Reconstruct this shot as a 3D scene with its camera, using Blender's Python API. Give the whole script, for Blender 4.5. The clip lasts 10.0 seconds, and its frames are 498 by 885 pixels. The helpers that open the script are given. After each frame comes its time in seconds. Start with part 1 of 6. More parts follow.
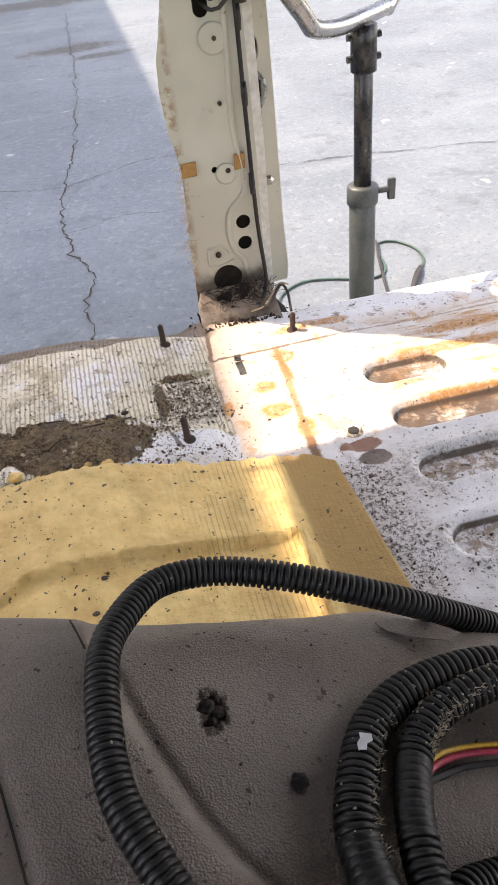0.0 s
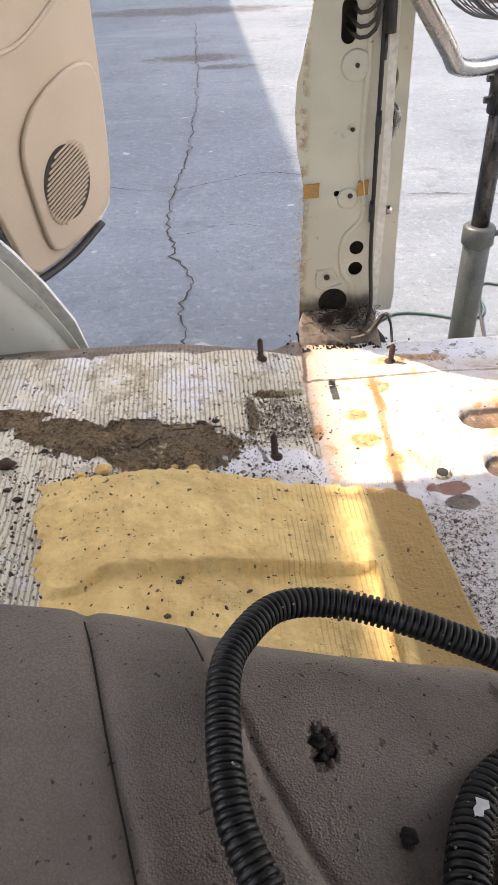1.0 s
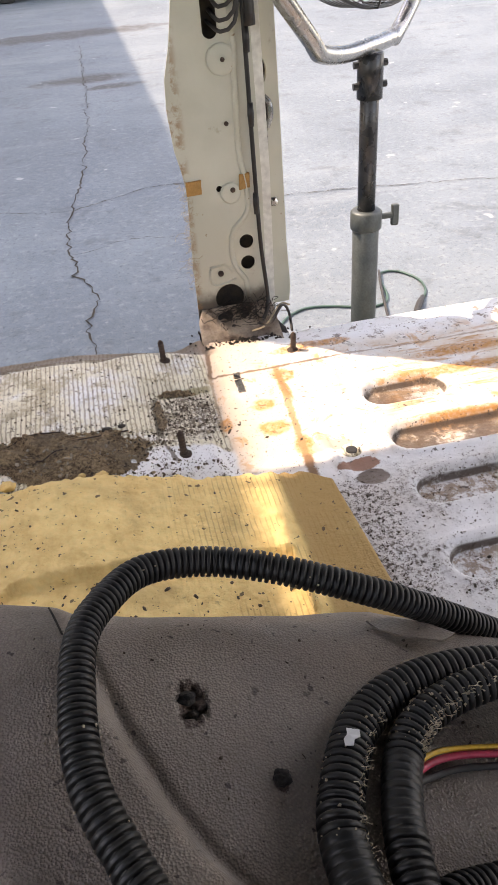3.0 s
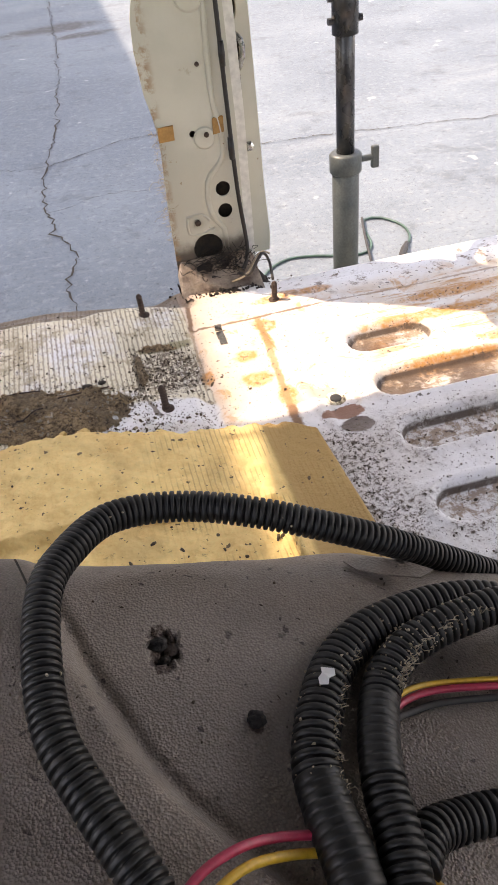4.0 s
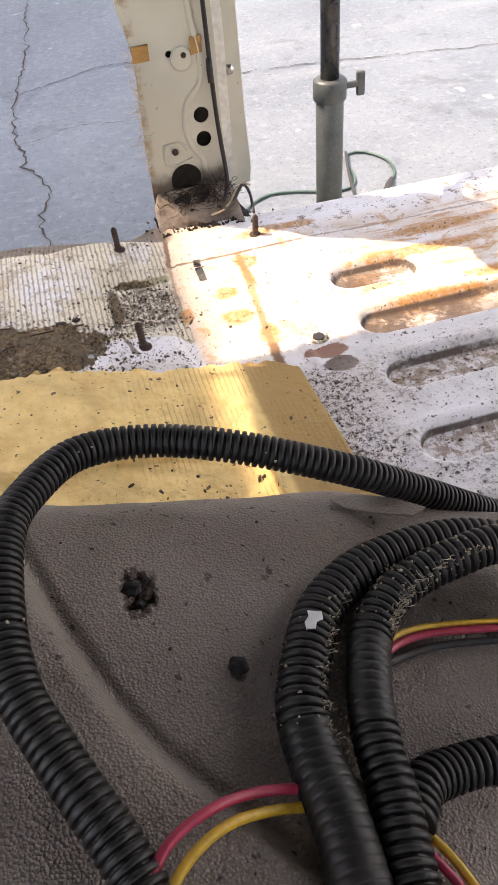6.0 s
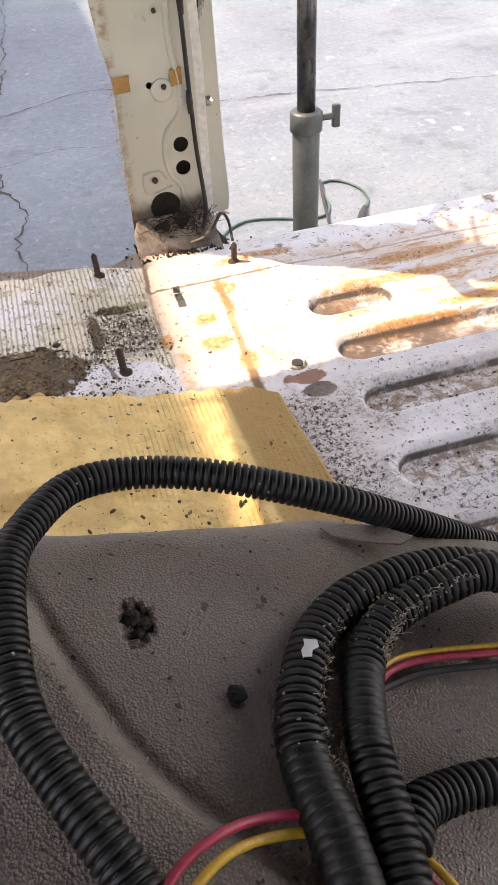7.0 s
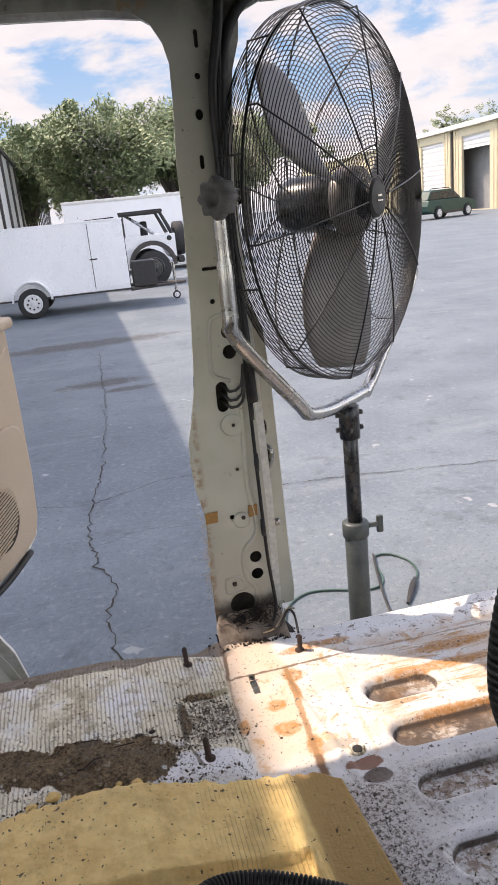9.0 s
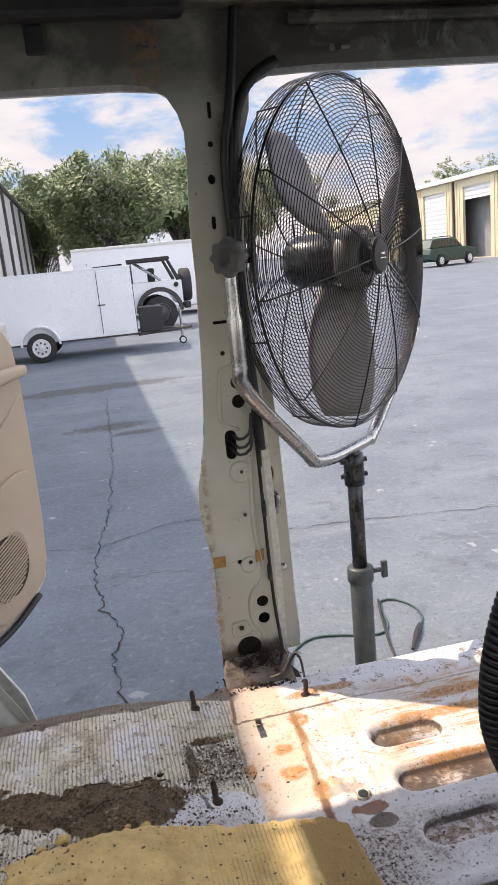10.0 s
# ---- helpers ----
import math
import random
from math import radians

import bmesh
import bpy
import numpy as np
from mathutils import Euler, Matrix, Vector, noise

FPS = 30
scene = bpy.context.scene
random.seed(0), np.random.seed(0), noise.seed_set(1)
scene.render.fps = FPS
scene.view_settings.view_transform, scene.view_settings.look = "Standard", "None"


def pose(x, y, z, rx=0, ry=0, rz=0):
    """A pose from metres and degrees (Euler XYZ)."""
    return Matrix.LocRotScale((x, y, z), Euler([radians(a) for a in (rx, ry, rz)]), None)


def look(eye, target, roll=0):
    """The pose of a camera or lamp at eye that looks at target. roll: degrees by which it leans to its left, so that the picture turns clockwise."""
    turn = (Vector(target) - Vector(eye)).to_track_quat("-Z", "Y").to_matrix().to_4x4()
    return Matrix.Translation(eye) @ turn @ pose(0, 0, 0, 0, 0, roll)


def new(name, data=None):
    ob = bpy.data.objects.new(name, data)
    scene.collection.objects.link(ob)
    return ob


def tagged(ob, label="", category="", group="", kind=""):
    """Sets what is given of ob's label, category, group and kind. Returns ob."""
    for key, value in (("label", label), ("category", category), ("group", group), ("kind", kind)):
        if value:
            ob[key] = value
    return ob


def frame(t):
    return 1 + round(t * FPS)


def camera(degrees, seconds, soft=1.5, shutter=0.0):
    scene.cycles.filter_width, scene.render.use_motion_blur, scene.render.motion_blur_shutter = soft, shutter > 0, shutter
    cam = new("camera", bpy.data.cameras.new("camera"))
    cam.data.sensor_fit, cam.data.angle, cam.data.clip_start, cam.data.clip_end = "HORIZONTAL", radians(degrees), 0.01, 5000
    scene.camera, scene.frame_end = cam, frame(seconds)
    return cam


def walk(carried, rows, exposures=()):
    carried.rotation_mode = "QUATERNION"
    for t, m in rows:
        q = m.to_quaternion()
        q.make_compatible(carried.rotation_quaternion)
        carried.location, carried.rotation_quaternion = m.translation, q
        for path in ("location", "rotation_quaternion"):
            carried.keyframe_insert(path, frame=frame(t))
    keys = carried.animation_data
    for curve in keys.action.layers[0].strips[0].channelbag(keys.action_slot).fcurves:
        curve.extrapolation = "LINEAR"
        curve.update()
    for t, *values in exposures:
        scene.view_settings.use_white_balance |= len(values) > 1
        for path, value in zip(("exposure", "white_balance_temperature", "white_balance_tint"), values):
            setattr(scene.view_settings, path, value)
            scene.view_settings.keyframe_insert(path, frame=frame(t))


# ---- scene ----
cam = camera(37.5, 10.0)
PATH = [
    (0, (0.016, 0.056, 0.776), (0.268, 1.574, -0.501), -6.7),
    (0.5, (-0.008, 0.061, 0.777), (0.209, 1.584, -0.501), -2.5),
    (1, (-0.026, 0.068, 0.782), (0.07, 1.639, -0.452), -2.0),
    (1.5, (-0.025, 0.065, 0.781), (0.015, 1.667, -0.416), -3.2),
    (2, (-0.015, 0.056, 0.779), (0.118, 1.663, -0.403), -3.0),
    (2.5, (-0.002, 0.051, 0.771), (0.216, 1.649, -0.413), -4.0),
    (3, (0.017, 0.05, 0.75), (0.287, 1.618, -0.462), -4.9),
    (4.5, (0.029, 0.058, 0.725), (0.273, 1.517, -0.621), -7.5),
    (4.7, (0.014, 0.075, 0.721), (0.247, 1.521, -0.641), -7.7),
    (5, (0.006, 0.075, 0.729), (0.234, 1.498, -0.658), -7.8),
    (5.2, (0.012, 0.075, 0.721), (0.241, 1.488, -0.676), -7.8),
    (5.5, (0.034, 0.07, 0.706), (0.273, 1.459, -0.713), -7.3),
    (7, (0.021, 0.068, 0.72), (0.389, 1.469, -0.659), -3.7),
    (7.5, (0.021, 0.063, 0.724), (0.397, 1.553, -0.555), -3.8),
    (7.7, (0.011, 0.053, 0.75), (0.367, 1.625, -0.435), -4.6),
    (7.8, (0.006, 0.018, 0.791), (0.331, 1.663, -0.299), -5.9),
    (7.9, (-0.005, -0.024, 0.838), (0.295, 1.677, -0.171), -6.3),
    (8, (-0.011, -0.043, 0.869), (0.262, 1.715, -0.044), -6.8),
    (8.2, (-0.02, -0.067, 0.912), (0.233, 1.768, 0.156), -7.5),
    (8.5, (-0.022, -0.118, 0.98), (0.303, 1.76, 0.374), -6.5),
    (9, (-0.022, -0.115, 0.958), (0.363, 1.754, 0.361), -5.9),
    (9.5, (-0.028, -0.132, 0.964), (0.355, 1.74, 0.373), -5.7),
    (10, (-0.039, -0.16, 0.981), (0.353, 1.74, 0.498), -5.6),
]
walk(cam, [(t, look(eye, target, roll)) for t, eye, target, roll in PATH], [(0, 2.13, 8450, 22), (3, 2.05, 8550, 22), (5, 2.2, 8700, 24), (7.5, 2.16, 8600, 24), (8.0, 1.96, 8350, 22), (8.6, 1.55, 7900, 21), (10, 1.4, 7850, 21)])

# ---- world, sun, exposure ----
SUN = Vector((-0.583, 0.405, 1.0)).normalized()
world = bpy.data.worlds.new("world")
scene.world = world
world.use_nodes = True
wn = world.node_tree.nodes
wl = world.node_tree.links
wn.clear()
w_out = wn.new("ShaderNodeOutputWorld")
w_bg = wn.new("ShaderNodeBackground")
w_sky = wn.new("ShaderNodeTexSky")
w_sky.sky_type = "NISHITA"
w_sky.sun_disc = False
w_sky.sun_elevation = math.asin(SUN.z)
w_sky.sun_rotation = math.atan2(SUN.x, SUN.y)
w_sky.air_density = 1.0
w_sky.dust_density = 0.6
w_co = wn.new("ShaderNodeTexCoord")
w_map = wn.new("ShaderNodeMapping")
w_map.inputs["Scale"].default_value = (1.0, 1.0, 3.2)
w_map.inputs["Location"].default_value = (0.35, 0.2, 0.1)
w_cl = wn.new("ShaderNodeTexNoise")
w_cl.inputs["Scale"].default_value = 2.6
w_cl.inputs["Detail"].default_value = 8.0
w_cl.inputs["Roughness"].default_value = 0.55
w_rmp = wn.new("ShaderNodeMapRange")
w_rmp.inputs["From Min"].default_value = 0.49
w_rmp.inputs["From Max"].default_value = 0.63
w_mix = wn.new("ShaderNodeMix")
w_mix.data_type = "RGBA"
w_mix.inputs[7].default_value = (8.3, 8.8, 9.7, 1)
wl.new(w_co.outputs["Generated"], w_map.inputs["Vector"])
wl.new(w_map.outputs["Vector"], w_cl.inputs["Vector"])
wl.new(w_cl.outputs["Fac"], w_rmp.inputs["Value"])
wl.new(w_rmp.outputs["Result"], w_mix.inputs[0])
wl.new(w_sky.outputs["Color"], w_mix.inputs[6])
wl.new(w_mix.outputs[2], w_bg.inputs["Color"])
w_bg.inputs["Strength"].default_value = 0.15
wl.new(w_bg.outputs["Background"], w_out.inputs["Surface"])

sun_data = bpy.data.lights.new("sun", "SUN")
sun_data.energy = 2.0
sun_data.angle = radians(0.6)
sun_data.color = (1.0, 0.95, 0.87)
sun = new("sun", sun_data)
sun.matrix_world = look(SUN * 40, (0, 0, 0))


# ---- materials ----
def mat(name, color, rough=0.6, metal=0.0, other=None, scale=20.0, amount=0.5, fine=200.0, bump=0.2, depth=0.002, coat=0.0, per_object=0.0):
    """A surface whose colour drifts towards another at a coarse scale, with finer grain and relief."""
    m = bpy.data.materials.new(name)
    m.use_nodes = True
    n, l = m.node_tree.nodes, m.node_tree.links
    b = n["Principled BSDF"]
    b.inputs["Metallic"].default_value = metal
    b.inputs["Coat Weight"].default_value = coat
    co = n.new("ShaderNodeTexCoord")
    big = n.new("ShaderNodeTexNoise")
    big.inputs["Scale"].default_value = scale
    big.inputs["Detail"].default_value = 6
    small = n.new("ShaderNodeTexNoise")
    small.inputs["Scale"].default_value = fine
    small.inputs["Detail"].default_value = 3
    for t in (big, small):
        l.new(co.outputs["Object"], t.inputs["Vector"])
    ramp = n.new("ShaderNodeMapRange")
    ramp.inputs["From Min"].default_value = 0.35
    ramp.inputs["From Max"].default_value = 0.7
    ramp.inputs["To Max"].default_value = amount
    l.new(big.outputs["Fac"], ramp.inputs["Value"])
    mix = n.new("ShaderNodeMix")
    mix.data_type = "RGBA"
    o = other or tuple(c * 0.55 for c in color)
    mix.inputs[6].default_value = (*color, 1)
    mix.inputs[7].default_value = (*o, 1)
    l.new(ramp.outputs["Result"], mix.inputs[0])
    grain = n.new("ShaderNodeMix")
    grain.data_type = "RGBA"
    grain.blend_type = "MULTIPLY"
    grain.inputs[0].default_value = 0.35
    l.new(mix.outputs[2], grain.inputs[6])
    gr = n.new("ShaderNodeMapRange")
    gr.inputs["From Min"].default_value = 0.3
    gr.inputs["From Max"].default_value = 0.7
    gr.inputs["To Min"].default_value = 0.5
    gr.inputs["To Max"].default_value = 1.3
    l.new(small.outputs["Fac"], gr.inputs["Value"])
    l.new(gr.outputs["Result"], grain.inputs[7])
    last = grain.outputs[2]
    if per_object:
        info = n.new("ShaderNodeObjectInfo")
        hs = n.new("ShaderNodeHueSaturation")
        mr = n.new("ShaderNodeMapRange")
        mr.inputs["To Min"].default_value = 1 - per_object
        mr.inputs["To Max"].default_value = 1 + per_object
        l.new(info.outputs["Random"], mr.inputs["Value"])
        l.new(mr.outputs["Result"], hs.inputs["Value"])
        l.new(last, hs.inputs["Color"])
        last = hs.outputs["Color"]
    l.new(last, b.inputs["Base Color"])
    rr = n.new("ShaderNodeMapRange")
    rr.inputs["To Min"].default_value = max(0.03, rough - 0.12)
    rr.inputs["To Max"].default_value = min(1.0, rough + 0.12)
    l.new(big.outputs["Fac"], rr.inputs["Value"])
    l.new(rr.outputs["Result"], b.inputs["Roughness"])
    bp = n.new("ShaderNodeBump")
    bp.inputs["Strength"].default_value = bump
    bp.inputs["Distance"].default_value = depth
    l.new(small.outputs["Fac"], bp.inputs["Height"])
    l.new(bp.outputs["Normal"], b.inputs["Normal"])
    return m


class Nodes:
    """Short hand for building the layered floor and ground surfaces."""

    def __init__(self, name):
        self.m = bpy.data.materials.new(name)
        self.m.use_nodes = True
        self.n, self.l = self.m.node_tree.nodes, self.m.node_tree.links
        self.b = self.n["Principled BSDF"]
        self.co = self.n.new("ShaderNodeTexCoord").outputs["Object"]

    def put(self, socket, value):
        if isinstance(value, (int, float)):
            socket.default_value = value
        elif isinstance(value, tuple):
            socket.default_value = (*value, 1) if len(value) == 3 and socket.type == "RGBA" else value
        else:
            self.l.new(value, socket)

    def noise(self, scale, detail=5, rough=0.55, at=None, warp=0.0):
        t = self.n.new("ShaderNodeTexNoise")
        t.inputs["Scale"].default_value = scale
        t.inputs["Detail"].default_value = detail
        t.inputs["Roughness"].default_value = rough
        t.inputs["Distortion"].default_value = warp
        self.put(t.inputs["Vector"], at or self.co)
        return t.outputs["Fac"]

    def step(self, value, lo, hi, a=0.0, b=1.0):
        t = self.n.new("ShaderNodeMapRange")
        t.interpolation_type = "SMOOTHSTEP"
        for k, v in (("Value", value), ("From Min", lo), ("From Max", hi), ("To Min", a), ("To Max", b)):
            self.put(t.inputs[k], v)
        return t.outputs["Result"]

    def op(self, kind, a, b=0.0, c=0.0):
        t = self.n.new("ShaderNodeMath")
        t.operation = kind
        for i, v in enumerate((a, b, c)):
            self.put(t.inputs[i], v)
        return t.outputs[0]

    def mix(self, fac, a, b, kind="MIX"):
        t = self.n.new("ShaderNodeMix")
        t.data_type = "RGBA"
        t.blend_type = kind
        self.put(t.inputs[0], fac)
        self.put(t.inputs[6], a)
        self.put(t.inputs[7], b)
        return t.outputs[2]

    def xyz(self):
        t = self.n.new("ShaderNodeSeparateXYZ")
        self.l.new(self.co, t.inputs[0])
        return t.outputs

    def spot(self, x, y, rx, ry, ragged=0.5, soft=0.25, grain=14.0):
        """1 inside a ragged oval of that centre and those half widths, 0 outside."""
        p = self.xyz()
        dx = self.op("DIVIDE", self.op("SUBTRACT", p[0], x), rx)
        dy = self.op("DIVIDE", self.op("SUBTRACT", p[1], y), ry)
        d = self.op("SQRT", self.op("ADD", self.op("MULTIPLY", dx, dx), self.op("MULTIPLY", dy, dy)))
        wob = self.op("MULTIPLY", self.op("SUBTRACT", self.noise(grain, 10, 0.72), 0.5), 3.0 * ragged)
        return self.op("SUBTRACT", 1.0, self.step(self.op("ADD", d, wob), 1.0 - soft, 1.0 + soft))

    def relief(self, height, strength=0.3, depth=0.002):
        t = self.n.new("ShaderNodeBump")
        t.inputs["Strength"].default_value = strength
        t.inputs["Distance"].default_value = depth
        self.l.new(height, t.inputs["Height"])
        self.l.new(t.outputs["Normal"], self.b.inputs["Normal"])


def floor_material():
    s = Nodes("painted_floor_metal")
    p = s.xyz()

    def inside(value, lo, hi, soft=0.01):
        return s.op("MULTIPLY", s.step(value, lo - soft, lo + soft), s.op("SUBTRACT", 1.0, s.step(value, hi - soft, hi + soft)))

    def line(x0, y0, x1, y1, half, rough=0.004):
        """1 on a ragged straight line between two places on the floor."""
        length = math.hypot(x1 - x0, y1 - y0)
        ux, uy = (x1 - x0) / length, (y1 - y0) / length
        dx, dy = s.op("SUBTRACT", p[0], x0), s.op("SUBTRACT", p[1], y0)
        along = s.op("ADD", s.op("MULTIPLY", dx, ux), s.op("MULTIPLY", dy, uy))
        off = s.op("ABSOLUTE", s.op("SUBTRACT", s.op("MULTIPLY", dx, uy), s.op("MULTIPLY", dy, ux)))
        off = s.op("ADD", off, s.op("MULTIPLY", s.op("SUBTRACT", s.noise(60, 6, 0.7), 0.5), rough * 4))
        return s.op("MULTIPLY", s.op("SUBTRACT", 1.0, s.step(off, half * 0.4, half)), inside(along, 0.0, length, 0.006))

    front = s.op("SUBTRACT", 1.0, s.step(s.op("ADD", p[0], s.op("MULTIPLY", s.noise(40, 5), 0.012)), 0.156, 0.166))
    col = s.mix(s.step(s.noise(9, 5), 0.4, 0.65), (0.82, 0.83, 0.84), (0.73, 0.74, 0.74))
    # yellowed carpet glue with the weave of the lost backing, towards the front
    weave = s.n.new("ShaderNodeTexWave")
    weave.bands_direction = "X"
    weave.inputs["Scale"].default_value = 38
    weave.inputs["Distortion"].default_value = 1.6
    weave.inputs["Detail"].default_value = 2
    weave.inputs["Detail Scale"].default_value = 3
    s.l.new(s.co, weave.inputs["Vector"])
    bare = s.spot(0.09, 0.965, 0.15, 0.045, 0.35, 0.15, 20)
    keep = s.op("SUBTRACT", 1.0, bare)
    glue = s.op("MULTIPLY", s.step(s.noise(7, 9, 0.68), 0.36, 0.50), s.op("MULTIPLY", front, keep))
    col = s.mix(s.op("MULTIPLY", glue, 0.62), col, (0.68, 0.60, 0.36))
    lines = s.op("MULTIPLY", s.op("MULTIPLY", s.step(weave.outputs["Fac"], 0.55, 0.85), s.step(s.noise(9, 8, 0.7), 0.38, 0.50)), s.op("MULTIPLY", front, keep))
    col = s.mix(s.op("MULTIPLY", lines, 0.62), col, (0.23, 0.19, 0.13))
    mould = s.op("MULTIPLY", s.step(s.noise(15, 11, 0.78), 0.50, 0.60), s.op("MULTIPLY", front, keep))
    col = s.mix(s.op("MULTIPLY", mould, 0.58), col, (0.27, 0.205, 0.10))
    grit = s.op("MULTIPLY", s.step(s.noise(62, 10, 0.80), 0.55, 0.61), s.op("ADD", 0.15, s.op("MULTIPLY", s.step(s.noise(6, 5, 0.6), 0.42, 0.62), s.op("MULTIPLY", front, 0.85))))
    col = s.mix(grit, col, (0.085, 0.062, 0.042))
    # creamy panel with rust bloom between the seams
    panel = s.op("MULTIPLY", s.op("SUBTRACT", 1.0, front), s.step(p[1], 0.90, 0.98))
    rear_panel = s.op("MULTIPLY", panel, s.op("SUBTRACT", 1.0, s.step(p[1], 1.25, 1.31)))
    col = s.mix(s.op("MULTIPLY", s.op("MULTIPLY", s.op("SUBTRACT", 1.0, s.step(p[0], 0.27, 0.295)), panel), s.step(s.noise(11, 7, 0.6), 0.25, 0.55, 0.45, 0.9)), col, (0.66, 0.515, 0.39))
    col = s.mix(s.op("MULTIPLY", rear_panel, s.step(s.noise(8, 8, 0.65), 0.36, 0.60, 0.08, 0.75)), col, (0.66, 0.55, 0.43))
    streaks = s.n.new("ShaderNodeMapping")
    streaks.inputs["Scale"].default_value = (4.0, 26.0, 1.0)
    streaks.inputs["Rotation"].default_value = (0, 0, radians(3))
    s.l.new(s.co, streaks.inputs["Vector"])
    st = s.op("MULTIPLY", s.step(s.noise(1.6, 9, 0.70, at=streaks.outputs[0]), 0.49, 0.62), s.op("MULTIPLY", s.step(p[0], 0.38, 0.50), s.op("MULTIPLY", s.step(p[1], 0.90, 1.0), s.op("SUBTRACT", 1.0, s.step(p[1], 1.24, 1.27)))))
    col = s.mix(s.op("MULTIPLY", st, 0.85), col, (0.50, 0.25, 0.08))
    rust = s.op("MULTIPLY", s.step(s.noise(15, 10, 0.70, warp=0.8), 0.54, 0.64), rear_panel)
    col = s.mix(s.op("MULTIPLY", rust, 0.75), col, (0.55, 0.29, 0.10))
    for x, y, rx, ry in ((0.345, 1.292, 0.055, 0.016), (0.42, 1.29, 0.03, 0.014), (0.234, 1.12, 0.020, 0.016), (0.156, 1.076, 0.011, 0.020), (0.236, 1.047, 0.028, 0.020), (0.291, 1.206, 0.022, 0.026), (0.283, 1.15, 0.010, 0.04), (0.272, 0.985, 0.016, 0.03), (0.60, 1.13, 0.13, 0.018), (0.47, 1.085, 0.022, 0.012), (0.56, 0.985, 0.10, 0.016), (0.75, 1.02, 0.12, 0.02), (0.66, 1.19, 0.10, 0.016)):
        ring = s.spot(x, y, rx, ry, 0.42, 0.30, 60)
        col = s.mix(s.op("MULTIPLY", ring, s.step(s.noise(90, 7, 0.7), 0.34, 0.60, 0.55, 0.95)), col, (0.52, 0.23, 0.055))
        col = s.mix(s.op("MULTIPLY", s.op("MULTIPLY", ring, s.step(s.noise(70, 8, 0.75), 0.56, 0.64)), 0.8), col, (0.16, 0.08, 0.035))
    # seams where the panels overlap
    for x0, y0, x1, y1, half, amount, tone in ((0.286, 1.245, 0.264, 0.905, 0.0085, 0.85, (0.36, 0.19, 0.08)), (0.268, 0.96, 0.262, 0.885, 0.012, 0.9, (0.20, 0.10, 0.045)), (0.157, 1.236, 0.42, 1.243, 0.0045, 0.9, (0.16, 0.10, 0.06)), (0.42, 1.243, 0.95, 1.235, 0.004, 0.6, (0.25, 0.15, 0.08)), (0.168, 1.33, 0.157, 1.23, 0.006, 0.9, (0.20, 0.12, 0.07)), (0.157, 1.235, 0.146, 1.04, 0.004, 0.6, (0.33, 0.22, 0.12)), (0.045, 1.18, 0.040, 1.05, 0.008, 0.9, (0.10, 0.08, 0.05)), (0.05, 1.185, 0.15, 1.20, 0.010, 0.75, (0.26, 0.22, 0.10)), (0.39, 1.20, 0.372, 0.93, 0.006, 0.35, (0.55, 0.40, 0.22)), (0.035, 1.045, 0.06, 0.965, 0.005, 0.8, (0.12, 0.09, 0.06)), (0.05, 1.02, 0.13, 1.035, 0.004, 0.7, (0.13, 0.10, 0.06))):
        col = s.mix(s.op("MULTIPLY", line(x0, y0, x1, y1, half), amount), col, tone)
    # primer and bitumen showing round the drain
    col = s.mix(s.spot(0.315, 0.972, 0.036, 0.014, 0.4, 0.10, 30), col, (0.47, 0.41, 0.34))
    col = s.mix(s.spot(0.340, 0.909, 0.036, 0.015, 0.45, 0.08, 30), col, (0.30, 0.155, 0.105))
    col = s.mix(s.spot(0.352, 0.874, 0.026, 0.017, 0.5, 0.08, 30), col, (0.11, 0.075, 0.065))
    # bare dirty metal towards the rear
    back = s.op("MULTIPLY", s.step(p[0], 0.20, 0.27), s.op("SUBTRACT", 1.0, s.step(p[1], 0.84, 0.92)))
    col = s.mix(s.op("MULTIPLY", back, s.step(s.noise(5, 6, 0.6), 0.35, 0.65, 0.05, 0.55)), col, (0.48, 0.42, 0.36))
    heavy = s.op("MULTIPLY", s.op("ADD", s.spot(0.315, 0.73, 0.045, 0.17, 0.7, 0.5, 16), s.step(s.noise(9, 8, 0.70), 0.44, 0.62)), back)
    fine = s.op("MAXIMUM", s.step(s.noise(120, 12, 0.86), 0.50, 0.55), s.op("MULTIPLY", s.step(s.noise(30, 11, 0.80), 0.57, 0.61), 0.9))
    col = s.mix(s.op("MINIMUM", s.op("MULTIPLY", heavy, fine), 0.92), col, (0.105, 0.075, 0.052))
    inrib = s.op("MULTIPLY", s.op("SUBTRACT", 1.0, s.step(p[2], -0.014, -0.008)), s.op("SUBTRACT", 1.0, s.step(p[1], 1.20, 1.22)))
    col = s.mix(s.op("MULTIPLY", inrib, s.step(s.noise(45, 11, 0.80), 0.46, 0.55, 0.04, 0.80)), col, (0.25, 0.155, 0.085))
    # Rib side walls darkened by depth: dirt plus painted rim shadow.
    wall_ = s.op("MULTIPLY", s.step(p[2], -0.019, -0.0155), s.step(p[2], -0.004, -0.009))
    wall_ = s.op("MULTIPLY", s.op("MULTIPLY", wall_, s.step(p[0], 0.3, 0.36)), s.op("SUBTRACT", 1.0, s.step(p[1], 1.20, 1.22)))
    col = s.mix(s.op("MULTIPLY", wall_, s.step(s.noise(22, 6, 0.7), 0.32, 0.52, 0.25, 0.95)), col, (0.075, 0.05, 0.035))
    # the step outside the seam is scuffed and spotted
    ledge = s.op("MULTIPLY", s.step(p[1], 1.25, 1.28), s.step(p[0], 0.33, 0.42))
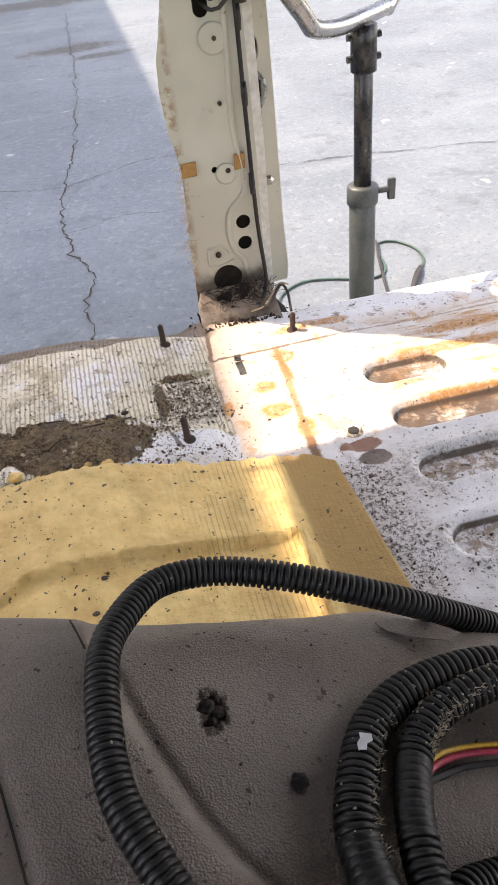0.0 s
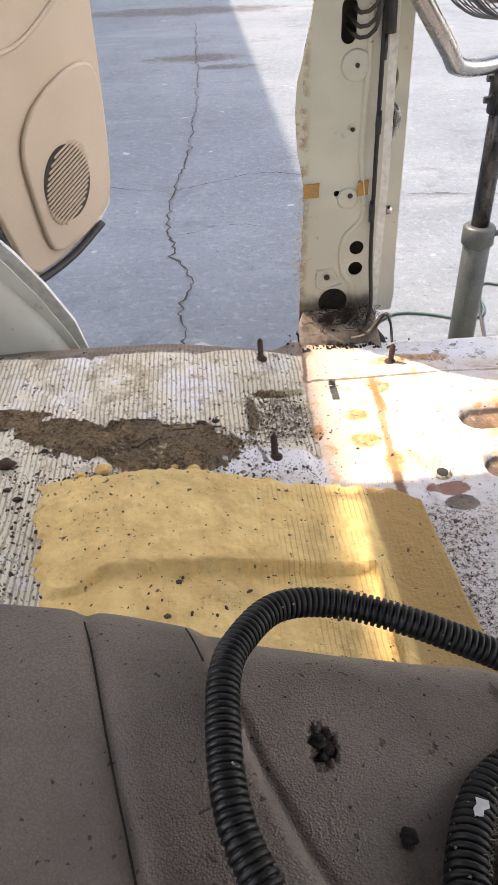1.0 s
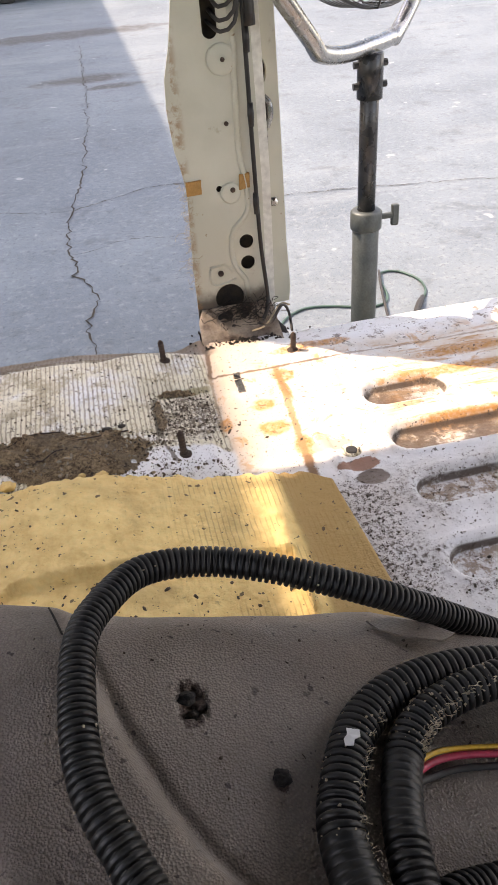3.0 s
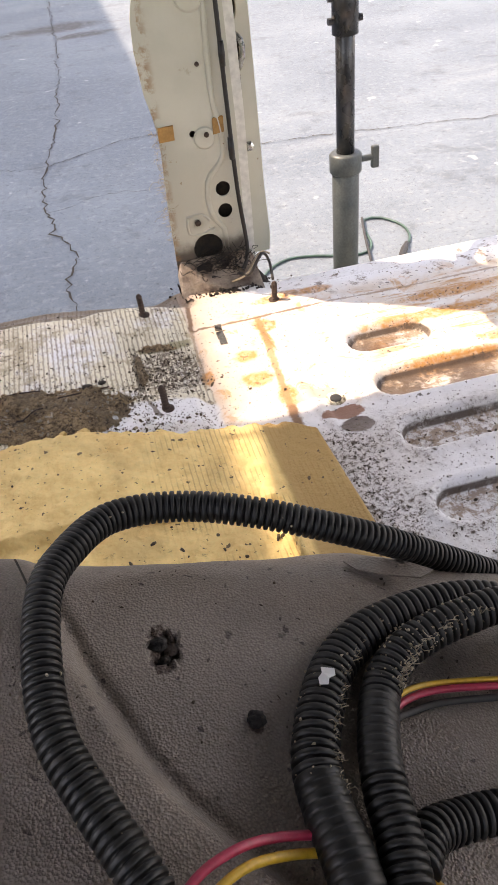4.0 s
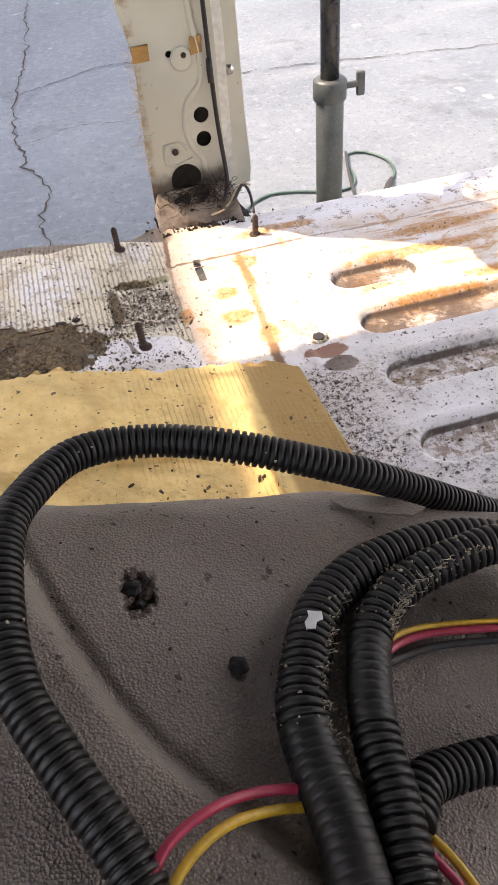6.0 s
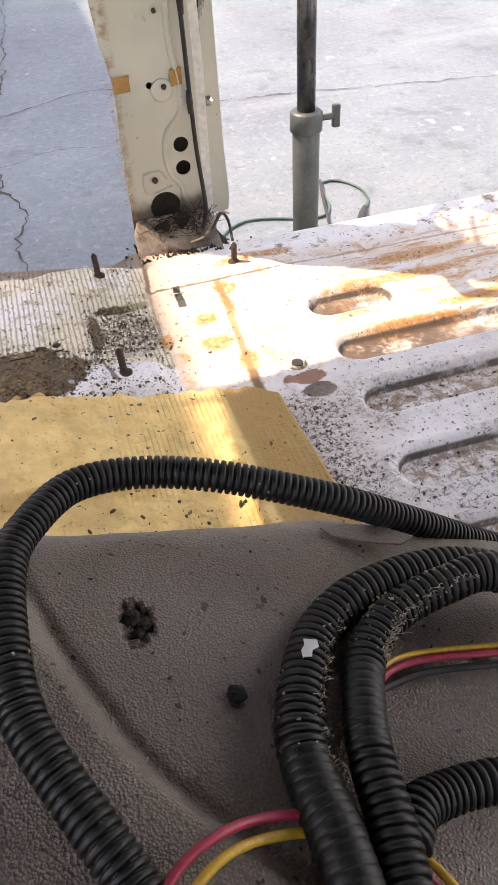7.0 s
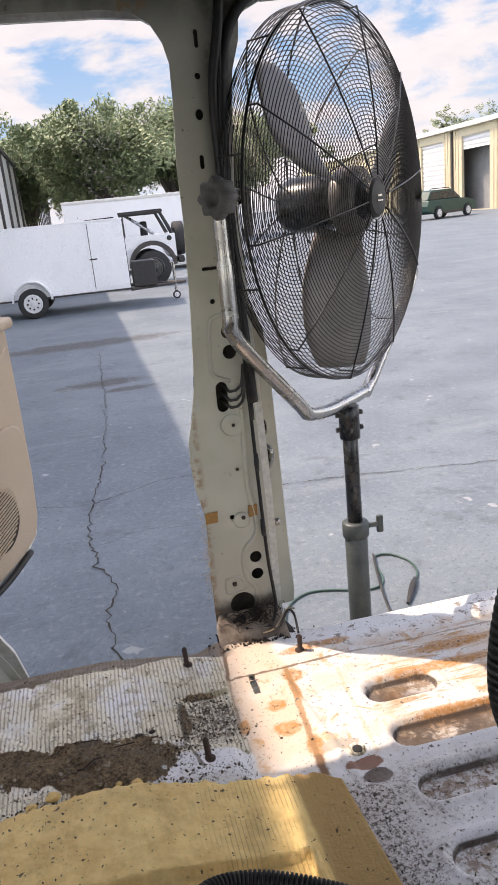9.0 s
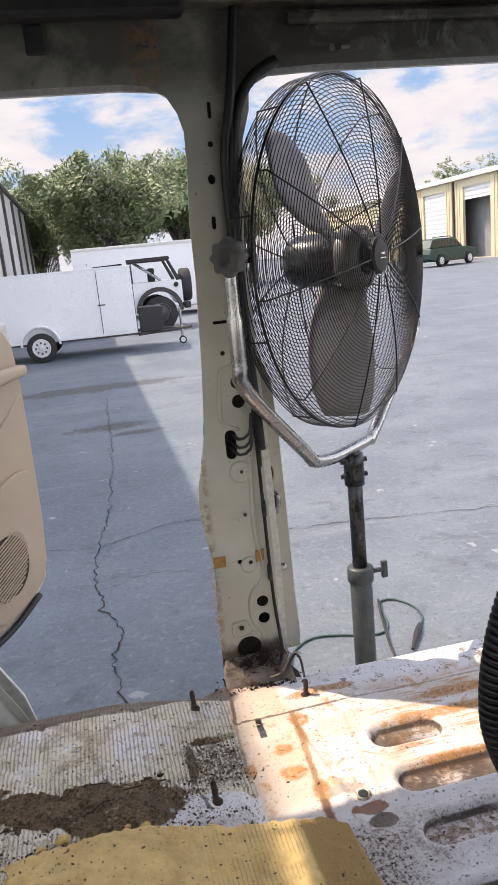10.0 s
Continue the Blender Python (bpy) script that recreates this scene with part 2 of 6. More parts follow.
    col = s.mix(s.op("MULTIPLY", ledge, s.step(s.noise(26, 9, 0.72), 0.54, 0.62, 0.0, 0.85)), col, (0.16, 0.11, 0.075))
    gran = s.op("MULTIPLY", s.spot(0.098, 1.115, 0.056, 0.068, 0.3, 0.2, 24), s.step(s.noise(95, 9, 0.85), 0.45, 0.53))
    col = s.mix(s.op("MULTIPLY", gran, 0.9), col, (0.12, 0.085, 0.055))
    edge = s.op("MULTIPLY", s.step(s.op("ADD", p[1], s.op("MULTIPLY", s.noise(24, 6, 0.7), 0.05)), 1.347, 1.360), s.op("SUBTRACT", 1.0, s.step(p[0], 0.16, 0.2)))
    col = s.mix(s.op("MULTIPLY", edge, 0.88), col, (0.12, 0.085, 0.06))
    # specks of dirt
    specks = s.op("MAXIMUM", s.step(s.noise(120, 2, 0.5), 0.66, 0.70), s.step(s.noise(230, 2, 0.5), 0.68, 0.72))
    col = s.mix(s.op("MULTIPLY", specks, 0.85), col, (0.06, 0.042, 0.03))
    s.l.new(col, s.b.inputs["Base Color"])
    s.put(s.b.inputs["Roughness"], s.step(s.noise(25), 0.3, 0.7, 0.45, 0.8))
    s.relief(s.op("ADD", s.op("SUBTRACT", s.op("MULTIPLY", grit, 0.5), s.op("MULTIPLY", lines, 0.45)), s.op("MULTIPLY", s.noise(60, 8, 0.65), 0.9)), 0.55, 0.004)
    return s.m


def soil_material():
    s = Nodes("matted_soil")
    grain = s.op("ADD", s.op("MULTIPLY", s.step(s.noise(150, 9, 0.82), 0.43, 0.57), 0.55), s.op("MULTIPLY", s.step(s.noise(36, 10, 0.76), 0.42, 0.58), 0.45))
    col = s.mix(grain, (0.075, 0.044, 0.022), (0.54, 0.385, 0.22))
    col = s.mix(s.step(s.noise(12, 6, 0.6), 0.52, 0.68, 0.0, 0.7), col, (0.30, 0.235, 0.16))
    col = s.mix(s.op("MULTIPLY", s.step(s.noise(110, 4, 0.7), 0.62, 0.68), 0.9), col, (0.03, 0.02, 0.014))
    s.l.new(col, s.b.inputs["Base Color"])
    s.put(s.b.inputs["Roughness"], 0.97)
    s.relief(grain, 1.0, 0.009)
    return s.m


def ground_material():
    s = Nodes("worn_asphalt")
    col = s.mix(s.step(s.noise(1.1, 6, 0.6), 0.35, 0.68), (0.080, 0.110, 0.142), (0.138, 0.176, 0.208))
    col = s.mix(s.step(s.noise(260, 3, 0.7), 0.35, 0.7, 0.0, 0.6), col, (0.188, 0.21, 0.215))
    streak = s.n.new("ShaderNodeMapping")
    streak.inputs["Scale"].default_value = (0.5, 2.2, 1)
    s.l.new(s.co, streak.inputs["Vector"])
    col = s.mix(s.step(s.noise(1.2, 7, 0.65, at=streak.outputs[0]), 0.55, 0.72, 0.0, 0.5), col, (0.207, 0.235, 0.245))
    for x, y, rx, ry in ((0.08, 7.1, 0.42, 0.17), (-0.1, 9.8, 1.1, 0.30), (0.3, 6.7, 0.22, 0.10)):
        col = s.mix(s.op("MULTIPLY", s.spot(x, y, rx, ry, 0.8, 0.35, 5.0), 0.95), col, (0.045, 0.042, 0.042))
    col = s.mix(s.step(s.noise(26, 10, 0.80), 0.50, 0.64, 0.0, 0.65), col, (0.235, 0.262, 0.27))
    col = s.mix(s.step(s.noise(48, 9, 0.8), 0.54, 0.62, 0.0, 0.7), col, (0.045, 0.052, 0.062))
    col = s.mix(s.step(s.noise(5, 9, 0.72), 0.54, 0.66, 0.0, 0.5), col, (0.06, 0.07, 0.085))
    col = s.mix(s.step(s.noise(9, 2, 0.5), 0.72, 0.76, 0.0, 0.6), col, (0.4, 0.4, 0.4))
    s.l.new(col, s.b.inputs["Base Color"])
    s.put(s.b.inputs["Roughness"], 0.62)
    s.relief(s.noise(300, 4, 0.7), 0.6, 0.004)
    return s.m


def foam_material():
    s = Nodes("yellow_foam")
    p = s.xyz()
    col = s.mix(s.step(s.noise(22, 6, 0.65), 0.35, 0.66), (0.89, 0.65, 0.28), (0.73, 0.49, 0.195))
    col = s.mix(s.step(s.noise(140, 4, 0.7), 0.42, 0.7, 0.0, 0.6), col, (0.80, 0.62, 0.27))
    tan = s.step(s.op("ADD", p[0], s.op("MULTIPLY", s.noise(30, 3), 0.006)), 0.200, 0.212)
    col = s.mix(s.op("MULTIPLY", tan, 0.92), col, (0.40, 0.255, 0.10))
    wv = s.n.new("ShaderNodeTexWave")
    wv.bands_direction = "X"
    wv.inputs["Scale"].default_value = 42
    wv.inputs["Distortion"].default_value = 1.0
    s.l.new(s.co, wv.inputs["Vector"])
    ln = s.op("MULTIPLY", s.op("MULTIPLY", s.step(wv.outputs["Fac"], 0.72, 0.95), s.step(p[0], 0.0, 0.08)), s.step(s.noise(14), 0.42, 0.58))
    col = s.mix(s.op("MULTIPLY", ln, 0.45), col, (0.36, 0.20, 0.07))
    col = s.mix(s.step(s.noise(7, 7, 0.65), 0.50, 0.70, 0.0, 0.45), col, (0.50, 0.36, 0.16))
    col = s.mix(s.op("MULTIPLY", s.step(s.noise(60, 9, 0.8), 0.60, 0.66), 0.55), col, (0.20, 0.13, 0.07))
    col = s.mix(s.op("MULTIPLY", s.step(s.noise(95, 2), 0.67, 0.71), 0.85), col, (0.07, 0.05, 0.035))
    s.l.new(col, s.b.inputs["Base Color"])
    s.put(s.b.inputs["Roughness"], 0.95)
    s.relief(s.op("ADD", s.noise(120, 5, 0.7), s.noise(35, 4)), 0.6, 0.006)
    return s.m


def leather_material():
    s = Nodes("grimy_vinyl")
    v = s.n.new("ShaderNodeTexVoronoi")
    v.inputs["Scale"].default_value = 860
    s.l.new(s.co, v.inputs["Vector"])
    col = s.mix(s.step(s.noise(9, 6, 0.6), 0.35, 0.68), (0.30, 0.250, 0.212), (0.20, 0.166, 0.142))
    col = s.mix(s.step(v.outputs["Distance"], 0.25, 0.7, 0.0, 0.45), col, (0.15, 0.12, 0.10))
    col = s.mix(s.op("MULTIPLY", s.step(s.noise(190, 2), 0.68, 0.73), 0.9), col, (0.05, 0.035, 0.03))
    col = s.mix(s.op("MULTIPLY", s.step(s.noise(55, 3), 0.70, 0.75), 0.85), col, (0.06, 0.045, 0.035))
    for x, y, rx, ry in ((0.0145, 0.249, 0.0072, 0.0115), (0.046, 0.207, 0.0036, 0.0042), (0.157, 0.205, 0.004, 0.006)):
        col = s.mix(s.spot(x, y, rx, ry, 0.75, 0.10, 170), col, s.mix(s.noise(300, 4, 0.7), (0.02, 0.012, 0.01), (0.12, 0.075, 0.055)))
    s.l.new(col, s.b.inputs["Base Color"])
    s.put(s.b.inputs["Roughness"], s.step(s.noise(40), 0.3, 0.7, 0.45, 0.65))
    s.relief(s.op("ADD", s.op("MULTIPLY", v.outputs["Distance"], 0.8), s.op("MULTIPLY", s.noise(500, 3), 0.6)), 0.8, 0.0009)
    return s.m


def pillar_material():
    s = Nodes("cream_body_paint")
    col = s.mix(s.step(s.noise(6, 5), 0.35, 0.7), (0.50, 0.50, 0.42), (0.42, 0.42, 0.345))
    col = s.mix(s.step(s.noise(26, 8, 0.7), 0.62, 0.72, 0.0, 0.6), col, (0.30, 0.26, 0.19))
    col = s.mix(s.op("MULTIPLY", s.step(s.noise(70, 3), 0.69, 0.74), 0.8), col, (0.20, 0.12, 0.06))
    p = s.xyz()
    # Darker towards the top: grime, plus the header's shade put into the colour.
    grime_shade = s.op("MULTIPLY", s.step(p[2], 1.26, 1.38), s.step(s.noise(5, 7, 0.65, warp=0.5), 0.34, 0.56, 0.55, 1.0))
    grime_shade = s.op("MULTIPLY", grime_shade, s.op("SUBTRACT", 1.0, s.step(p[0], 0.36, 0.42, 0.0, 0.35)))
    col = s.mix(s.op("MULTIPLY", grime_shade, 0.92), col, (0.075, 0.07, 0.055))
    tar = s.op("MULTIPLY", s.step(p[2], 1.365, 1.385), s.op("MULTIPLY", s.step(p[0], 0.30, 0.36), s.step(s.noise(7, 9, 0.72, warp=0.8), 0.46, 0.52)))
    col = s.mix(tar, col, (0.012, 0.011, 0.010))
    # Upper right of the pillar darkened: shadow of the recess painted in.
    recess_shade = s.op("MULTIPLY", s.step(p[0], 0.255, 0.30), s.op("MULTIPLY", s.step(p[2], 0.60, 0.78), s.step(s.noise(11, 8, 0.7), 0.35, 0.55, 0.4, 1.0)))
    col = s.mix(s.op("MULTIPLY", recess_shade, 0.8), col, (0.07, 0.062, 0.05))
    soot = s.op("MULTIPLY", s.op("SUBTRACT", 1.0, s.step(s.op("ADD", p[2], s.op("MULTIPLY", s.noise(30, 6), 0.05)), 0.085, 0.125)), s.op("SUBTRACT", s.step(p[0], 0.10, 0.15), s.step(p[0], 0.316, 0.326)))
    col = s.mix(s.op("MULTIPLY", soot, 0.9), col, (0.045, 0.035, 0.028))
    edge_rust = s.op("MULTIPLY", s.op("SUBTRACT", 1.0, s.step(p[0], 0.172, 0.190)), s.step(s.noise(40, 6, 0.7), 0.45, 0.6))
    col = s.mix(s.op("MULTIPLY", edge_rust, s.step(p[0], 0.1, 0.14, 0.0, 0.8)), col, (0.26, 0.14, 0.06))
    s.l.new(col, s.b.inputs["Base Color"])
    s.put(s.b.inputs["Roughness"], s.step(s.noise(18), 0.3, 0.7, 0.35, 0.6))
    s.relief(s.noise(50, 5), 0.15, 0.002)
    return s.m


M_SOIL = soil_material()
M_FLOOR, M_GROUND, M_FOAM, M_LEATHER, M_BODY = floor_material(), ground_material(), foam_material(), leather_material(), pillar_material()
M_ROOF = mat("dirty_roof_metal", (0.15, 0.147, 0.12), 0.65, 0, (0.07, 0.06, 0.045), 12, 0.9, 90)
M_BLACK = mat("black_rubber", (0.018, 0.018, 0.018), 0.6, 0, (0.05, 0.045, 0.04), 30, 0.6, 300)
M_HOSE = mat("dusty_conduit", (0.004, 0.004, 0.004), 0.50, 0, (0.012, 0.010, 0.008), 45, 0.6, 500, 0.15, 0.0005)
M_TAPE = mat("black_tape", (0.005, 0.005, 0.005), 0.42, 0, (0.022, 0.02, 0.019), 60, 0.5, 400)
M_DARK = mat("dirt_and_dark_hollow", (0.03, 0.026, 0.022), 0.9, 0, (0.08, 0.06, 0.04), 60, 0.6, 300)
M_GRIME = mat("black_oily_dirt", (0.012, 0.010, 0.009), 0.9, 0, (0.05, 0.036, 0.026), 70, 0.5, 300, 0.6, 0.004)
M_RUSTY = mat("rusty_steel", (0.075, 0.05, 0.038), 0.8, 0.3, (0.05, 0.035, 0.03), 120, 0.7, 600, 0.5)
M_TAN = mat("tan_door_plastic", (0.52, 0.41, 0.30), 0.5, 0, (0.44, 0.345, 0.25), 5, 0.6, 500, 0.12, 0.0006)
M_WHITE = mat("white_vehicle_paint", (0.86, 0.87, 0.88), 0.3, 0, (0.80, 0.81, 0.82), 3, 0.5, 60, 0.02, 0.001, 0.3)
M_SHELL = mat("white_door_shell", (0.70, 0.70, 0.66), 0.35, 0, (0.5, 0.48, 0.42), 8, 0.5, 80, 0.05)
M_CHROME = mat("dull_tube_steel", (0.40, 0.40, 0.39), 0.26, 0.95, (0.40, 0.39, 0.37), 25, 0.5, 300, 0.05)
M_POLEDARK = mat("dark_pole", (0.045, 0.047, 0.05), 0.28, 0.6, (0.09, 0.09, 0.09), 30, 0.5, 200, 0.05)
M_POLE = mat("grey_pole_paint", (0.060, 0.074, 0.074), 0.45, 0.2, (0.13, 0.14, 0.135), 20, 0.5, 200, 0.08)
M_WIRE = mat("black_cage_wire", (0.035, 0.034, 0.033), 0.35, 0.6, (0.06, 0.06, 0.06), 40, 0.5, 300, 0.02)
M_BLADE = mat("grey_fan_blade", (0.28, 0.262, 0.25), 0.45, 0.4, (0.18, 0.17, 0.165), 12, 0.6, 200, 0.05)
M_CAST = mat("grey_cast_knob", (0.14, 0.14, 0.135), 0.6, 0.3, (0.08, 0.075, 0.07), 40, 0.6, 300, 0.2)
M_GLASS = mat("dark_window_glass", (0.02, 0.025, 0.03), 0.06, 0, (0.03, 0.035, 0.04), 2, 0.4, 10, 0.0)
M_TYRE = mat("tyre_rubber", (0.022, 0.022, 0.023), 0.8, 0, (0.05, 0.048, 0.045), 20, 0.6, 150)
M_RIM = mat("white_wheel_steel", (0.72, 0.72, 0.72), 0.4, 0.1, (0.55, 0.55, 0.54), 20, 0.5, 100, 0.05)
M_GREEN = mat("dark_green_paint", (0.018, 0.060, 0.048), 0.5, 0.0, (0.014, 0.046, 0.038), 3, 0.4, 60, 0.02, 0.001, 0.0)
M_CREAM = mat("cream_steel_siding", (0.62, 0.54, 0.36), 0.55, 0, (0.54, 0.47, 0.31), 1.2, 0.5, 30, 0.1)
M_SIDING = mat("white_steel_siding", (0.66, 0.66, 0.63), 0.55, 0, (0.5, 0.5, 0.47), 1.0, 0.6, 30, 0.1)
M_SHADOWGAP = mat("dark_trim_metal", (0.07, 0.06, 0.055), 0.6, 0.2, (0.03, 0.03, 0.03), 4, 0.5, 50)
M_DOORWHITE = mat("white_roller_door", (0.74, 0.74, 0.72), 0.45, 0, (0.62, 0.62, 0.6), 3, 0.5, 40)
M_INSIDE = mat("dim_bay_wall", (0.30, 0.30, 0.29), 0.8, 0, (0.2, 0.2, 0.2), 2, 0.6, 30)
M_LEAF = mat("oak_leaf", (0.21, 0.26, 0.12), 0.6, 0, (0.11, 0.145, 0.065), 0.6, 0.9, 6, 0.0)
M_MOSS = mat("grey_hanging_moss", (0.33, 0.31, 0.27), 0.9, 0, (0.17, 0.165, 0.135), 1.0, 0.7, 8, 0.0)
M_BARK = mat("grey_bark", (0.12, 0.10, 0.08), 0.9, 0, (0.06, 0.05, 0.04), 4, 0.7, 40, 0.6, 0.02)
M_RED = mat("red_wire", (0.45, 0.03, 0.07), 0.4, 0, (0.32, 0.02, 0.05), 60, 0.5, 400, 0.02)
M_YELLOW = mat("yellow_wire", (0.62, 0.36, 0.03), 0.4, 0, (0.45, 0.25, 0.02), 60, 0.5, 400, 0.02)
M_FOOT = mat("rust_streaked_paint", (0.36, 0.30, 0.24), 0.75, 0, (0.05, 0.028, 0.018), 28, 1.0, 300, 0.5)
M_TAPEBROWN = mat("brown_foam_tape", (0.40, 0.22, 0.07), 0.85, 0, (0.26, 0.14, 0.05), 60, 0.7, 300, 0.4)
M_CORD = mat("green_cord", (0.05, 0.11, 0.085), 0.5, 0, (0.03, 0.05, 0.045), 30, 0.6, 200, 0.05)
M_LINT = mat("pale_lint", (0.36, 0.30, 0.22), 0.95, 0, (0.28, 0.24, 0.18), 200, 0.7, 600, 0.6)
M_CRUMB = mat("soil_crumb", (0.10, 0.075, 0.05), 0.95, 0, (0.045, 0.035, 0.028), 90, 0.8, 400, 0.6, per_object=0.3)


# ---- mesh helpers ----
def part(name, bm, material, parent=None, label=""):
    bm.normal_update()
    me = bpy.data.meshes.new(name)
    bm.to_mesh(me)
    bm.free()
    for q in (material if isinstance(material, (list, tuple)) else [material]):
        me.materials.append(q)
    ob = new(name, me)
    ob.parent = parent
    if label:
        ob["label"] = label
    return ob


def thing(name, at=(0, 0, 0), label="", category="", group="", rz=0.0):
    e = new(name)
    e.empty_display_size = 0.1
    e.matrix_world = pose(*at, 0, 0, rz)
    bpy.context.view_layer.update()
    return tagged(e, label, category, group)


def smooth(ob, on=True):
    for f in ob.data.polygons:
        f.use_smooth = on
    return ob


def box(bm, c, size, bevel=0.0, m=None):
    g = bmesh.ops.create_cube(bm, size=1.0)["verts"]
    t = (m or Matrix.Identity(4)) @ Matrix.Translation(c) @ Matrix.Diagonal((*size, 1))
    bmesh.ops.transform(bm, matrix=t, verts=g)
    if bevel:
        es = list({e for v in g for e in v.link_edges})
        bmesh.ops.bevel(bm, geom=es, offset=bevel, segments=2, affect="EDGES", profile=0.5)
    return bm


def tube(bm, pts, r, sides=8, closed=False, caps=True):
    """A tube along a list of points; r is a number or a list."""
    pts = [Vector(p) for p in pts]
    n = len(pts)
    rings = []
    side = None
    for i, p in enumerate(pts):
        a = pts[(i - 1) % n] if closed or i else p
        b = pts[(i + 1) % n] if closed or i < n - 1 else p
        d = (b - a).normalized()
        if side is None:
            side = d.orthogonal().normalized()
        side = (side - d * side.dot(d)).normalized()
        up = d.cross(side)
        rad = r[i] if isinstance(r, (list, tuple)) else r
        rings.append([bm.verts.new(p + rad * (math.cos(2 * math.pi * k / sides) * side + math.sin(2 * math.pi * k / sides) * up)) for k in range(sides)])
    m = n if closed else n - 1
    for i in range(m):
        ra, rb = rings[i], rings[(i + 1) % n]
        off = 0
        if closed and i == n - 1:
            off = min(range(sides), key=lambda k: (ra[0].co - rb[k].co).length)
        for k in range(sides):
            bm.faces.new((ra[k], ra[(k + 1) % sides], rb[(k + 1 + off) % sides], rb[(k + off) % sides]))
    if caps and not closed:
        bm.faces.new(list(reversed(rings[0])))
        bm.faces.new(rings[-1])
    return bm


def spline(ctrl, step=0.02):
    """Points along a Catmull-Rom curve through ctrl, about step apart."""
    c = [Vector(p) for p in ctrl]
    c = [2 * c[0] - c[1]] + c + [2 * c[-1] - c[-2]]
    out = []
    for i in range(1, len(c) - 2):
        p0, p1, p2, p3 = c[i - 1:i + 3]
        k = max(2, int((p2 - p1).length / step))
        for j in range(k):
            t = j / k
            out.append(0.5 * (2 * p1 + (p2 - p0) * t + (2 * p0 - 5 * p1 + 4 * p2 - p3) * t * t + (3 * p1 - p0 - 3 * p2 + p3) * t ** 3))
    out.append(c[-2])
    return out


def disc_prism(bm, p0, p1, r0, r1=None, sides=24):
    return tube(bm, [p0, p1], [r0, r0 if r1 is None else r1], sides)


def lathe(bm, prof, axis_m, sides=32):
    """Turns (radius, height) pairs round the z axis of axis_m."""
    rings = []
    for r, h in prof:
        rings.append([bm.verts.new(axis_m @ Vector((r * math.cos(2 * math.pi * k / sides), r * math.sin(2 * math.pi * k / sides), h))) for k in range(sides)])
    for a, b in zip(rings, rings[1:]):
        for k in range(sides):
            bm.faces.new((a[k], a[(k + 1) % sides], b[(k + 1) % sides], b[k]))
    bm.faces.new(list(reversed(rings[0])))
    bm.faces.new(rings[-1])
    return bm


def plate(bm, outline, holes, place, thick):
    """A plate with real holes: outline and holes are lists of (u, v); place(u, v, w) gives the point at depth w."""
    def loop(pts):
        vs = [bm.verts.new((u, v, 0)) for u, v in pts]
        return [bm.edges.new((vs[i], vs[(i + 1) % len(vs)])) for i in range(len(vs))]
    es = loop(outline)
    for h in holes:
        es += loop(h)
    g = bmesh.ops.triangle_fill(bm, edges=es, use_beauty=True, use_dissolve=False)
    fs = [f for f in g["geom"] if isinstance(f, bmesh.types.BMFace)]
    ext = bmesh.ops.extrude_face_region(bm, geom=fs)["geom"]
    top = [v for v in ext if isinstance(v, bmesh.types.BMVert)]
    tops = set(top)
    for v in bm.verts:
        u, w, _ = v.co
        v.co = place(u, w, thick if v in tops else 0.0)
    bmesh.ops.recalc_face_normals(bm, faces=bm.faces)
    return bm


def ring_pts(u, v, ru, rv=None, n=20):
    rv = ru if rv is None else rv
    return [(u + ru * math.cos(2 * math.pi * k / n), v + rv * math.sin(2 * math.pi * k / n)) for k in range(n)]


def slot_pts(u, v, hu, hv, n=6):
    """A rounded slot of half width hu and half height hv."""
    r = min(hu, hv)
    out = []
    for cx, cy, a0 in ((hu - r, hv - r, 0), (-(hu - r), hv - r, 90), (-(hu - r), -(hv - r), 180), (hu - r, -(hv - r), 270)):
        for k in range(n + 1):
            a = radians(a0 + 90 * k / n)
            out.append((u + cx + r * math.cos(a), v + cy + r * math.sin(a)))
    keep = []
    for q in out:
        if not keep or (abs(q[0] - keep[-1][0]) + abs(q[1] - keep[-1][1])) > 1e-5:
            keep.append(q)
    if abs(keep[0][0] - keep[-1][0]) + abs(keep[0][1] - keep[-1][1]) < 1e-5:
        keep.pop()
    return keep


def extrude_poly(bm, pts, place, thick):
    return plate(bm, pts, [], place, thick)


def sstep(x, a, b):
    t = min(1.0, max(0.0, (x - a) / (b - a)))
    return t * t * (3 - 2 * t)


def lerp_table(tab, z):
    for (z0, a), (z1, b) in zip(tab, tab[1:]):
        if z <= z1:
            return a + (b - a) * max(0.0, (z - z0)) / (z1 - z0)
    return tab[-1][1]


GROUND_Z = -0.50

# ---- far sky with broken cloud ----
sk = Nodes("cloudy_sky_backdrop")
gen = sk.n.new("ShaderNodeMapping")
gen.inputs["Scale"].default_value = (0.0105, 0.0105, 0.026)
gen.inputs["Location"].default_value = (0.6, 0.1, 0.35)
sk.l.new(sk.co, gen.inputs["Vector"])
pz = sk.xyz()
blue = sk.mix(sk.step(pz[2], 0.0, 150.0), (0.24, 0.33, 0.43), (0.11, 0.225, 0.40))
cloud = sk.step(sk.noise(1.0, 9, 0.58, at=gen.outputs[0], warp=0.3), 0.41, 0.56)
sky_col = sk.mix(sk.op("MULTIPLY", cloud, 0.95), blue, sk.mix(sk.noise(2.2, 6, 0.6, at=gen.outputs[0]), (0.285, 0.315, 0.365), (0.40, 0.43, 0.475)))
em = sk.n.new("ShaderNodeEmission")
em.inputs["Strength"].default_value = 0.93
sk.l.new(sky_col, em.inputs["Color"])
sk.l.new(em.outputs[0], sk.n["Material Output"].inputs["Surface"])
bm = bmesh.new()
prev = None
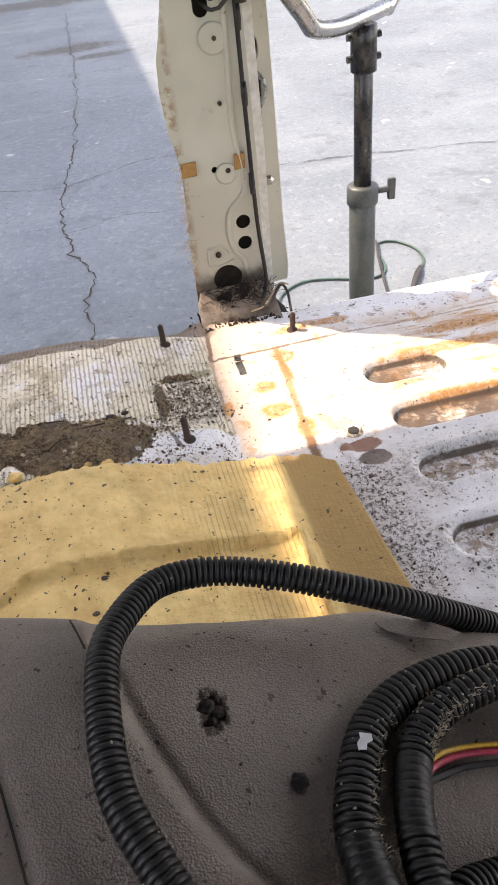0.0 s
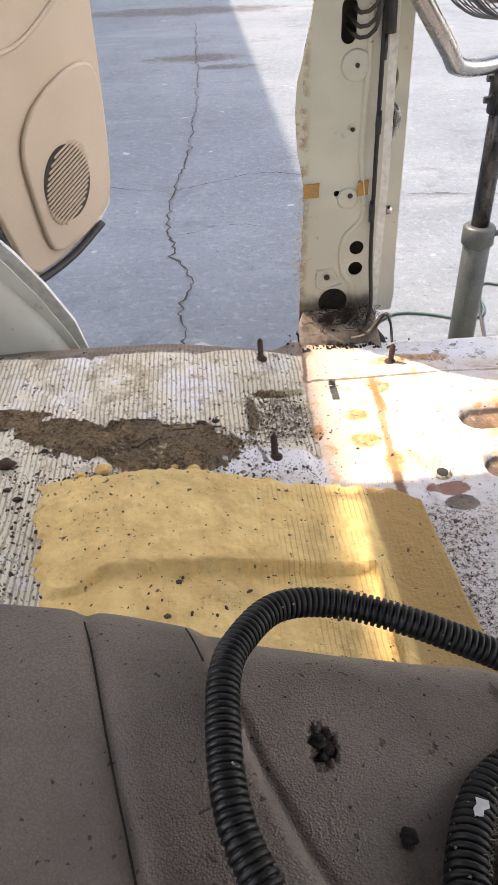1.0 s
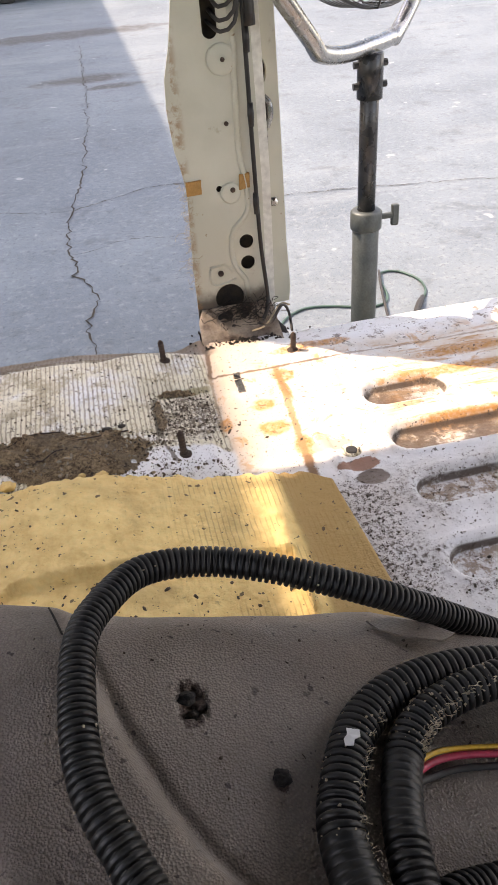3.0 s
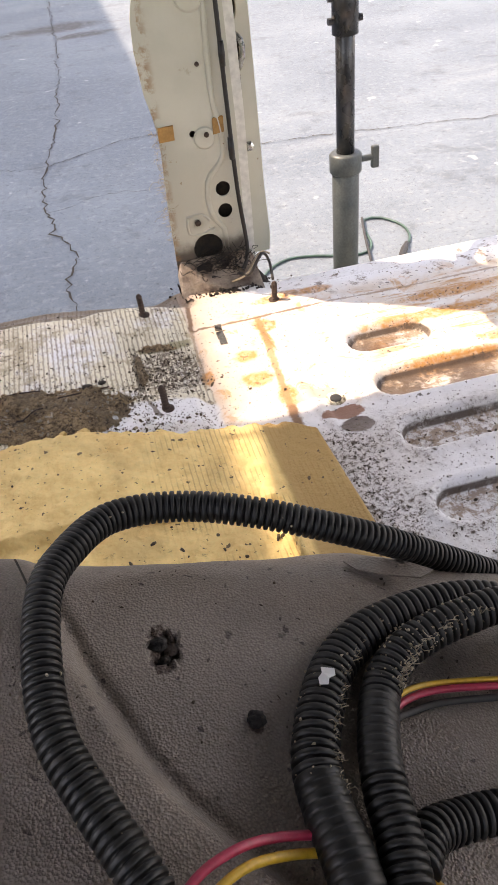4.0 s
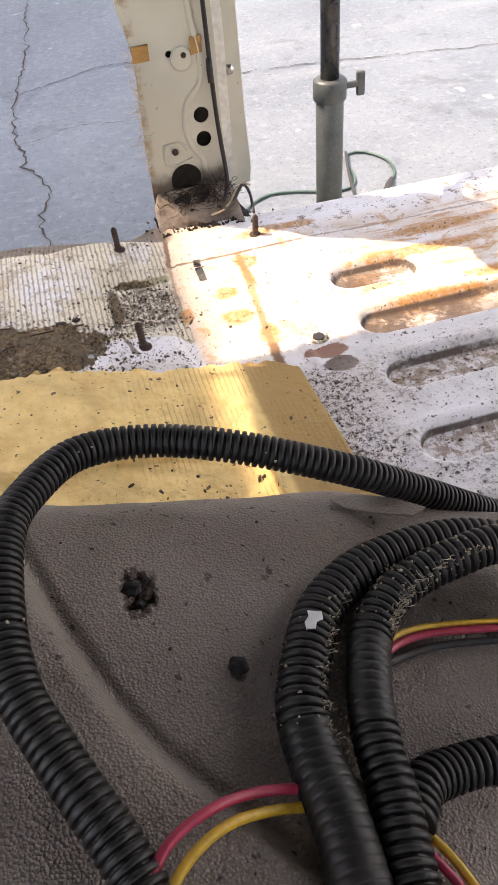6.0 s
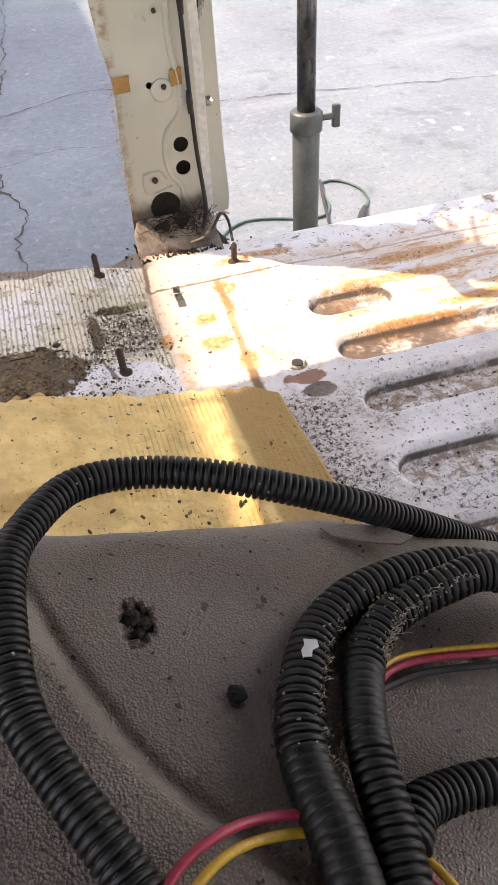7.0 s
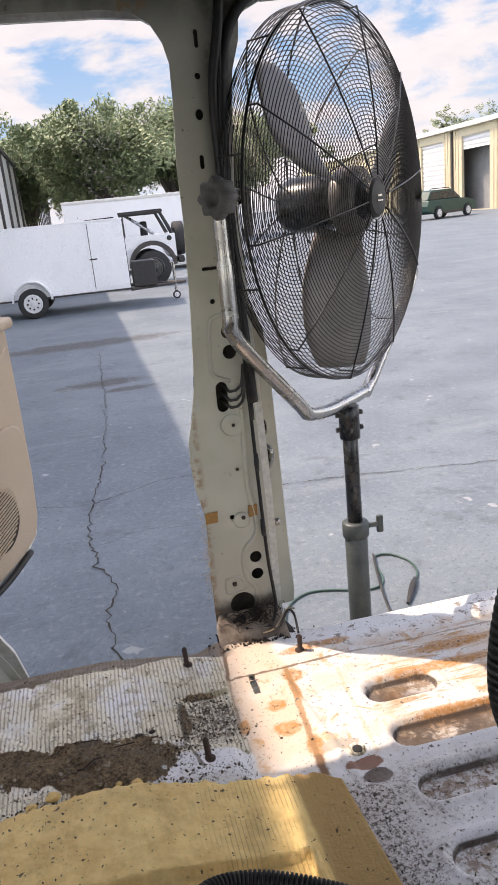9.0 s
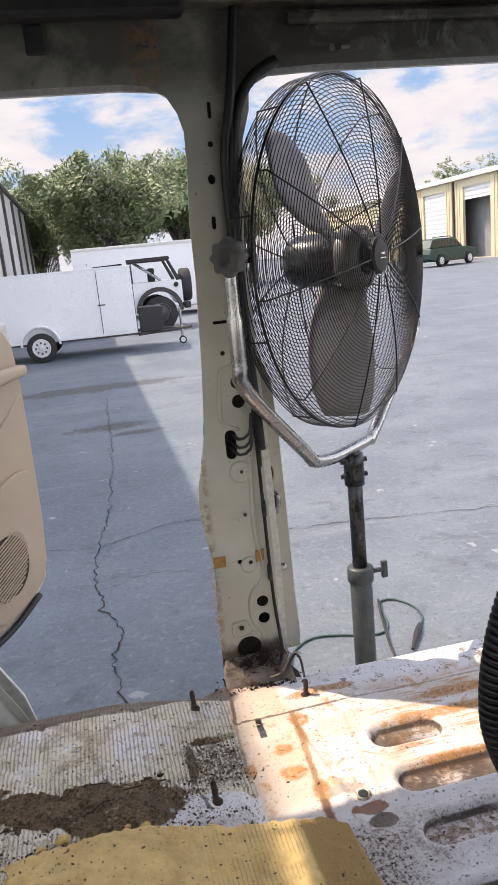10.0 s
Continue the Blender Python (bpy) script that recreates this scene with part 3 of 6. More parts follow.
for k in range(41):
    az = radians(-14 + 60 * k / 40)
    row = [bm.verts.new((600 * math.sin(az) * q, 600 * math.cos(az) * q, h)) for h, q in ((-2.0, 1.0), (120.0, 1.0), (240.0, 0.97), (360.0, 0.9))]
    if prev:
        for i in range(3):
            bm.faces.new((prev[i], prev[i + 1], row[i + 1], row[i]))
    prev = row
tagged(part("backdrop", bm, sk.m), "blue sky with broken white cloud", "sky", kind="structure")

# ---- ground ----
bm = bmesh.new()
for x0, x1, y0, y1 in ((-1500, 1500, -1500, 3000),):
    vs = [bm.verts.new(q) for q in ((x0, y0, GROUND_Z), (x1, y0, GROUND_Z), (x1, y1, GROUND_Z), (x0, y1, GROUND_Z))]
    bm.faces.new(vs)
tagged(part("ground", bm, M_GROUND), "grey worn asphalt car park with cracks and oil stains", "ground", kind="structure")


def crack(name, ctrl, width, seed):
    rnd = random.Random(seed)
    pts = []
    for p in spline([(x, y, GROUND_Z + 0.004) for x, y in ctrl], 0.03):
        pts.append(p + Vector((rnd.gauss(0, 0.008), rnd.gauss(0, 0.008), 0)) + Vector((0.03 * noise.noise((p.x * 7, p.y * 7, seed)), 0, 0)))
    b = bmesh.new()
    prev = None
    for i, p in enumerate(pts):
        d = (pts[min(i + 1, len(pts) - 1)] - pts[max(i - 1, 0)]).normalized()
        s = Vector((-d.y, d.x, 0)) * width * rnd.uniform(0.15, 1.0)
        pair = (b.verts.new(p + s), b.verts.new(p - s))
        if prev:
            b.faces.new((prev[0], prev[1], pair[1], pair[0]))
        prev = pair
    return tagged(part(name, b, M_DARK), "dark crack running across the asphalt", "crack", "cracks in the asphalt", "structure")


crack("asphalt_crack", [(-0.02, 1.75), (-0.07, 2.18), (-0.12, 2.54), (-0.07, 2.75), (-0.13, 3.0), (-0.16, 3.48), (-0.10, 4.0), (0.0, 5.2), (0.05, 6.2), (0.1, 8.9)], 0.0055, 3)
crack("asphalt_crack", [(-1.5, 3.65), (-0.6, 3.9), (-0.16, 3.8), (0.35, 4.0), (0.8, 3.75)], 0.0045, 5)
crack("asphalt_crack", [(0.6, 3.6), (1.2, 3.55), (2.2, 3.35), (3.6, 3.1)], 0.0042, 7)
crack("asphalt_crack", [(-0.14, 3.2), (0.1, 3.3), (0.3, 3.25)], 0.002, 8)

# ---- the van: floor ----
RIBS = ((1.09, 0.41, 0.575), (0.955, 0.41, 1.55), (0.825, 0.40, 1.55), (0.675, 0.385, 1.55), (0.535, 0.385, 1.55), (0.395, 0.385, 1.55))


def floor_z(x, y):
    z = 0.046 * (1 - sstep(x, -0.15, 0.24))
    # seat mount pads and the hollow between them
    z += 0.012 * (1 - sstep(math.hypot((x - 0.06) / 1.3, y - 1.28), 0.05, 0.09))
    z += 0.010 * (1 - sstep(max(abs(x - 0.075) / 1.2, abs(y - 0.985)), 0.035, 0.055))
    z -= 0.008 * (1 - sstep(max(abs(x - 0.08), abs(y - 1.13)), 0.055, 0.08))
    # pressed seams
    z -= 0.004 * (1 - sstep(abs(x - 0.155 - 0.06 * (y - 1.1)), 0.003, 0.008)) * sstep(y, 0.9, 0.96)
    z += 0.005 * (1 - sstep(abs(x - 0.285 + 0.15 * (y - 1.1)), 0.004, 0.012)) * sstep(y, 0.86, 0.9) * (1 - sstep(y, 1.18, 1.22))
    z -= 0.006 * (1 - sstep(abs(x + 0.245 + 0.12 * (y - 1.25)), 0.004, 0.009)) * sstep(y, 1.12, 1.14) * (1 - sstep(y, 1.34, 1.36))
    z -= 0.008 * (1 - sstep(abs((x + 0.16) + 0.9 * (y - 1.03)), 0.008, 0.02)) * sstep(x, -0.36, -0.33) * (1 - sstep(x, -0.14, -0.1))
    z -= 0.006 * (1 - sstep(abs(y - 1.325), 0.006, 0.012)) * (1 - sstep(x, 0.0, 0.04)) * sstep(x, -0.36, -0.34)
    z += 0.004 * (1 - sstep(abs(y - 1.215 + 0.05 * (x - 0.2)), 0.002, 0.005)) * sstep(x, 0.15, 0.17)
    # ribs pressed down into the load floor, with a raised lip
    for cy, xa, xb in RIBS:
        ax = min(max(x, xa + 0.037), xb - 0.037)
        d = math.hypot(x - ax, y - cy)
        if d < 0.07:
            z -= (0.020 if cy < 0.9 else 0.0165) * (1 - sstep(d, 0.026, 0.036))
            z += 0.004 * (1 - sstep(abs(d - 0.045), 0.0, 0.010))
    # side step and its lip
    z += 0.004 * sstep(y, 1.245, 1.262) * sstep(x, 0.30, 0.36)
    z -= 0.018 * sstep(y, 1.315, 1.335) * sstep(x, 0.30, 0.36)
    z -= 0.024 * sstep(y, 1.305, 1.385) * (1 - sstep(x, 0.10, 0.17))
    # front foot well falls away, wheel hump behind the foam
    z -= 0.10 * (1 - sstep(x, -0.75, -0.5))
    z += 0.05 * (1 - sstep(math.hypot((x + 0.47) / 0.16, (y - 0.70) / 0.24), 0.7, 1.1))
    z += 0.0016 * noise.noise((x * 14, y * 14, 0.3)) + 0.003 * noise.noise((x * 4, y * 4, 1.7))
    return z


bm = bmesh.new()
X0, X1, Y0, Y1 = -0.95, 1.65, -0.75, 1.385
xs = [X0 + (-0.5 - X0) * i / 30 for i in range(30)] + [-0.5 + 1.45 * i / 300 for i in range(300)] + [0.95 + (X1 - 0.95) * i / 60 for i in range(61)]
NX = len(xs) - 1
ys = [Y0 + (0.35 - Y0) * j / 30 for j in range(30)] + [0.35 + (Y1 - 0.35) * j / 170 for j in range(171)]
grid = [[bm.verts.new((x, y, floor_z(x, y))) for x in xs] for y in ys]
for j in range(len(ys) - 1):
    for i in range(NX):
        bm.faces.new((grid[j][i], grid[j][i + 1], grid[j + 1][i + 1], grid[j + 1][i]))
edge = grid[-1]
low = [bm.verts.new((v.co.x, 1.395, v.co.z - 0.012)) for v in edge]
low2 = [bm.verts.new((v.co.x, 1.40, -0.24)) for v in edge]
for a, b in ((edge, low), (low, low2)):
    for i in range(NX):
        bm.faces.new((a[i], a[i + 1], b[i + 1], b[i]))
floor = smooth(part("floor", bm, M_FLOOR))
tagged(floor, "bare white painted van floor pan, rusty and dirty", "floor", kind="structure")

# ---- the van: side wall with its two door openings ----
PIL_L = [(0.0, 0.172), (0.15, 0.172), (0.29, 0.177), (0.33, 0.172), (0.37, 0.163), (0.44, 0.158), (0.49, 0.161), (0.545, 0.176), (0.62, 0.189), (0.775, 0.200), (0.95, 0.207), (1.06, 0.206), (1.18, 0.213), (1.24, 0.214)]
PIL_R = [(0.0, 0.318), (0.3, 0.322), (0.6, 0.316), (0.8, 0.309), (1.03, 0.303), (1.17, 0.311)]
front_open = [(-0.27, -0.06), (-0.305, 0.03), (-0.35, 0.115), (-0.40, 0.19), (-0.45, 0.25), (-0.60, 0.42), (-0.74, 0.75), (-0.80, 1.10), (-0.76, 1.27), (-0.68, 1.325)]
front_open += [(-0.3, 1.332), (0.10, 1.334), (0.150, 1.328), (0.185, 1.308), (0.205, 1.275)]
front_open += [(x, z) for z, x in reversed(PIL_L)][:-1] + [(0.172, -0.06)]
side_open = [(x, z) for z, x in PIL_R[1:]] + [(0.318, 1.23), (0.336, 1.285), (0.370, 1.330), (0.414, 1.351), (0.50, 1.355), (1.45, 1.356), (1.52, 1.33), (1.55, 1.27), (1.55, -0.06), (0.318, -0.06)]
holes = [ring_pts(0.275, 0.719, 0.0155), ring_pts(0.274, 0.675, 0.0155), slot_pts(0.247, 0.578, 0.013, 0.034), ring_pts(0.284, 0.183, 0.0145), ring_pts(0.284, 0.139, 0.0145), ring_pts(0.241, 0.068, 0.030, n=28), ring_pts(0.262, 1.147, 0.008, 0.010, 12), slot_pts(0.258, 1.061, 0.0045, 0.013), slot_pts(0.27, 1.279, 0.004, 0.016), ring_pts(0.249, 0.786, 0.0055, n=10), slot_pts(0.25, 0.854, 0.016, 0.0035), ring_pts(0.239, 0.293, 0.006, n=10), ring_pts(0.266, 0.515, 0.003, n=8), ring_pts(0.266, 1.215, 0.006, n=10), slot_pts(0.15, 1.40, 0.012, 0.004), ring_pts(0.175, 1.398, 0.003, n=8), ring_pts(0.12, 1.398, 0.003, n=8), ring_pts(0.54, 1.385, 0.008, n=12), slot_pts(0.57, 1.385, 0.012, 0.004)]
bm = bmesh.new()


def wall_place(u, v, w):
    lean = 0.02 * sstep(v, 0.75, 1.4)
    return (u, 1.428 - lean + w, v)


# The notch at top left is added, unseen, to let a sun strip through.
plate(bm, [(-0.95, -0.30), (1.65, -0.30), (1.65, 1.47), (-0.57, 1.47), (-0.57, 1.342), (-0.80, 1.342), (-0.80, 1.47), (-0.95, 1.47)], [front_open, side_open] + holes, wall_place, 0.003)
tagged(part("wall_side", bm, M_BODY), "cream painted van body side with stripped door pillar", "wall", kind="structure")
# outer skin behind it, with the same added notch for the sun strip
bm = bmesh.new()
plate(bm, [(-0.95, -0.30), (1.65, -0.30), (1.65, 1.50), (-0.57, 1.50), (-0.57, 1.36), (-0.84, 1.36), (-0.84, 1.50), (-0.95, 1.50)], [[(x + 0.03 if x > 0.12 else x + 0.003, z if z > 0 else z - 0.05) for x, z in front_open], [(x + 0.03 if x < 0.35 else x, z if z > 0 else z - 0.05) for x, z in side_open]], lambda u, v, w: (u, 1.485 - 0.02 * sstep(v, 0.75, 1.4) + w, v), 0.012)
tagged(part("wall_skin", bm, M_SHELL), "white outer sheet metal of the van side", "wall", kind="structure")
# returns that close the pillar between inner panel and skin
for nm, tab, dx in (("pillar_return", PIL_L, 0.0), ("pillar_return", PIL_R, 0.0)):
    bm = bmesh.new()
    prev = None
    for k in range(41):
        z = 0.0 + 1.22 * k / 40
        x = lerp_table(tab, z)
        lean = 0.02 * sstep(z, 0.75, 1.4)
        row = [bm.verts.new((x + e, 1.4285 - lean + w, z)) for e, w in ((0, 0.0), (0.004 if tab is PIL_L else -0.0015, 0.006), (0.030 if tab is PIL_L else 0, 0.0575))]
        if prev:
            for a in range(2):
                bm.faces.new((prev[a], prev[a + 1], row[a + 1], row[a]))
        prev = row
    tagged(part(nm, bm, M_BODY), "folded edge of the cream door pillar", "pillar", kind="structure")

# Dark sheet behind the holes: shade and dirt of the hollow as colour.
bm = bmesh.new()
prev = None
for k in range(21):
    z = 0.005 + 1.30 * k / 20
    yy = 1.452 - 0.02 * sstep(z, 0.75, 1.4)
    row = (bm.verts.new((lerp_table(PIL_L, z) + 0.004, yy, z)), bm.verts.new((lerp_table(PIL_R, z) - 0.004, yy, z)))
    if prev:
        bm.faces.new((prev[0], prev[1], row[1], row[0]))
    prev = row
tagged(part("pillar_cavity", bm, M_DARK), "dark sheet standing in for dirt and shade inside the pillar", "pillar", kind="structure")
bm = bmesh.new()
heap = []
for j in range(25):
    y = 1.345 + 0.085 * j / 24
    heap.append([])
    for i in range(61):
        x = 0.165 + 0.19 * i / 60
        h = 0.04 * sstep(y, 1.372, 1.415) * (1 - sstep(abs(x - 0.262), 0.05, 0.09)) + 0.016 * noise.noise((x * 45, y * 45, 2)) + 0.005 * noise.noise((x * 130, y * 130, 6))
        heap[-1].append(bm.verts.new((x, y, floor_z(x, min(y, 1.385)) + h - 0.006)))
for j in range(24):
    for i in range(60):
        bm.faces.new((heap[j][i], heap[j][i + 1], heap[j + 1][i + 1], heap[j + 1][i]))
tagged(smooth(part("dirt_heap", bm, M_GRIME)), "black dirt caked at the pillar foot", "dirt", kind="stuff")

# ---- pillar details ----
pillar = thing("pillar_trim", (0.25, 1.43, 0.0), "stripped cream metal door pillar with striker flange", "pillar")
# pressed relief: a raised rail down the panel
bm = bmesh.new()
for path, r in (([(0.292, 0.80), (0.276, 0.763), (0.246, 0.752), (0.236, 0.735), (0.229, 0.655), (0.232, 0.63), (0.247, 0.620), (0.268, 0.612)], 0.005), ([(0.283, 0.60), (0.285, 0.525), (0.281, 0.368), (0.290, 0.30), (0.293, 0.256), (0.283, 0.232), (0.263, 0.213), (0.254, 0.19), (0.253, 0.155), (0.262, 0.125), (0.277, 0.103), (0.279, 0.06)], 0.0055), ([(0.206, 0.135), (0.206, 0.105), (0.225, 0.098), (0.258, 0.108)], 0.003), ([(0.205, 0.138), (0.236, 0.140), (0.25, 0.125)], 0.003)):
    tube(bm, spline([(x, 1.4285 - 0.02 * sstep(z, 0.75, 1.4), z) for x, z in path], 0.02), r, 8)
smooth(part("pressed_rail", bm, M_BODY, pillar))
bm = bmesh.new()
for x, z, r in ((0.262, 0.512, 0.026), (0.260, 0.283, 0.02)):
    lathe(bm, [(r, 0.0), (r, 0.003), (r - 0.004, 0.0045), (0.006, 0.0035)], Matrix.Translation((x, 1.4285, z)) @ Matrix.Rotation(radians(90), 4, "X"), 24)
smooth(part("pressed_boss", bm, M_BODY, pillar))
for x, z, r in ((0.264, 0.512, 0.004), (0.264, 0.289, 0.005), (0.226, 0.125, 0.006), (0.262, 0.408, 0.004)):
    bm = bmesh.new()
    lathe(bm, [(r, 0.0), (r, 0.003), (r * 0.5, 0.006)], Matrix.Translation((x, 1.426, z)) @ Matrix.Rotation(radians(90), 4, "X"), 10)
    part("screw", bm, M_RUSTY, pillar)
# striker flange outside the pillar
bm = bmesh.new()
fl = [(0.325, -0.005), (0.388, -0.003), (0.392, 0.03), (0.387, 0.14), (0.384, 0.37), (0.380, 0.58), (0.372, 0.70), (0.350, 0.755), (0.325, 0.76)]
plate(bm, fl, [ring_pts(0.345, 0.47, 0.016, 0.026, 16), slot_pts(0.350, 0.395, 0.012, 0.034), ring_pts(0.362, 0.225, 0.003, n=8)], lambda u, v, w: (u, 1.512 + w, v), 0.012)
part("striker_flange", bm, M_BODY, pillar)
bm = bmesh.new()
tube(bm, spline([(0.345, 1.507, 0.435), (0.358, 1.49, 0.42), (0.360, 1.488, 0.40), (0.356, 1.50, 0.375)], 0.008), 0.005, 8)
box(bm, (0.347, 1.503, 0.35), (0.014, 0.018, 0.035), 0.002)
smooth(part("striker_loop", bm, M_CHROME, pillar, "worn steel striker loop"), False)
bm = bmesh.new()
plate(bm, [(0.326, 0.34), (0.368, 0.34), (0.372, 0.51), (0.326, 0.51)], [], lambda u, v, w: (u, 1.526 + w, v), 0.01)
part("latch_pocket", bm, M_GRIME, pillar, "dark latch pocket")
bm = bmesh.new()
lathe(bm, [(0.010, 0), (0.010, 0.005), (0.004, 0.008)], Matrix.Translation((0.362, 1.512, 0.225)) @ Matrix.Rotation(radians(90), 4, "X"), 6)
part("bolt", bm, M_CHROME, pillar)
bm = bmesh.new()
box(bm, (0.356, 1.508, 0.622), (0.018, 0.006, 0.026), 0.002)
part("latch_pad", bm, M_SHELL, pillar)
# foot of the pillar
bm = bmesh.new()
plate(bm, [(0.165, -0.01), (0.335, -0.01), (0.33, 0.035), (0.325, 0.05), (0.18, 0.05), (0.168, 0.03)], [], lambda u, v, w: (u, 1.424 - 0.10 * (1 - sstep(v, -0.01, 0.05)) * 0.7 + w, v), 0.006)
part("pillar_foot", bm, M_FOOT, pillar, "foot streaked with dirt and rust")
for x, z, sx, sz in ((0.192, 0.302, 0.028, 0.026), (0.287, 0.302, 0.020, 0.028)):
    bm = bmesh.new()
    box(bm, (x, 1.4255, z), (sx, 0.004, sz), 0.001)
    for v in bm.verts:
        v.co += Vector((noise.noise(v.co * 60) * 0.004, 0, noise.noise(v.co * 50 + Vector((3, 1, 2))) * 0.004))
    part("foam_tape", bm, M_TAPEBROWN, pillar, "torn brown adhesive foam tape")

for o in pillar.children:
    o.matrix_parent_inverse = pillar.matrix_world.inverted()

# wiring loom down the pillar
harness = thing("wiring_loom", (0.30, 1.41, 0.0), "black taped wiring loom clipped down the pillar", "wiring")
bm = bmesh.new()
tube(bm, spline([(0.335, 1.39, 1.45), (0.318, 1.39, 1.33), (0.300, 1.395, 1.15), (0.296, 1.40, 0.95), (0.300, 1.41, 0.72), (0.304, 1.416, 0.52), (0.306, 1.416, 0.35), (0.310, 1.416, 0.18), (0.316, 1.405, 0.06), (0.30, 1.385, 0.03)], 0.02), 0.0042, 8)
smooth(part("loom", bm, M_TAPE, harness))
bm = bmesh.new()
tube(bm, spline([(0.335, 1.385, 1.47), (0.31, 1.385, 1.30), (0.290, 1.398, 1.18), (0.291, 1.40, 0.99)], 0.02), 0.010, 8)
smooth(part("sleeve", bm, M_TAPE, harness))
for k, (dx, dz) in enumerate(((0, 0), (0.004, 0.02), (-0.004, -0.016))):
    bm = bmesh.new()
    tube(bm, spline([(0.250 + dx, 1.45, 0.585 + dz), (0.262, 1.41, 0.572 + dz), (0.285, 1.40, 0.585 + dz), (0.295, 1.405, 0.63 + dz)], 0.01), 0.0035, 6)
    smooth(part("branch_wire", bm, M_BLACK, harness))
for z in (0.54, 0.42, 0.26):
    bm = bmesh.new()
    lathe(bm, [(0.0052, -0.02), (0.0062, 0), (0.0052, 0.02)], Matrix.Translation((0.306, 1.416, z)), 10)
    smooth(part("tape_wrap", bm, M_TAPE, harness))
for pts, m_, r in (([(0.285, 1.37, 0.03), (0.30, 1.33, 0.045), (0.33, 1.345, 0.075), (0.345, 1.35, 0.055), (0.338, 1.30, 0.04)], M_BLACK, 0.003), ([(0.27, 1.36, 0.02), (0.295, 1.34, 0.04), (0.33, 1.36, 0.07), (0.352, 1.37, 0.06)], M_LINT, 0.002)):
    bm = bmesh.new()
    tube(bm, spline(pts, 0.008), r, 6)
    smooth(part("loose_wire", bm, m_, harness))

for o in harness.children:
    o.matrix_parent_inverse = harness.matrix_world.inverted()

# rubber seal along the edge of the side opening
bm = bmesh.new()
tube(bm, spline([(lerp_table(PIL_R, z) - 0.004, 1.418 - 0.02 * sstep(z, 0.75, 1.4), z) for z in (0.56, 0.66, 0.78, 0.92, 1.06, 1.17)] + [(0.316, 1.40, 1.24), (0.333, 1.40, 1.295), (0.367, 1.398, 1.338), (0.414, 1.397, 1.362)], 0.02), 0.0115, 10)
tagged(smooth(part("door_seal", bm, M_TAPE)), "black rubber seal along the side opening", "seal", kind="structure")

# ---- header, roof rail, roof ----
bm = bmesh.new()
box(bm, (0.525, 1.385, 1.47), (2.25, 0.06, 0.025), 0.006)
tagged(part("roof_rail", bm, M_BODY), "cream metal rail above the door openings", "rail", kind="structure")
bm = bmesh.new()
box(bm, (-0.16, 1.362, 1.46), (0.78, 0.05, 0.045), 0.01)
tagged(part("roof_seal", bm, M_BLACK), "black rubber strip along the roof edge", "seal", kind="structure")
bm = bmesh.new()
box(bm, (1.02, 1.392, 1.437), (1.16, 0.020, 0.022), 0.006)
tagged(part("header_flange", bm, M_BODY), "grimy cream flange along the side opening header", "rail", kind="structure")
bm = bmesh.new()
box(bm, (-0.052, 1.398, 1.415), (0.035, 0.02, 0.05), 0.003)
tagged(part("roof_clip", bm, M_BLACK), "black plastic clip hanging from the roof edge", "clip")
# Roof built round an added unseen slot that drops sunlight on the foam.
bm = bmesh.new()
for ea, eb, ka, kb in ((None, -0.034, 0, 24), (0.026, None, 0, 24), (-0.034, 0.026, 3, 24)):
    prev = None
    for k in range(ka, kb + 1):
        f = k / 24
        y = 1.50 - 2.32 * f
        z = 1.485 + 0.13 * math.sin(math.pi * f ** 0.9) ** 0.5
        mid = 0.180 - 0.583 * z - 0.02 * f * 8
        xa, xb = (-0.99 if ea is None else mid + ea), (1.70 if eb is None else mid + eb)
        row = (bm.verts.new((xa, y, z)), bm.verts.new((xb, y, z)), bm.verts.new((xa, y, z + 0.012)), bm.verts.new((xb, y, z + 0.012)))
        if prev:
            bm.faces.new((prev[0], prev[1], row[1], row[0]))
            bm.faces.new((prev[2], row[2], row[3], prev[3]))
            bm.faces.new((prev[0], row[0], row[2], prev[2]))
            bm.faces.new((prev[1], prev[3], row[3], row[1]))
        prev = row
tagged(smooth(part("ceiling", bm, M_ROOF)), "bare dark metal van roof seen from inside", "ceiling", kind="structure")
for x in (0.27, 0.95, -0.6):
    bm = bmesh.new()
    prev = None
    for k in range(13):
        a = k / 12
        y = 1.415 - 2.2 * a
        z = 1.465 + 0.12 * math.sin(math.pi * a ** 0.9) ** 0.5
        row = [bm.verts.new((x + dx, y, z + dz)) for dx, dz in ((-0.04, 0.02), (-0.025, 0.0), (0.025, 0.0), (0.04, 0.02))]
        if prev:
            for i in range(3):
                bm.faces.new((prev[i], prev[i + 1], row[i + 1], row[i]))
        prev = row
    tagged(part("roof_bow", bm, M_BODY), "pressed cream steel bow under the roof", "roof bow", "roof bows", "structure")
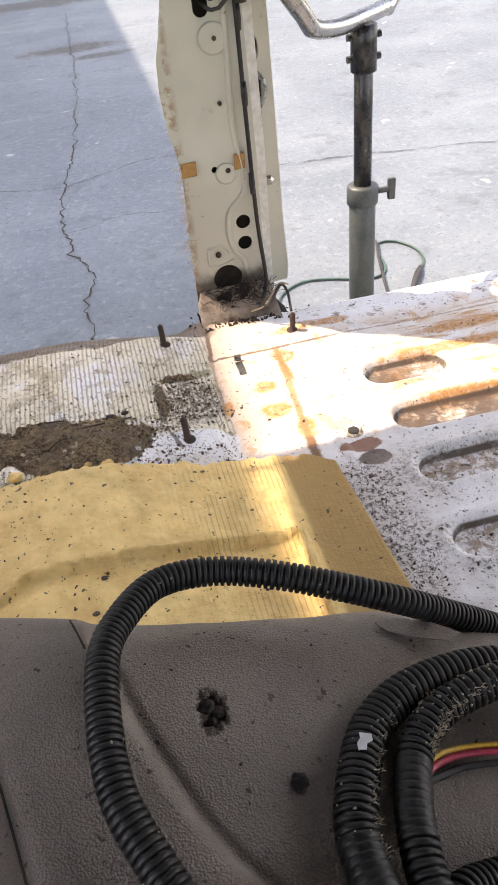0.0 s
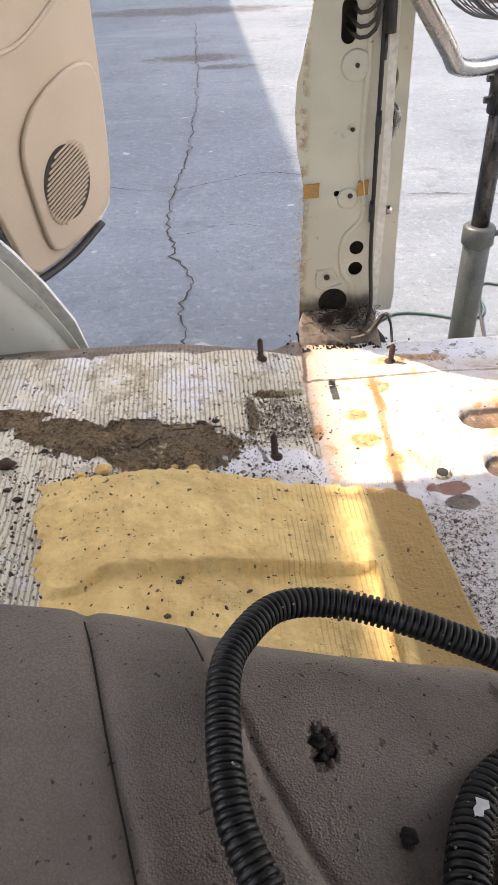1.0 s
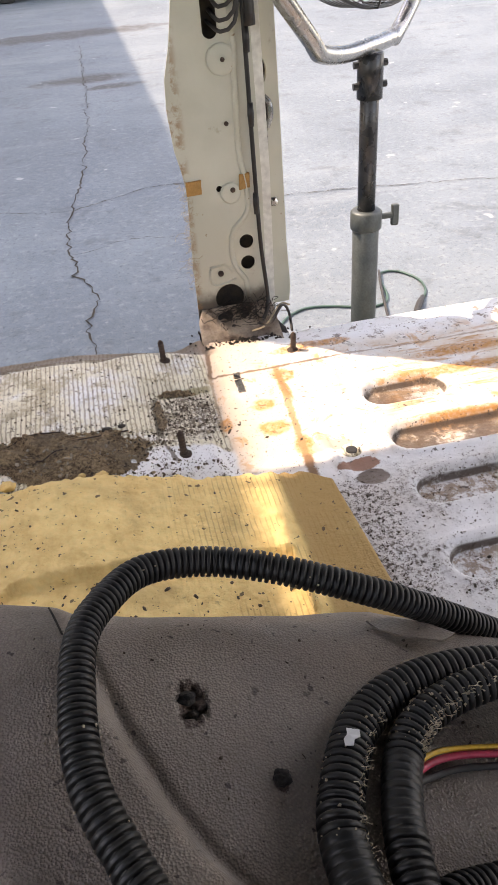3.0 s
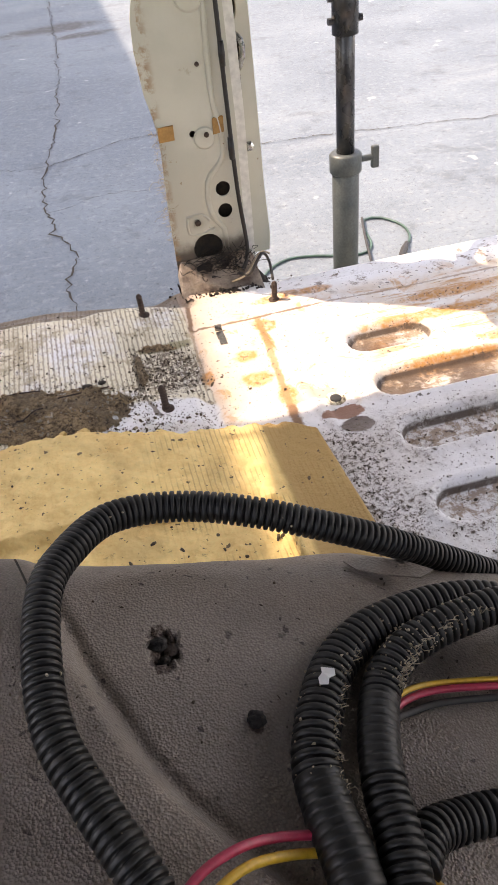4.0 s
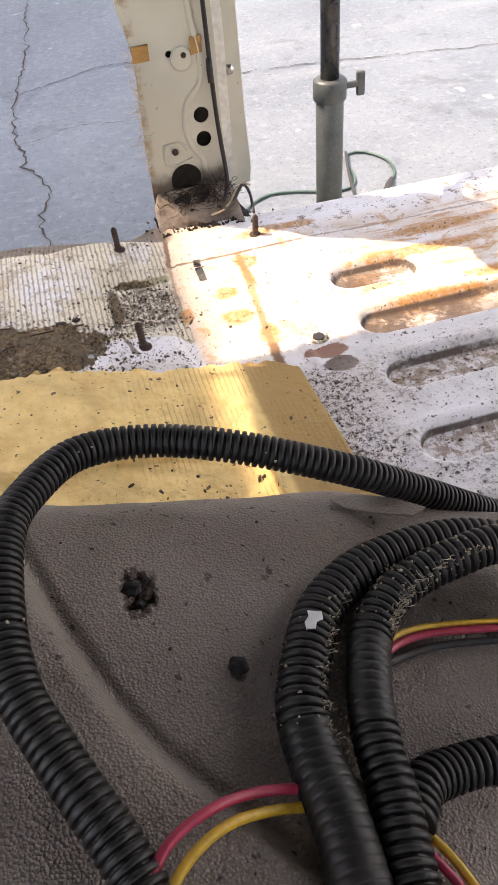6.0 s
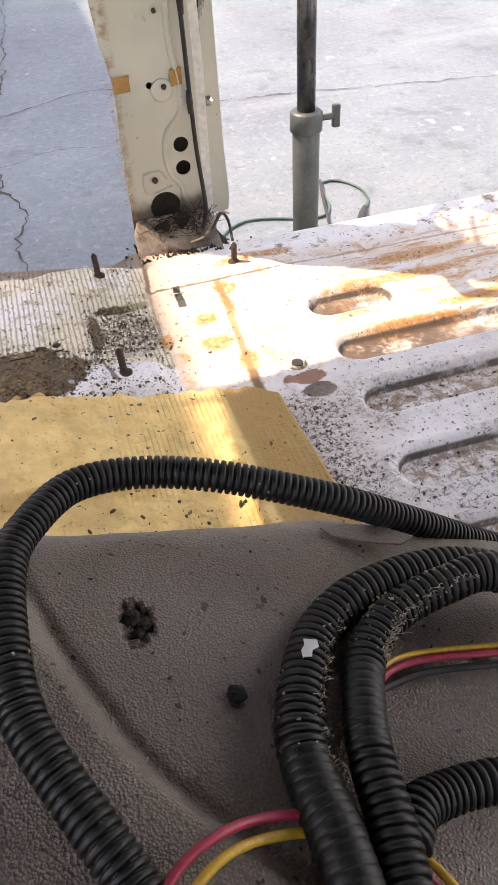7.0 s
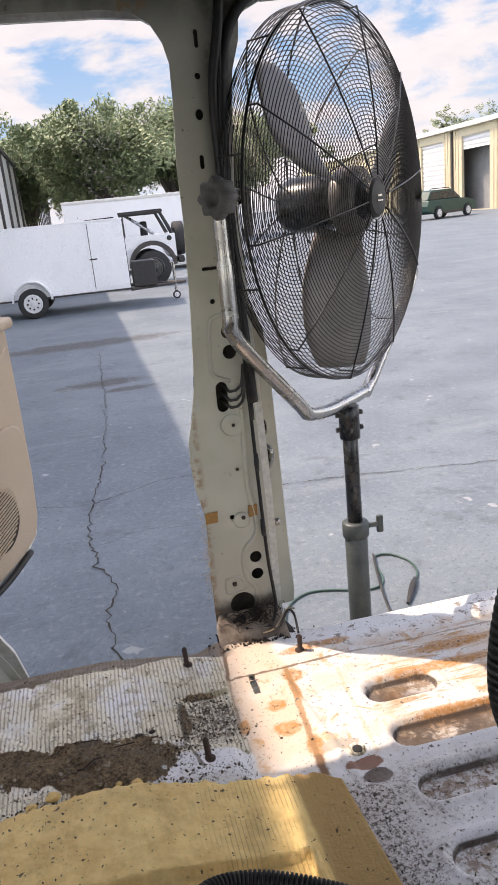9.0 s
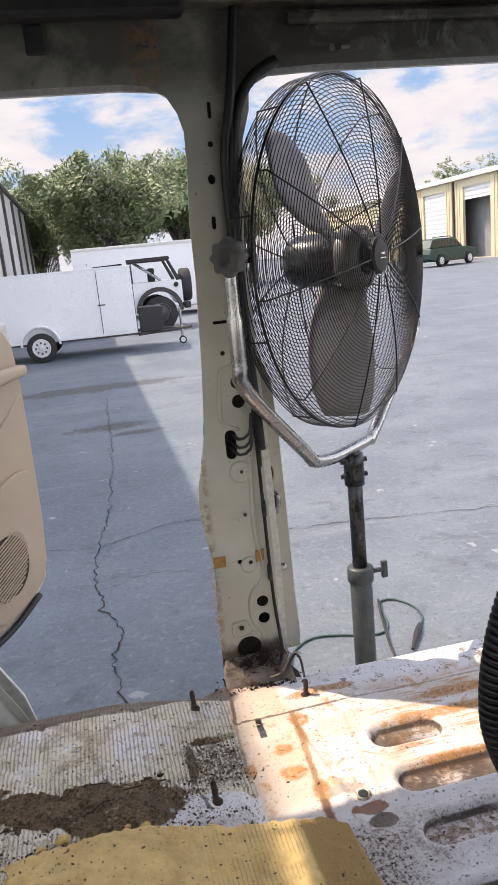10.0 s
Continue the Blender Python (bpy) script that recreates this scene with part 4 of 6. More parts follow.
# plain walls that close the van behind the camera and at both ends
# Their unseen openings are added and sized to set the light inside.
for nm, c, sz in (("wall_near", (0.35, -0.80, 0.55), (2.6, 0.05, 1.9)), ("wall_front", (-0.97, 0.33, 0.55), (0.05, 2.3, 1.9)), ("wall_rear", (1.67, 0.33, 0.55), (0.05, 2.3, 1.9))):
    bm = bmesh.new()
    if nm == "wall_near":
        plate(bm, [(-0.95, -0.3), (1.65, -0.3), (1.65, 1.5), (-0.95, 1.5)], [slot_pts(-0.38, 0.95, 0.42, 0.30), slot_pts(0.92, 0.85, 0.40, 0.36)], lambda u, v, w: (u, -0.80 + w, v), 0.04)
    elif nm == "wall_rear":
        plate(bm, [(-0.82, -0.3), (1.40, -0.3), (1.40, 1.5), (-0.82, 1.5)], [slot_pts(0.30, 0.72, 0.90, 0.66)], lambda u, v, w: (1.65 + w, u, v), 0.04)
    else:
        plate(bm, [(-0.82, -0.3), (1.40, -0.3), (1.40, 1.58), (-0.82, 1.58)], [[(-0.70, 0.36), (1.20, 0.36), (1.20, 1.04), (0.64, 1.08), (0.60, 1.38), (-0.66, 1.38)]], lambda u, v, w: (-0.99 + w, u, v), 0.04)
    tagged(part(nm, bm, M_ROOF), "dim bare inner panel of the van", "wall", kind="structure")

# curved inner corner at the front of the door opening
bm = bmesh.new()
ctrl = spline([(-0.285, 0, -0.01), (-0.325, 0, 0.07), (-0.385, 0, 0.155), (-0.45, 0, 0.228), (-0.62, 0, 0.41), (-0.76, 0, 0.74)], 0.03)
prev = None
for p in ctrl:
    row = [bm.verts.new((p.x + dx, y, p.z + dz)) for dx, y, dz in ((-0.012, 1.445, -0.012), (-0.02, 1.40, -0.02), (-0.06, 1.385, -0.06), (-0.09, 1.38, -0.10))]
    if prev:
        for i in range(3):
            bm.faces.new((prev[i], prev[i + 1], row[i + 1], row[i]))
    prev = row
tagged(smooth(part("door_jamb", bm, M_BODY)), "curved white door jamb at the front footwell", "door jamb", kind="structure")

# ---- things on the floor ----
for x, y, h, tilt in ((0.078, 1.29, 0.042, -2), (0.072, 0.985, 0.042, -3), (0.335, 1.287, 0.038, 2)):
    st = thing("seat_stud", (x, y, floor_z(x, y)), "rusty threaded seat stud standing on the floor", "bolt", "seat mounting studs")
    st.matrix_world = pose(x, y, floor_z(x, y) - 0.001, tilt, tilt, 0)
    b = bmesh.new()
    prof = [(0.0072, 0.0), (0.0072, 0.005)]
    for k in range(12):
        z = 0.007 + (h - 0.010) * k / 11
        prof.append((0.0060 if k % 2 else 0.0048, z))
    prof += [(0.0042, h), (0.002, h + 0.003)]
    lathe(b, prof, Matrix.Identity(4), 14)
    part("threaded_stud", b, M_RUSTY, st)
    b = bmesh.new()
    lathe(b, [(0.012, -0.004), (0.012, 0.001), (0.008, 0.003)], Matrix.Identity(4), 18)
    part("weld_collar", b, M_RUSTY, st)

drain = thing("floor_drain", (0.340, 0.947, floor_z(0.340, 0.947)), "round steel drain grommet with a dark hole", "grommet")
b = bmesh.new()
lathe(b, [(0.017, 0), (0.017, 0.002), (0.012, 0.0035), (0.010, 0.001)], Matrix.Identity(4), 24)
smooth(part("ring", b, M_FLOOR, drain))
b = bmesh.new()
lathe(b, [(0.0095, 0.001), (0.0095, 0.003), (0.006, 0.0035)], Matrix.Identity(4), 16)
part("plug", b, M_BLACK, drain)

br = thing("clip_tab", (0.206, 1.195, floor_z(0.206, 1.195)), "small grey steel tab bent up from the floor", "clip")
b = bmesh.new()
box(b, (0, 0, 0.0015), (0.014, 0.05, 0.003), 0.001)
box(b, (0, 0.024, 0.008), (0.014, 0.003, 0.014), 0.001)
part("tab", b, M_CHROME, br)

# foam pad: a ragged sheet, thick on its near edge
def foam_edge(u):
    """Far edge of the pad at x = u."""
    return 0.935 - 0.02 * sstep(u, -0.1, 0.12) + 0.008 * noise.noise((u * 30, 2, 0)) + 0.006 * noise.noise((u * 85, 5, 0)) - 0.03 * sstep(u, 0.235, 0.29)


pad_th = thing("foam_pad", (0, 0.8, floor_z(0, 0.8)), "torn yellow foam insulation pad lying on the floor", "insulation pad")
bm = bmesh.new()
PX, PY = 190, 110
rows_ = []
pad_rows = []
for j in range(PY + 1):
    v = j / PY
    row = []
    for i in range(PX + 1):
        u = i / PX
        left = -0.300 + 0.065 * (1 - v) + 0.012 * noise.noise((v * 9, 7, 0)) + 0.012 * noise.noise((v * 34, 3, 1)) + 0.006 * noise.noise((v * 90, 3, 4))
        right = 0.288 + 0.03 * (1 - v) * 0.6
        x = left + (right - left) * u
        far = foam_edge(x)
        near = 0.50
        y = near + (far - near) * v
        thick = 0.013 * sstep(x, -0.32, -0.1) * (1 - 0.75 * sstep(x, 0.16, 0.22)) + 0.006
        step_y = 0.742 + 0.008 * noise.noise((x * 18, 4, 2)) - 0.03 * (1 - sstep(x, -0.22, -0.17))
        ledge = sstep(y, step_y - 0.003, step_y + 0.002) if x < 0.185 else 1.0
        h = (0.004 + thick * ledge) + 0.0035 * noise.noise((x * 45, y * 45, 0)) * (1 - 0.8 * sstep(x, 0.18, 0.22)) + 0.002 * noise.noise((x * 120, y * 120, 3)) * (1 - 0.8 * sstep(x, 0.18, 0.22))
        rim = min(1.0, (1 - v) / 0.02, u / 0.02, (1 - u) / 0.008, v / 0.01)
        h *= sstep(rim, -0.2, 1.0)
        h += 0.006 * math.exp(-((x - 0.192) / 0.022) ** 2)
        row.append(bm.verts.new((x, y - 0.8, max(floor_z(x, y) + max(h, 0.001), floor_z(x, y) + 0.001) - floor_z(0, 0.8))))
    rows_.append(row)
    pad_rows.append([v.co.copy() for v in row])
bm.free()
lift = Vector((0, 0.8, floor_z(0, 0.8)))
CUT = int(PX * 0.865)
pad_co = [[v for v in row] for row in pad_rows]
for nm, ia, ib, lab in (("foam_sheet", 0, CUT, "crumbling yellow foam"), ("backing_sheet", CUT, PX, "flat tan backing sheet")):
    bm = bmesh.new()
    vs_ = [[bm.verts.new(pad_co[j][i] + lift) for i in range(ia, ib + 1)] for j in range(PY + 1)]
    for j in range(PY):
        for i in range(ib - ia):
            bm.faces.new((vs_[j][i], vs_[j][i + 1], vs_[j + 1][i + 1], vs_[j + 1][i]))
    pad = smooth(part(nm, bm, M_FOAM, pad_th, lab))
    pad.matrix_parent_inverse = pad_th.matrix_world.inverted()

# ---- front seat and the hoses over it ----
def seat_z(x, y):
    z = 0.4555 - 0.26 * max(x - 0.015, -0.16)
    # bolster beyond the sewn crease
    cx = lerp_table(((0.10, 0.075), (0.13, 0.057), (0.162, 0.029), (0.181, 0.013), (0.203, 0.0), (0.240, -0.016), (0.276, -0.028), (0.31, -0.036), (0.40, -0.05)), y)
    side = cx - x
    fade = 1 - 0.6 * sstep(y, 0.25, 0.31)
    z += fade * (0.009 * sstep(side, -0.001, 0.010) - 0.003 * sstep(side, 0.02, 0.06) - 0.0025 * math.exp(-(side / 0.0035) ** 2))
    # straight seam further over
    sx = -0.069 - 0.24 * (y - 0.193)
    z -= 0.0040 * math.exp(-((x - sx) / 0.005) ** 2)
    z += 0.003 * noise.noise((x * 12, y * 12, 4)) + 0.0012 * noise.noise((x * 40, y * 40, 9))
    # holes burnt in the vinyl
    for hx, hy, r in ((0.0145, 0.249, 0.0075),):
        z -= (0.0035 + 0.003 * noise.noise((x * 300, y * 300, 8))) * (1 - sstep(math.hypot(x - hx, (y - hy) * 0.7) + 0.004 * noise.noise((x * 260, y * 260, 1)), r * 0.75, r * 0.95))
    # rounded front
    ed = 0.312 + 0.018 * sstep(-x, -0.05, 0.12) - 0.30 * max(0.0, x - 0.125)
    d = y - (ed - 0.045)
    if d > 0:
        a = min(d / 0.06, 1.0)
        z -= 0.055 * (1 - math.sqrt(max(0.0, 1 - a * a)))
        if d > 0.06:
            z -= (d - 0.06) * 6
    return z


seat = thing("front_seat", (0, 0.05, 0.0), "grimy grey-brown vinyl seat with burn holes", "seat")
bm = bmesh.new()
sx_ = [-0.42 + 0.28 * i / 40 for i in range(40)] + [-0.14 + 0.36 * i / 260 for i in range(260)] + [0.22 + 0.20 * i / 30 for i in range(31)]
SN = len(sx_) - 1
sy_ = [-0.32 + 0.36 * j / 30 for j in range(30)] + [0.04 + 0.33 * j / 150 for j in range(151)]
g = [[bm.verts.new((x, y, seat_z(x, y))) for x in sx_] for y in sy_]
for j in range(len(sy_) - 1):
    for i in range(SN):
        bm.faces.new((g[j][i], g[j][i + 1], g[j + 1][i + 1], g[j + 1][i]))
for loop_ in ([r[0] for r in g], [r[-1] for r in reversed(g)], list(reversed(g[0])), g[-1]):
    lowv = [bm.verts.new((v.co.x, v.co.y, 0.16)) for v in loop_]
    for i in range(len(loop_) - 1):
        bm.faces.new((loop_[i + 1], loop_[i], lowv[i], lowv[i + 1]))
cushion = smooth(part("cushion", bm, M_LEATHER))
cushion.parent = seat
cushion.matrix_parent_inverse = seat.matrix_world.inverted()
bm = bmesh.new()
box(bm, (0, 0.02 - 0.05, 0.085), (0.60, 0.50, 0.16), 0.01)
part("pedestal", bm, M_DARK, seat)
# sewn seams
for path in ([(-0.100, 0.318), (-0.092, 0.29), (-0.080, 0.237), (-0.069, 0.193), (-0.055, 0.135), (-0.04, 0.07)], [(-0.048, 0.318), (-0.044, 0.305), (-0.039, 0.288)]):
    bm = bmesh.new()
    sp = spline([(x, y, 0) for x, y in path], 0.004)
    tube(bm, [(p.x, p.y, seat_z(p.x, p.y)) for p in sp], 0.0006, 6)
    so = part("seam", bm, M_DARK, None, "dark sewn seam")
    so.parent = seat
    so.matrix_parent_inverse = seat.matrix_world.inverted()
# torn flap of vinyl at the front edge
bm = bmesh.new()
fl_ = [(0.115, 0.293), (0.129, 0.294), (0.146, 0.285), (0.157, 0.272), (0.148, 0.268), (0.131, 0.276), (0.119, 0.284)]
plate(bm, fl_, [], lambda u, v, w: (u, v, seat_z(u, v) + 0.0015 + w + 0.008 * sstep(u, 0.11, 0.16)), 0.0012)
fo = part("torn_flap", bm, M_LEATHER, None, "peeled flap of grey vinyl")
fo.parent = seat
fo.matrix_parent_inverse = seat.matrix_world.inverted()
bm = bmesh.new()
plate(bm, [(0.122, 0.262), (0.130, 0.264), (0.134, 0.256), (0.128, 0.250), (0.124, 0.255)], [], lambda u, v, w: (u, v, seat_z(u, v) + 0.001 + w), 0.0012)
fo = part("peeled_chip", bm, M_LINT, None)
fo.parent = seat
fo.matrix_parent_inverse = seat.matrix_world.inverted()


def hose(name, ctrl, r, label, pitch=0.0039, plain=()):
    """Corrugated split conduit: a tube whose radius goes up and down along its length."""
    at = Vector(ctrl[len(ctrl) // 2])
    th = thing(name, tuple(at), label, "conduit", "wiring conduits")
    fine = spline(ctrl, 0.00008)
    # rings along the curve at set phases of each corrugation: broad ridges, narrow deep grooves
    phases = ((0.0, 0.96), (0.05, 1.0), (0.30, 1.012), (0.56, 1.0), (0.62, 0.95), (0.66, 0.80), (0.80, 0.785), (0.94, 0.80))
    pts, rad, acc, k, last = [], [], 0.0, 0, fine[0]
    span = sum((q - p).length for p, q in zip(fine, fine[1:]))
    for p in fine:
        acc += (p - last).length
        last = p
        while acc >= (k // 8 + phases[k % 8][0]) * pitch:
            bulge = phases[k % 8][1] + 0.012 * noise.noise((k * 0.4, r * 900, 0))
            f = acc / span
            for lo, hi in plain:
                if lo <= f <= hi:
                    bulge = 0.985 + 0.10 * (bulge - 0.9) + 0.010 * noise.noise((k * 0.11, 2, 0))
            pts.append(p)
            rad.append(r * bulge)
            k += 1
    b = bmesh.new()
    tube(b, pts, rad, 16)
    ob = part("corrugated_tube", b, M_HOSE, th)
    smooth(ob)
    ob.matrix_parent_inverse = th.matrix_world.inverted()
    return th, pts


H1, p1 = hose("conduit_loop", [(0.42, 0.27, 0.27), (0.32, 0.283, 0.312), (0.235, 0.290, 0.362), (0.160, 0.291, 0.419), (0.122, 0.293, 0.446), (0.071, 0.309, 0.464), (0.033, 0.322, 0.468), (0.001, 0.317, 0.475), (-0.020, 0.293, 0.482), (-0.029, 0.269, 0.487), (-0.031, 0.232, 0.488), (-0.028, 0.203, 0.486), (-0.018, 0.178, 0.482), (-0.009, 0.159, 0.479), (-0.003, 0.146, 0.476), (0.004, 0.125, 0.473), (0.012, 0.09, 0.47)], 0.0080, "black corrugated wiring conduit looped over the seat", pitch=0.0035)
H5, p5 = hose("conduit_upright", [(0.26, 0.14, 0.90), (0.18, 0.14, 0.86), (0.148, 0.14, 0.80), (0.139, 0.14, 0.745), (0.152, 0.142, 0.70), (0.19, 0.16, 0.62), (0.25, 0.18, 0.50), (0.27, 0.20, 0.42)], 0.0095, "black corrugated conduit standing up beside the seat")
H2, p2 = hose("conduit_split", [(0.205, 0.225, 0.425), (0.175, 0.242, 0.430), (0.148, 0.246, 0.435), (0.114, 0.241, 0.440), (0.091, 0.229, 0.443), (0.077, 0.212, 0.447), (0.064, 0.184, 0.452), (0.062, 0.163, 0.453), (0.063, 0.143, 0.455), (0.062, 0.120, 0.456), (0.06, 0.08, 0.456)], 0.0100, "dusty black split conduit bent across the seat", plain=((0.66, 1.0),))
H3, p3 = hose("conduit_taped", [(0.22, 0.21, 0.435), (0.177, 0.231, 0.441), (0.151, 0.231, 0.443), (0.123, 0.225, 0.443), (0.103, 0.210, 0.444), (0.091, 0.186, 0.448), (0.085, 0.164, 0.450), (0.083, 0.146, 0.451), (0.078, 0.118, 0.452), (0.075, 0.08, 0.452)], 0.0088, "black conduit wrapped in tape on the seat", plain=((0.52, 0.66),))
H4, p4 = hose("conduit_stub", [(0.086, 0.138, 0.446), (0.096, 0.149, 0.440), (0.111, 0.153, 0.432), (0.132, 0.153, 0.427), (0.165, 0.148, 0.42)], 0.0085, "short black conduit branching off the bundle")


def bits(name, along, r, count, seed, material, label, lo, hi, parent_th):
    """Lint and dirt stuck along a tube, one joined mesh."""
    rnd = random.Random(seed)
    b = bmesh.new()
    for _ in range(count):
        i = int(len(along) * rnd.uniform(lo, hi))
        p = along[min(i, len(along) - 1)]
        off = Vector((rnd.gauss(0, 1), rnd.gauss(0, 1), rnd.uniform(0.2, 1))).normalized() * r
        s = rnd.uniform(0.0002, 0.0008)
        vs = bmesh.ops.create_icosphere(b, subdivisions=1, radius=s)["verts"]
        for v in vs:
            v.co = p + off + v.co * rnd.uniform(0.5, 1.5)
    ob = part(name, b, material, parent_th, label)
    ob.matrix_parent_inverse = parent_th.matrix_world.inverted()
    ob["kind"] = "stuff"


bits("lint", p3, 0.0090, 260, 4, M_LINT, "pale lint stuck to the tube", 0.28, 0.50, H3)
bits("lint", p2, 0.0102, 160, 5, M_LINT, "pale lint along the split", 0.30, 0.70, H2)
bits("lint", p1, 0.0083, 60, 6, M_LINT, "dust on the tube", 0.3, 0.95, H1)
# scrap of pale tape on the split conduit
bm = bmesh.new()
i0 = int(len(p2) * 0.50)
dirv = (p2[i0 + 8] - p2[i0]).normalized()
sidev = dirv.cross(Vector((0, 0, 1))).normalized()
plate(bm, [(-0.001, -0.0030), (0.002, -0.0042), (0.0045, -0.0022), (0.0078, -0.0026), (0.0092, 0.0008), (0.006, 0.0022), (0.003, 0.0014), (0.0, 0.0026)], [], lambda u, v, w: tuple(p2[i0] + dirv * u + sidev * v + Vector((0, 0, 1)) * (math.sqrt(max(0.0, 0.0103 ** 2 - v * v)) + w)), 0.0006)
wp = part("tape_scrap", bm, M_RIM, H2, "torn scrap of pale tape")
wp.matrix_parent_inverse = H2.matrix_world.inverted()


def wire(name, ctrl, r, material, label):
    th = thing(name, ctrl[0], label, "wire", "coloured wires")
    b = bmesh.new()
    tube(b, spline(ctrl, 0.003), r, 8)
    ob = smooth(part("insulation", b, material, th))
    ob.matrix_parent_inverse = th.matrix_world.inverted()


wire("pink_wire", [(-0.004, 0.126, 0.478), (0.009, 0.144, 0.4765), (0.025, 0.153, 0.47), (0.042, 0.157, 0.459), (0.064, 0.154, 0.452)], 0.0018, M_RED, "pink wire lying between the conduits")
wire("yellow_wire", [(-0.001, 0.119, 0.478), (0.012, 0.137, 0.4755), (0.027, 0.147, 0.469), (0.044, 0.151, 0.457), (0.064, 0.149, 0.449)], 0.0018, M_YELLOW, "yellow wire lying between the conduits")
wire("pink_wire", [(0.100, 0.196, 0.444), (0.112, 0.203, 0.438), (0.128, 0.205, 0.434), (0.160, 0.201, 0.428), (0.20, 0.195, 0.42)], 0.0017, M_RED, "pink wire leaving the taped conduit")
wire("yellow_wire", [(0.100, 0.198, 0.446), (0.113, 0.206, 0.440), (0.130, 0.208, 0.434), (0.162, 0.204, 0.428), (0.20, 0.199, 0.42)], 0.0013, M_YELLOW, "yellow wire leaving the taped conduit")
wire("black_wire", [(0.100, 0.194, 0.442), (0.112, 0.199, 0.434), (0.128, 0.201, 0.430), (0.160, 0.197, 0.425), (0.20, 0.191, 0.417)], 0.0017, M_BLACK, "black wire leaving the taped conduit")
wire("yellow_wire", [(0.088, 0.137, 0.444), (0.094, 0.128, 0.442), (0.099, 0.117, 0.438), (0.103, 0.10, 0.435)], 0.0017, M_YELLOW, "yellow wire under the conduit stub")
wire("pink_wire", [(0.085, 0.133, 0.444), (0.091, 0.124, 0.442), (0.096, 0.113, 0.438), (0.10, 0.095, 0.435)], 0.0017, M_RED, "pink wire under the conduit stub")

# ---- pedestal fan ----
FAN_C = Vector((0.626, 1.615, 0.960))
FAN_R = 0.42
fan_d = Vector((0.745, 0.667, 0)).normalized()
fan_n = Vector((0.667, -0.745, 0)).normalized()
fan_m = Matrix.Translation(FAN_C) @ Matrix((( fan_d.x, 0, fan_n.x, 0), (fan_d.y, 0, fan_n.y, 0), (0, 1, 0, 0), (0, 0, 0, 1)))
fan = thing("pedestal_fan", (FAN_C.x, FAN_C.y, GROUND_Z), "large black wire-caged pedestal fan outside the van", "fan")
fan_inv = fan.matrix_world.inverted()


def fan_part(name, b, material, label="", sm=True, parent=None):
    ob = part(name, b, material, parent or fan, label)
    if parent is None:
        ob.matrix_parent_inverse = fan_inv
    if sm:
        smooth(ob)
    return ob


def dome(r, front):
    """Depth of the cage at radius r, from the rim plane."""
    q = r / FAN_R
    return 0.02 + 0.062 * (1 - q ** 1.9) if front else -0.055 - 0.095 * (1 - q ** 3.0)


for front, count, nm in ((True, 46, "front_grille"), (False, 40, "rear_grille")):
    b = bmesh.new()
    for k in range(count):
        r = 0.044 + (FAN_R - 0.044) * (k + 0.5) / count
        h = dome(r, front)
        tube(b, [fan_m @ Vector((r * math.cos(a), r * math.sin(a), h)) for a in (2 * math.pi * i / 72 for i in range(72))], 0.00125, 4, closed=True)
    for w in (0.008, 0.016) if front else (-0.008, -0.017, -0.026, -0.035, -0.044, -0.052):
        tube(b, [fan_m @ Vector((FAN_R * math.cos(q), FAN_R * math.sin(q), w)) for q in (2 * math.pi * i / 72 for i in range(72))], 0.00125, 4, closed=True)
    fan_part(nm, b, M_WIRE)
    for s in range(10):
        b = bmesh.new()
        a = 2 * math.pi * (s + (0.25 if front else 0.6)) / 10
        tube(b, [fan_m @ Vector((r * math.cos(a), r * math.sin(a), dome(r, front) + (0.003 if front else -0.003))) for r in [0.05 + (FAN_R - 0.05) * i / 14 for i in range(15)]] + [fan_m @ Vector((FAN_R * math.cos(a), FAN_R * math.sin(a), 0))], 0.0021, 6)
        fan_part("grille_spoke", b, M_WIRE)
b = bmesh.new()
tube(b, [fan_m @ Vector((FAN_R * math.cos(a), FAN_R * math.sin(a), 0)) for a in (2 * math.pi * i / 96 for i in range(96))], 0.0032, 8, closed=True)
fan_part("rim", b, M_WIRE)
b = bmesh.new()
lathe(b, [(0.044, 0.075), (0.044, 0.082), (0.038, 0.088), (0.012, 0.090)], fan_m, 32)
badge = fan_part("badge", b, M_BLACK, "round black centre badge", False)
b = bmesh.new()
box(b, (0, 0.005, 0.0905), (0.020, 0.005, 0.002), 0, fan_m)
box(b, (0, -0.006, 0.0905), (0.030, 0.003, 0.002), 0, fan_m)
ob = fan_part("badge_mark", b, M_CHROME, "pale bars of lettering", False, badge)
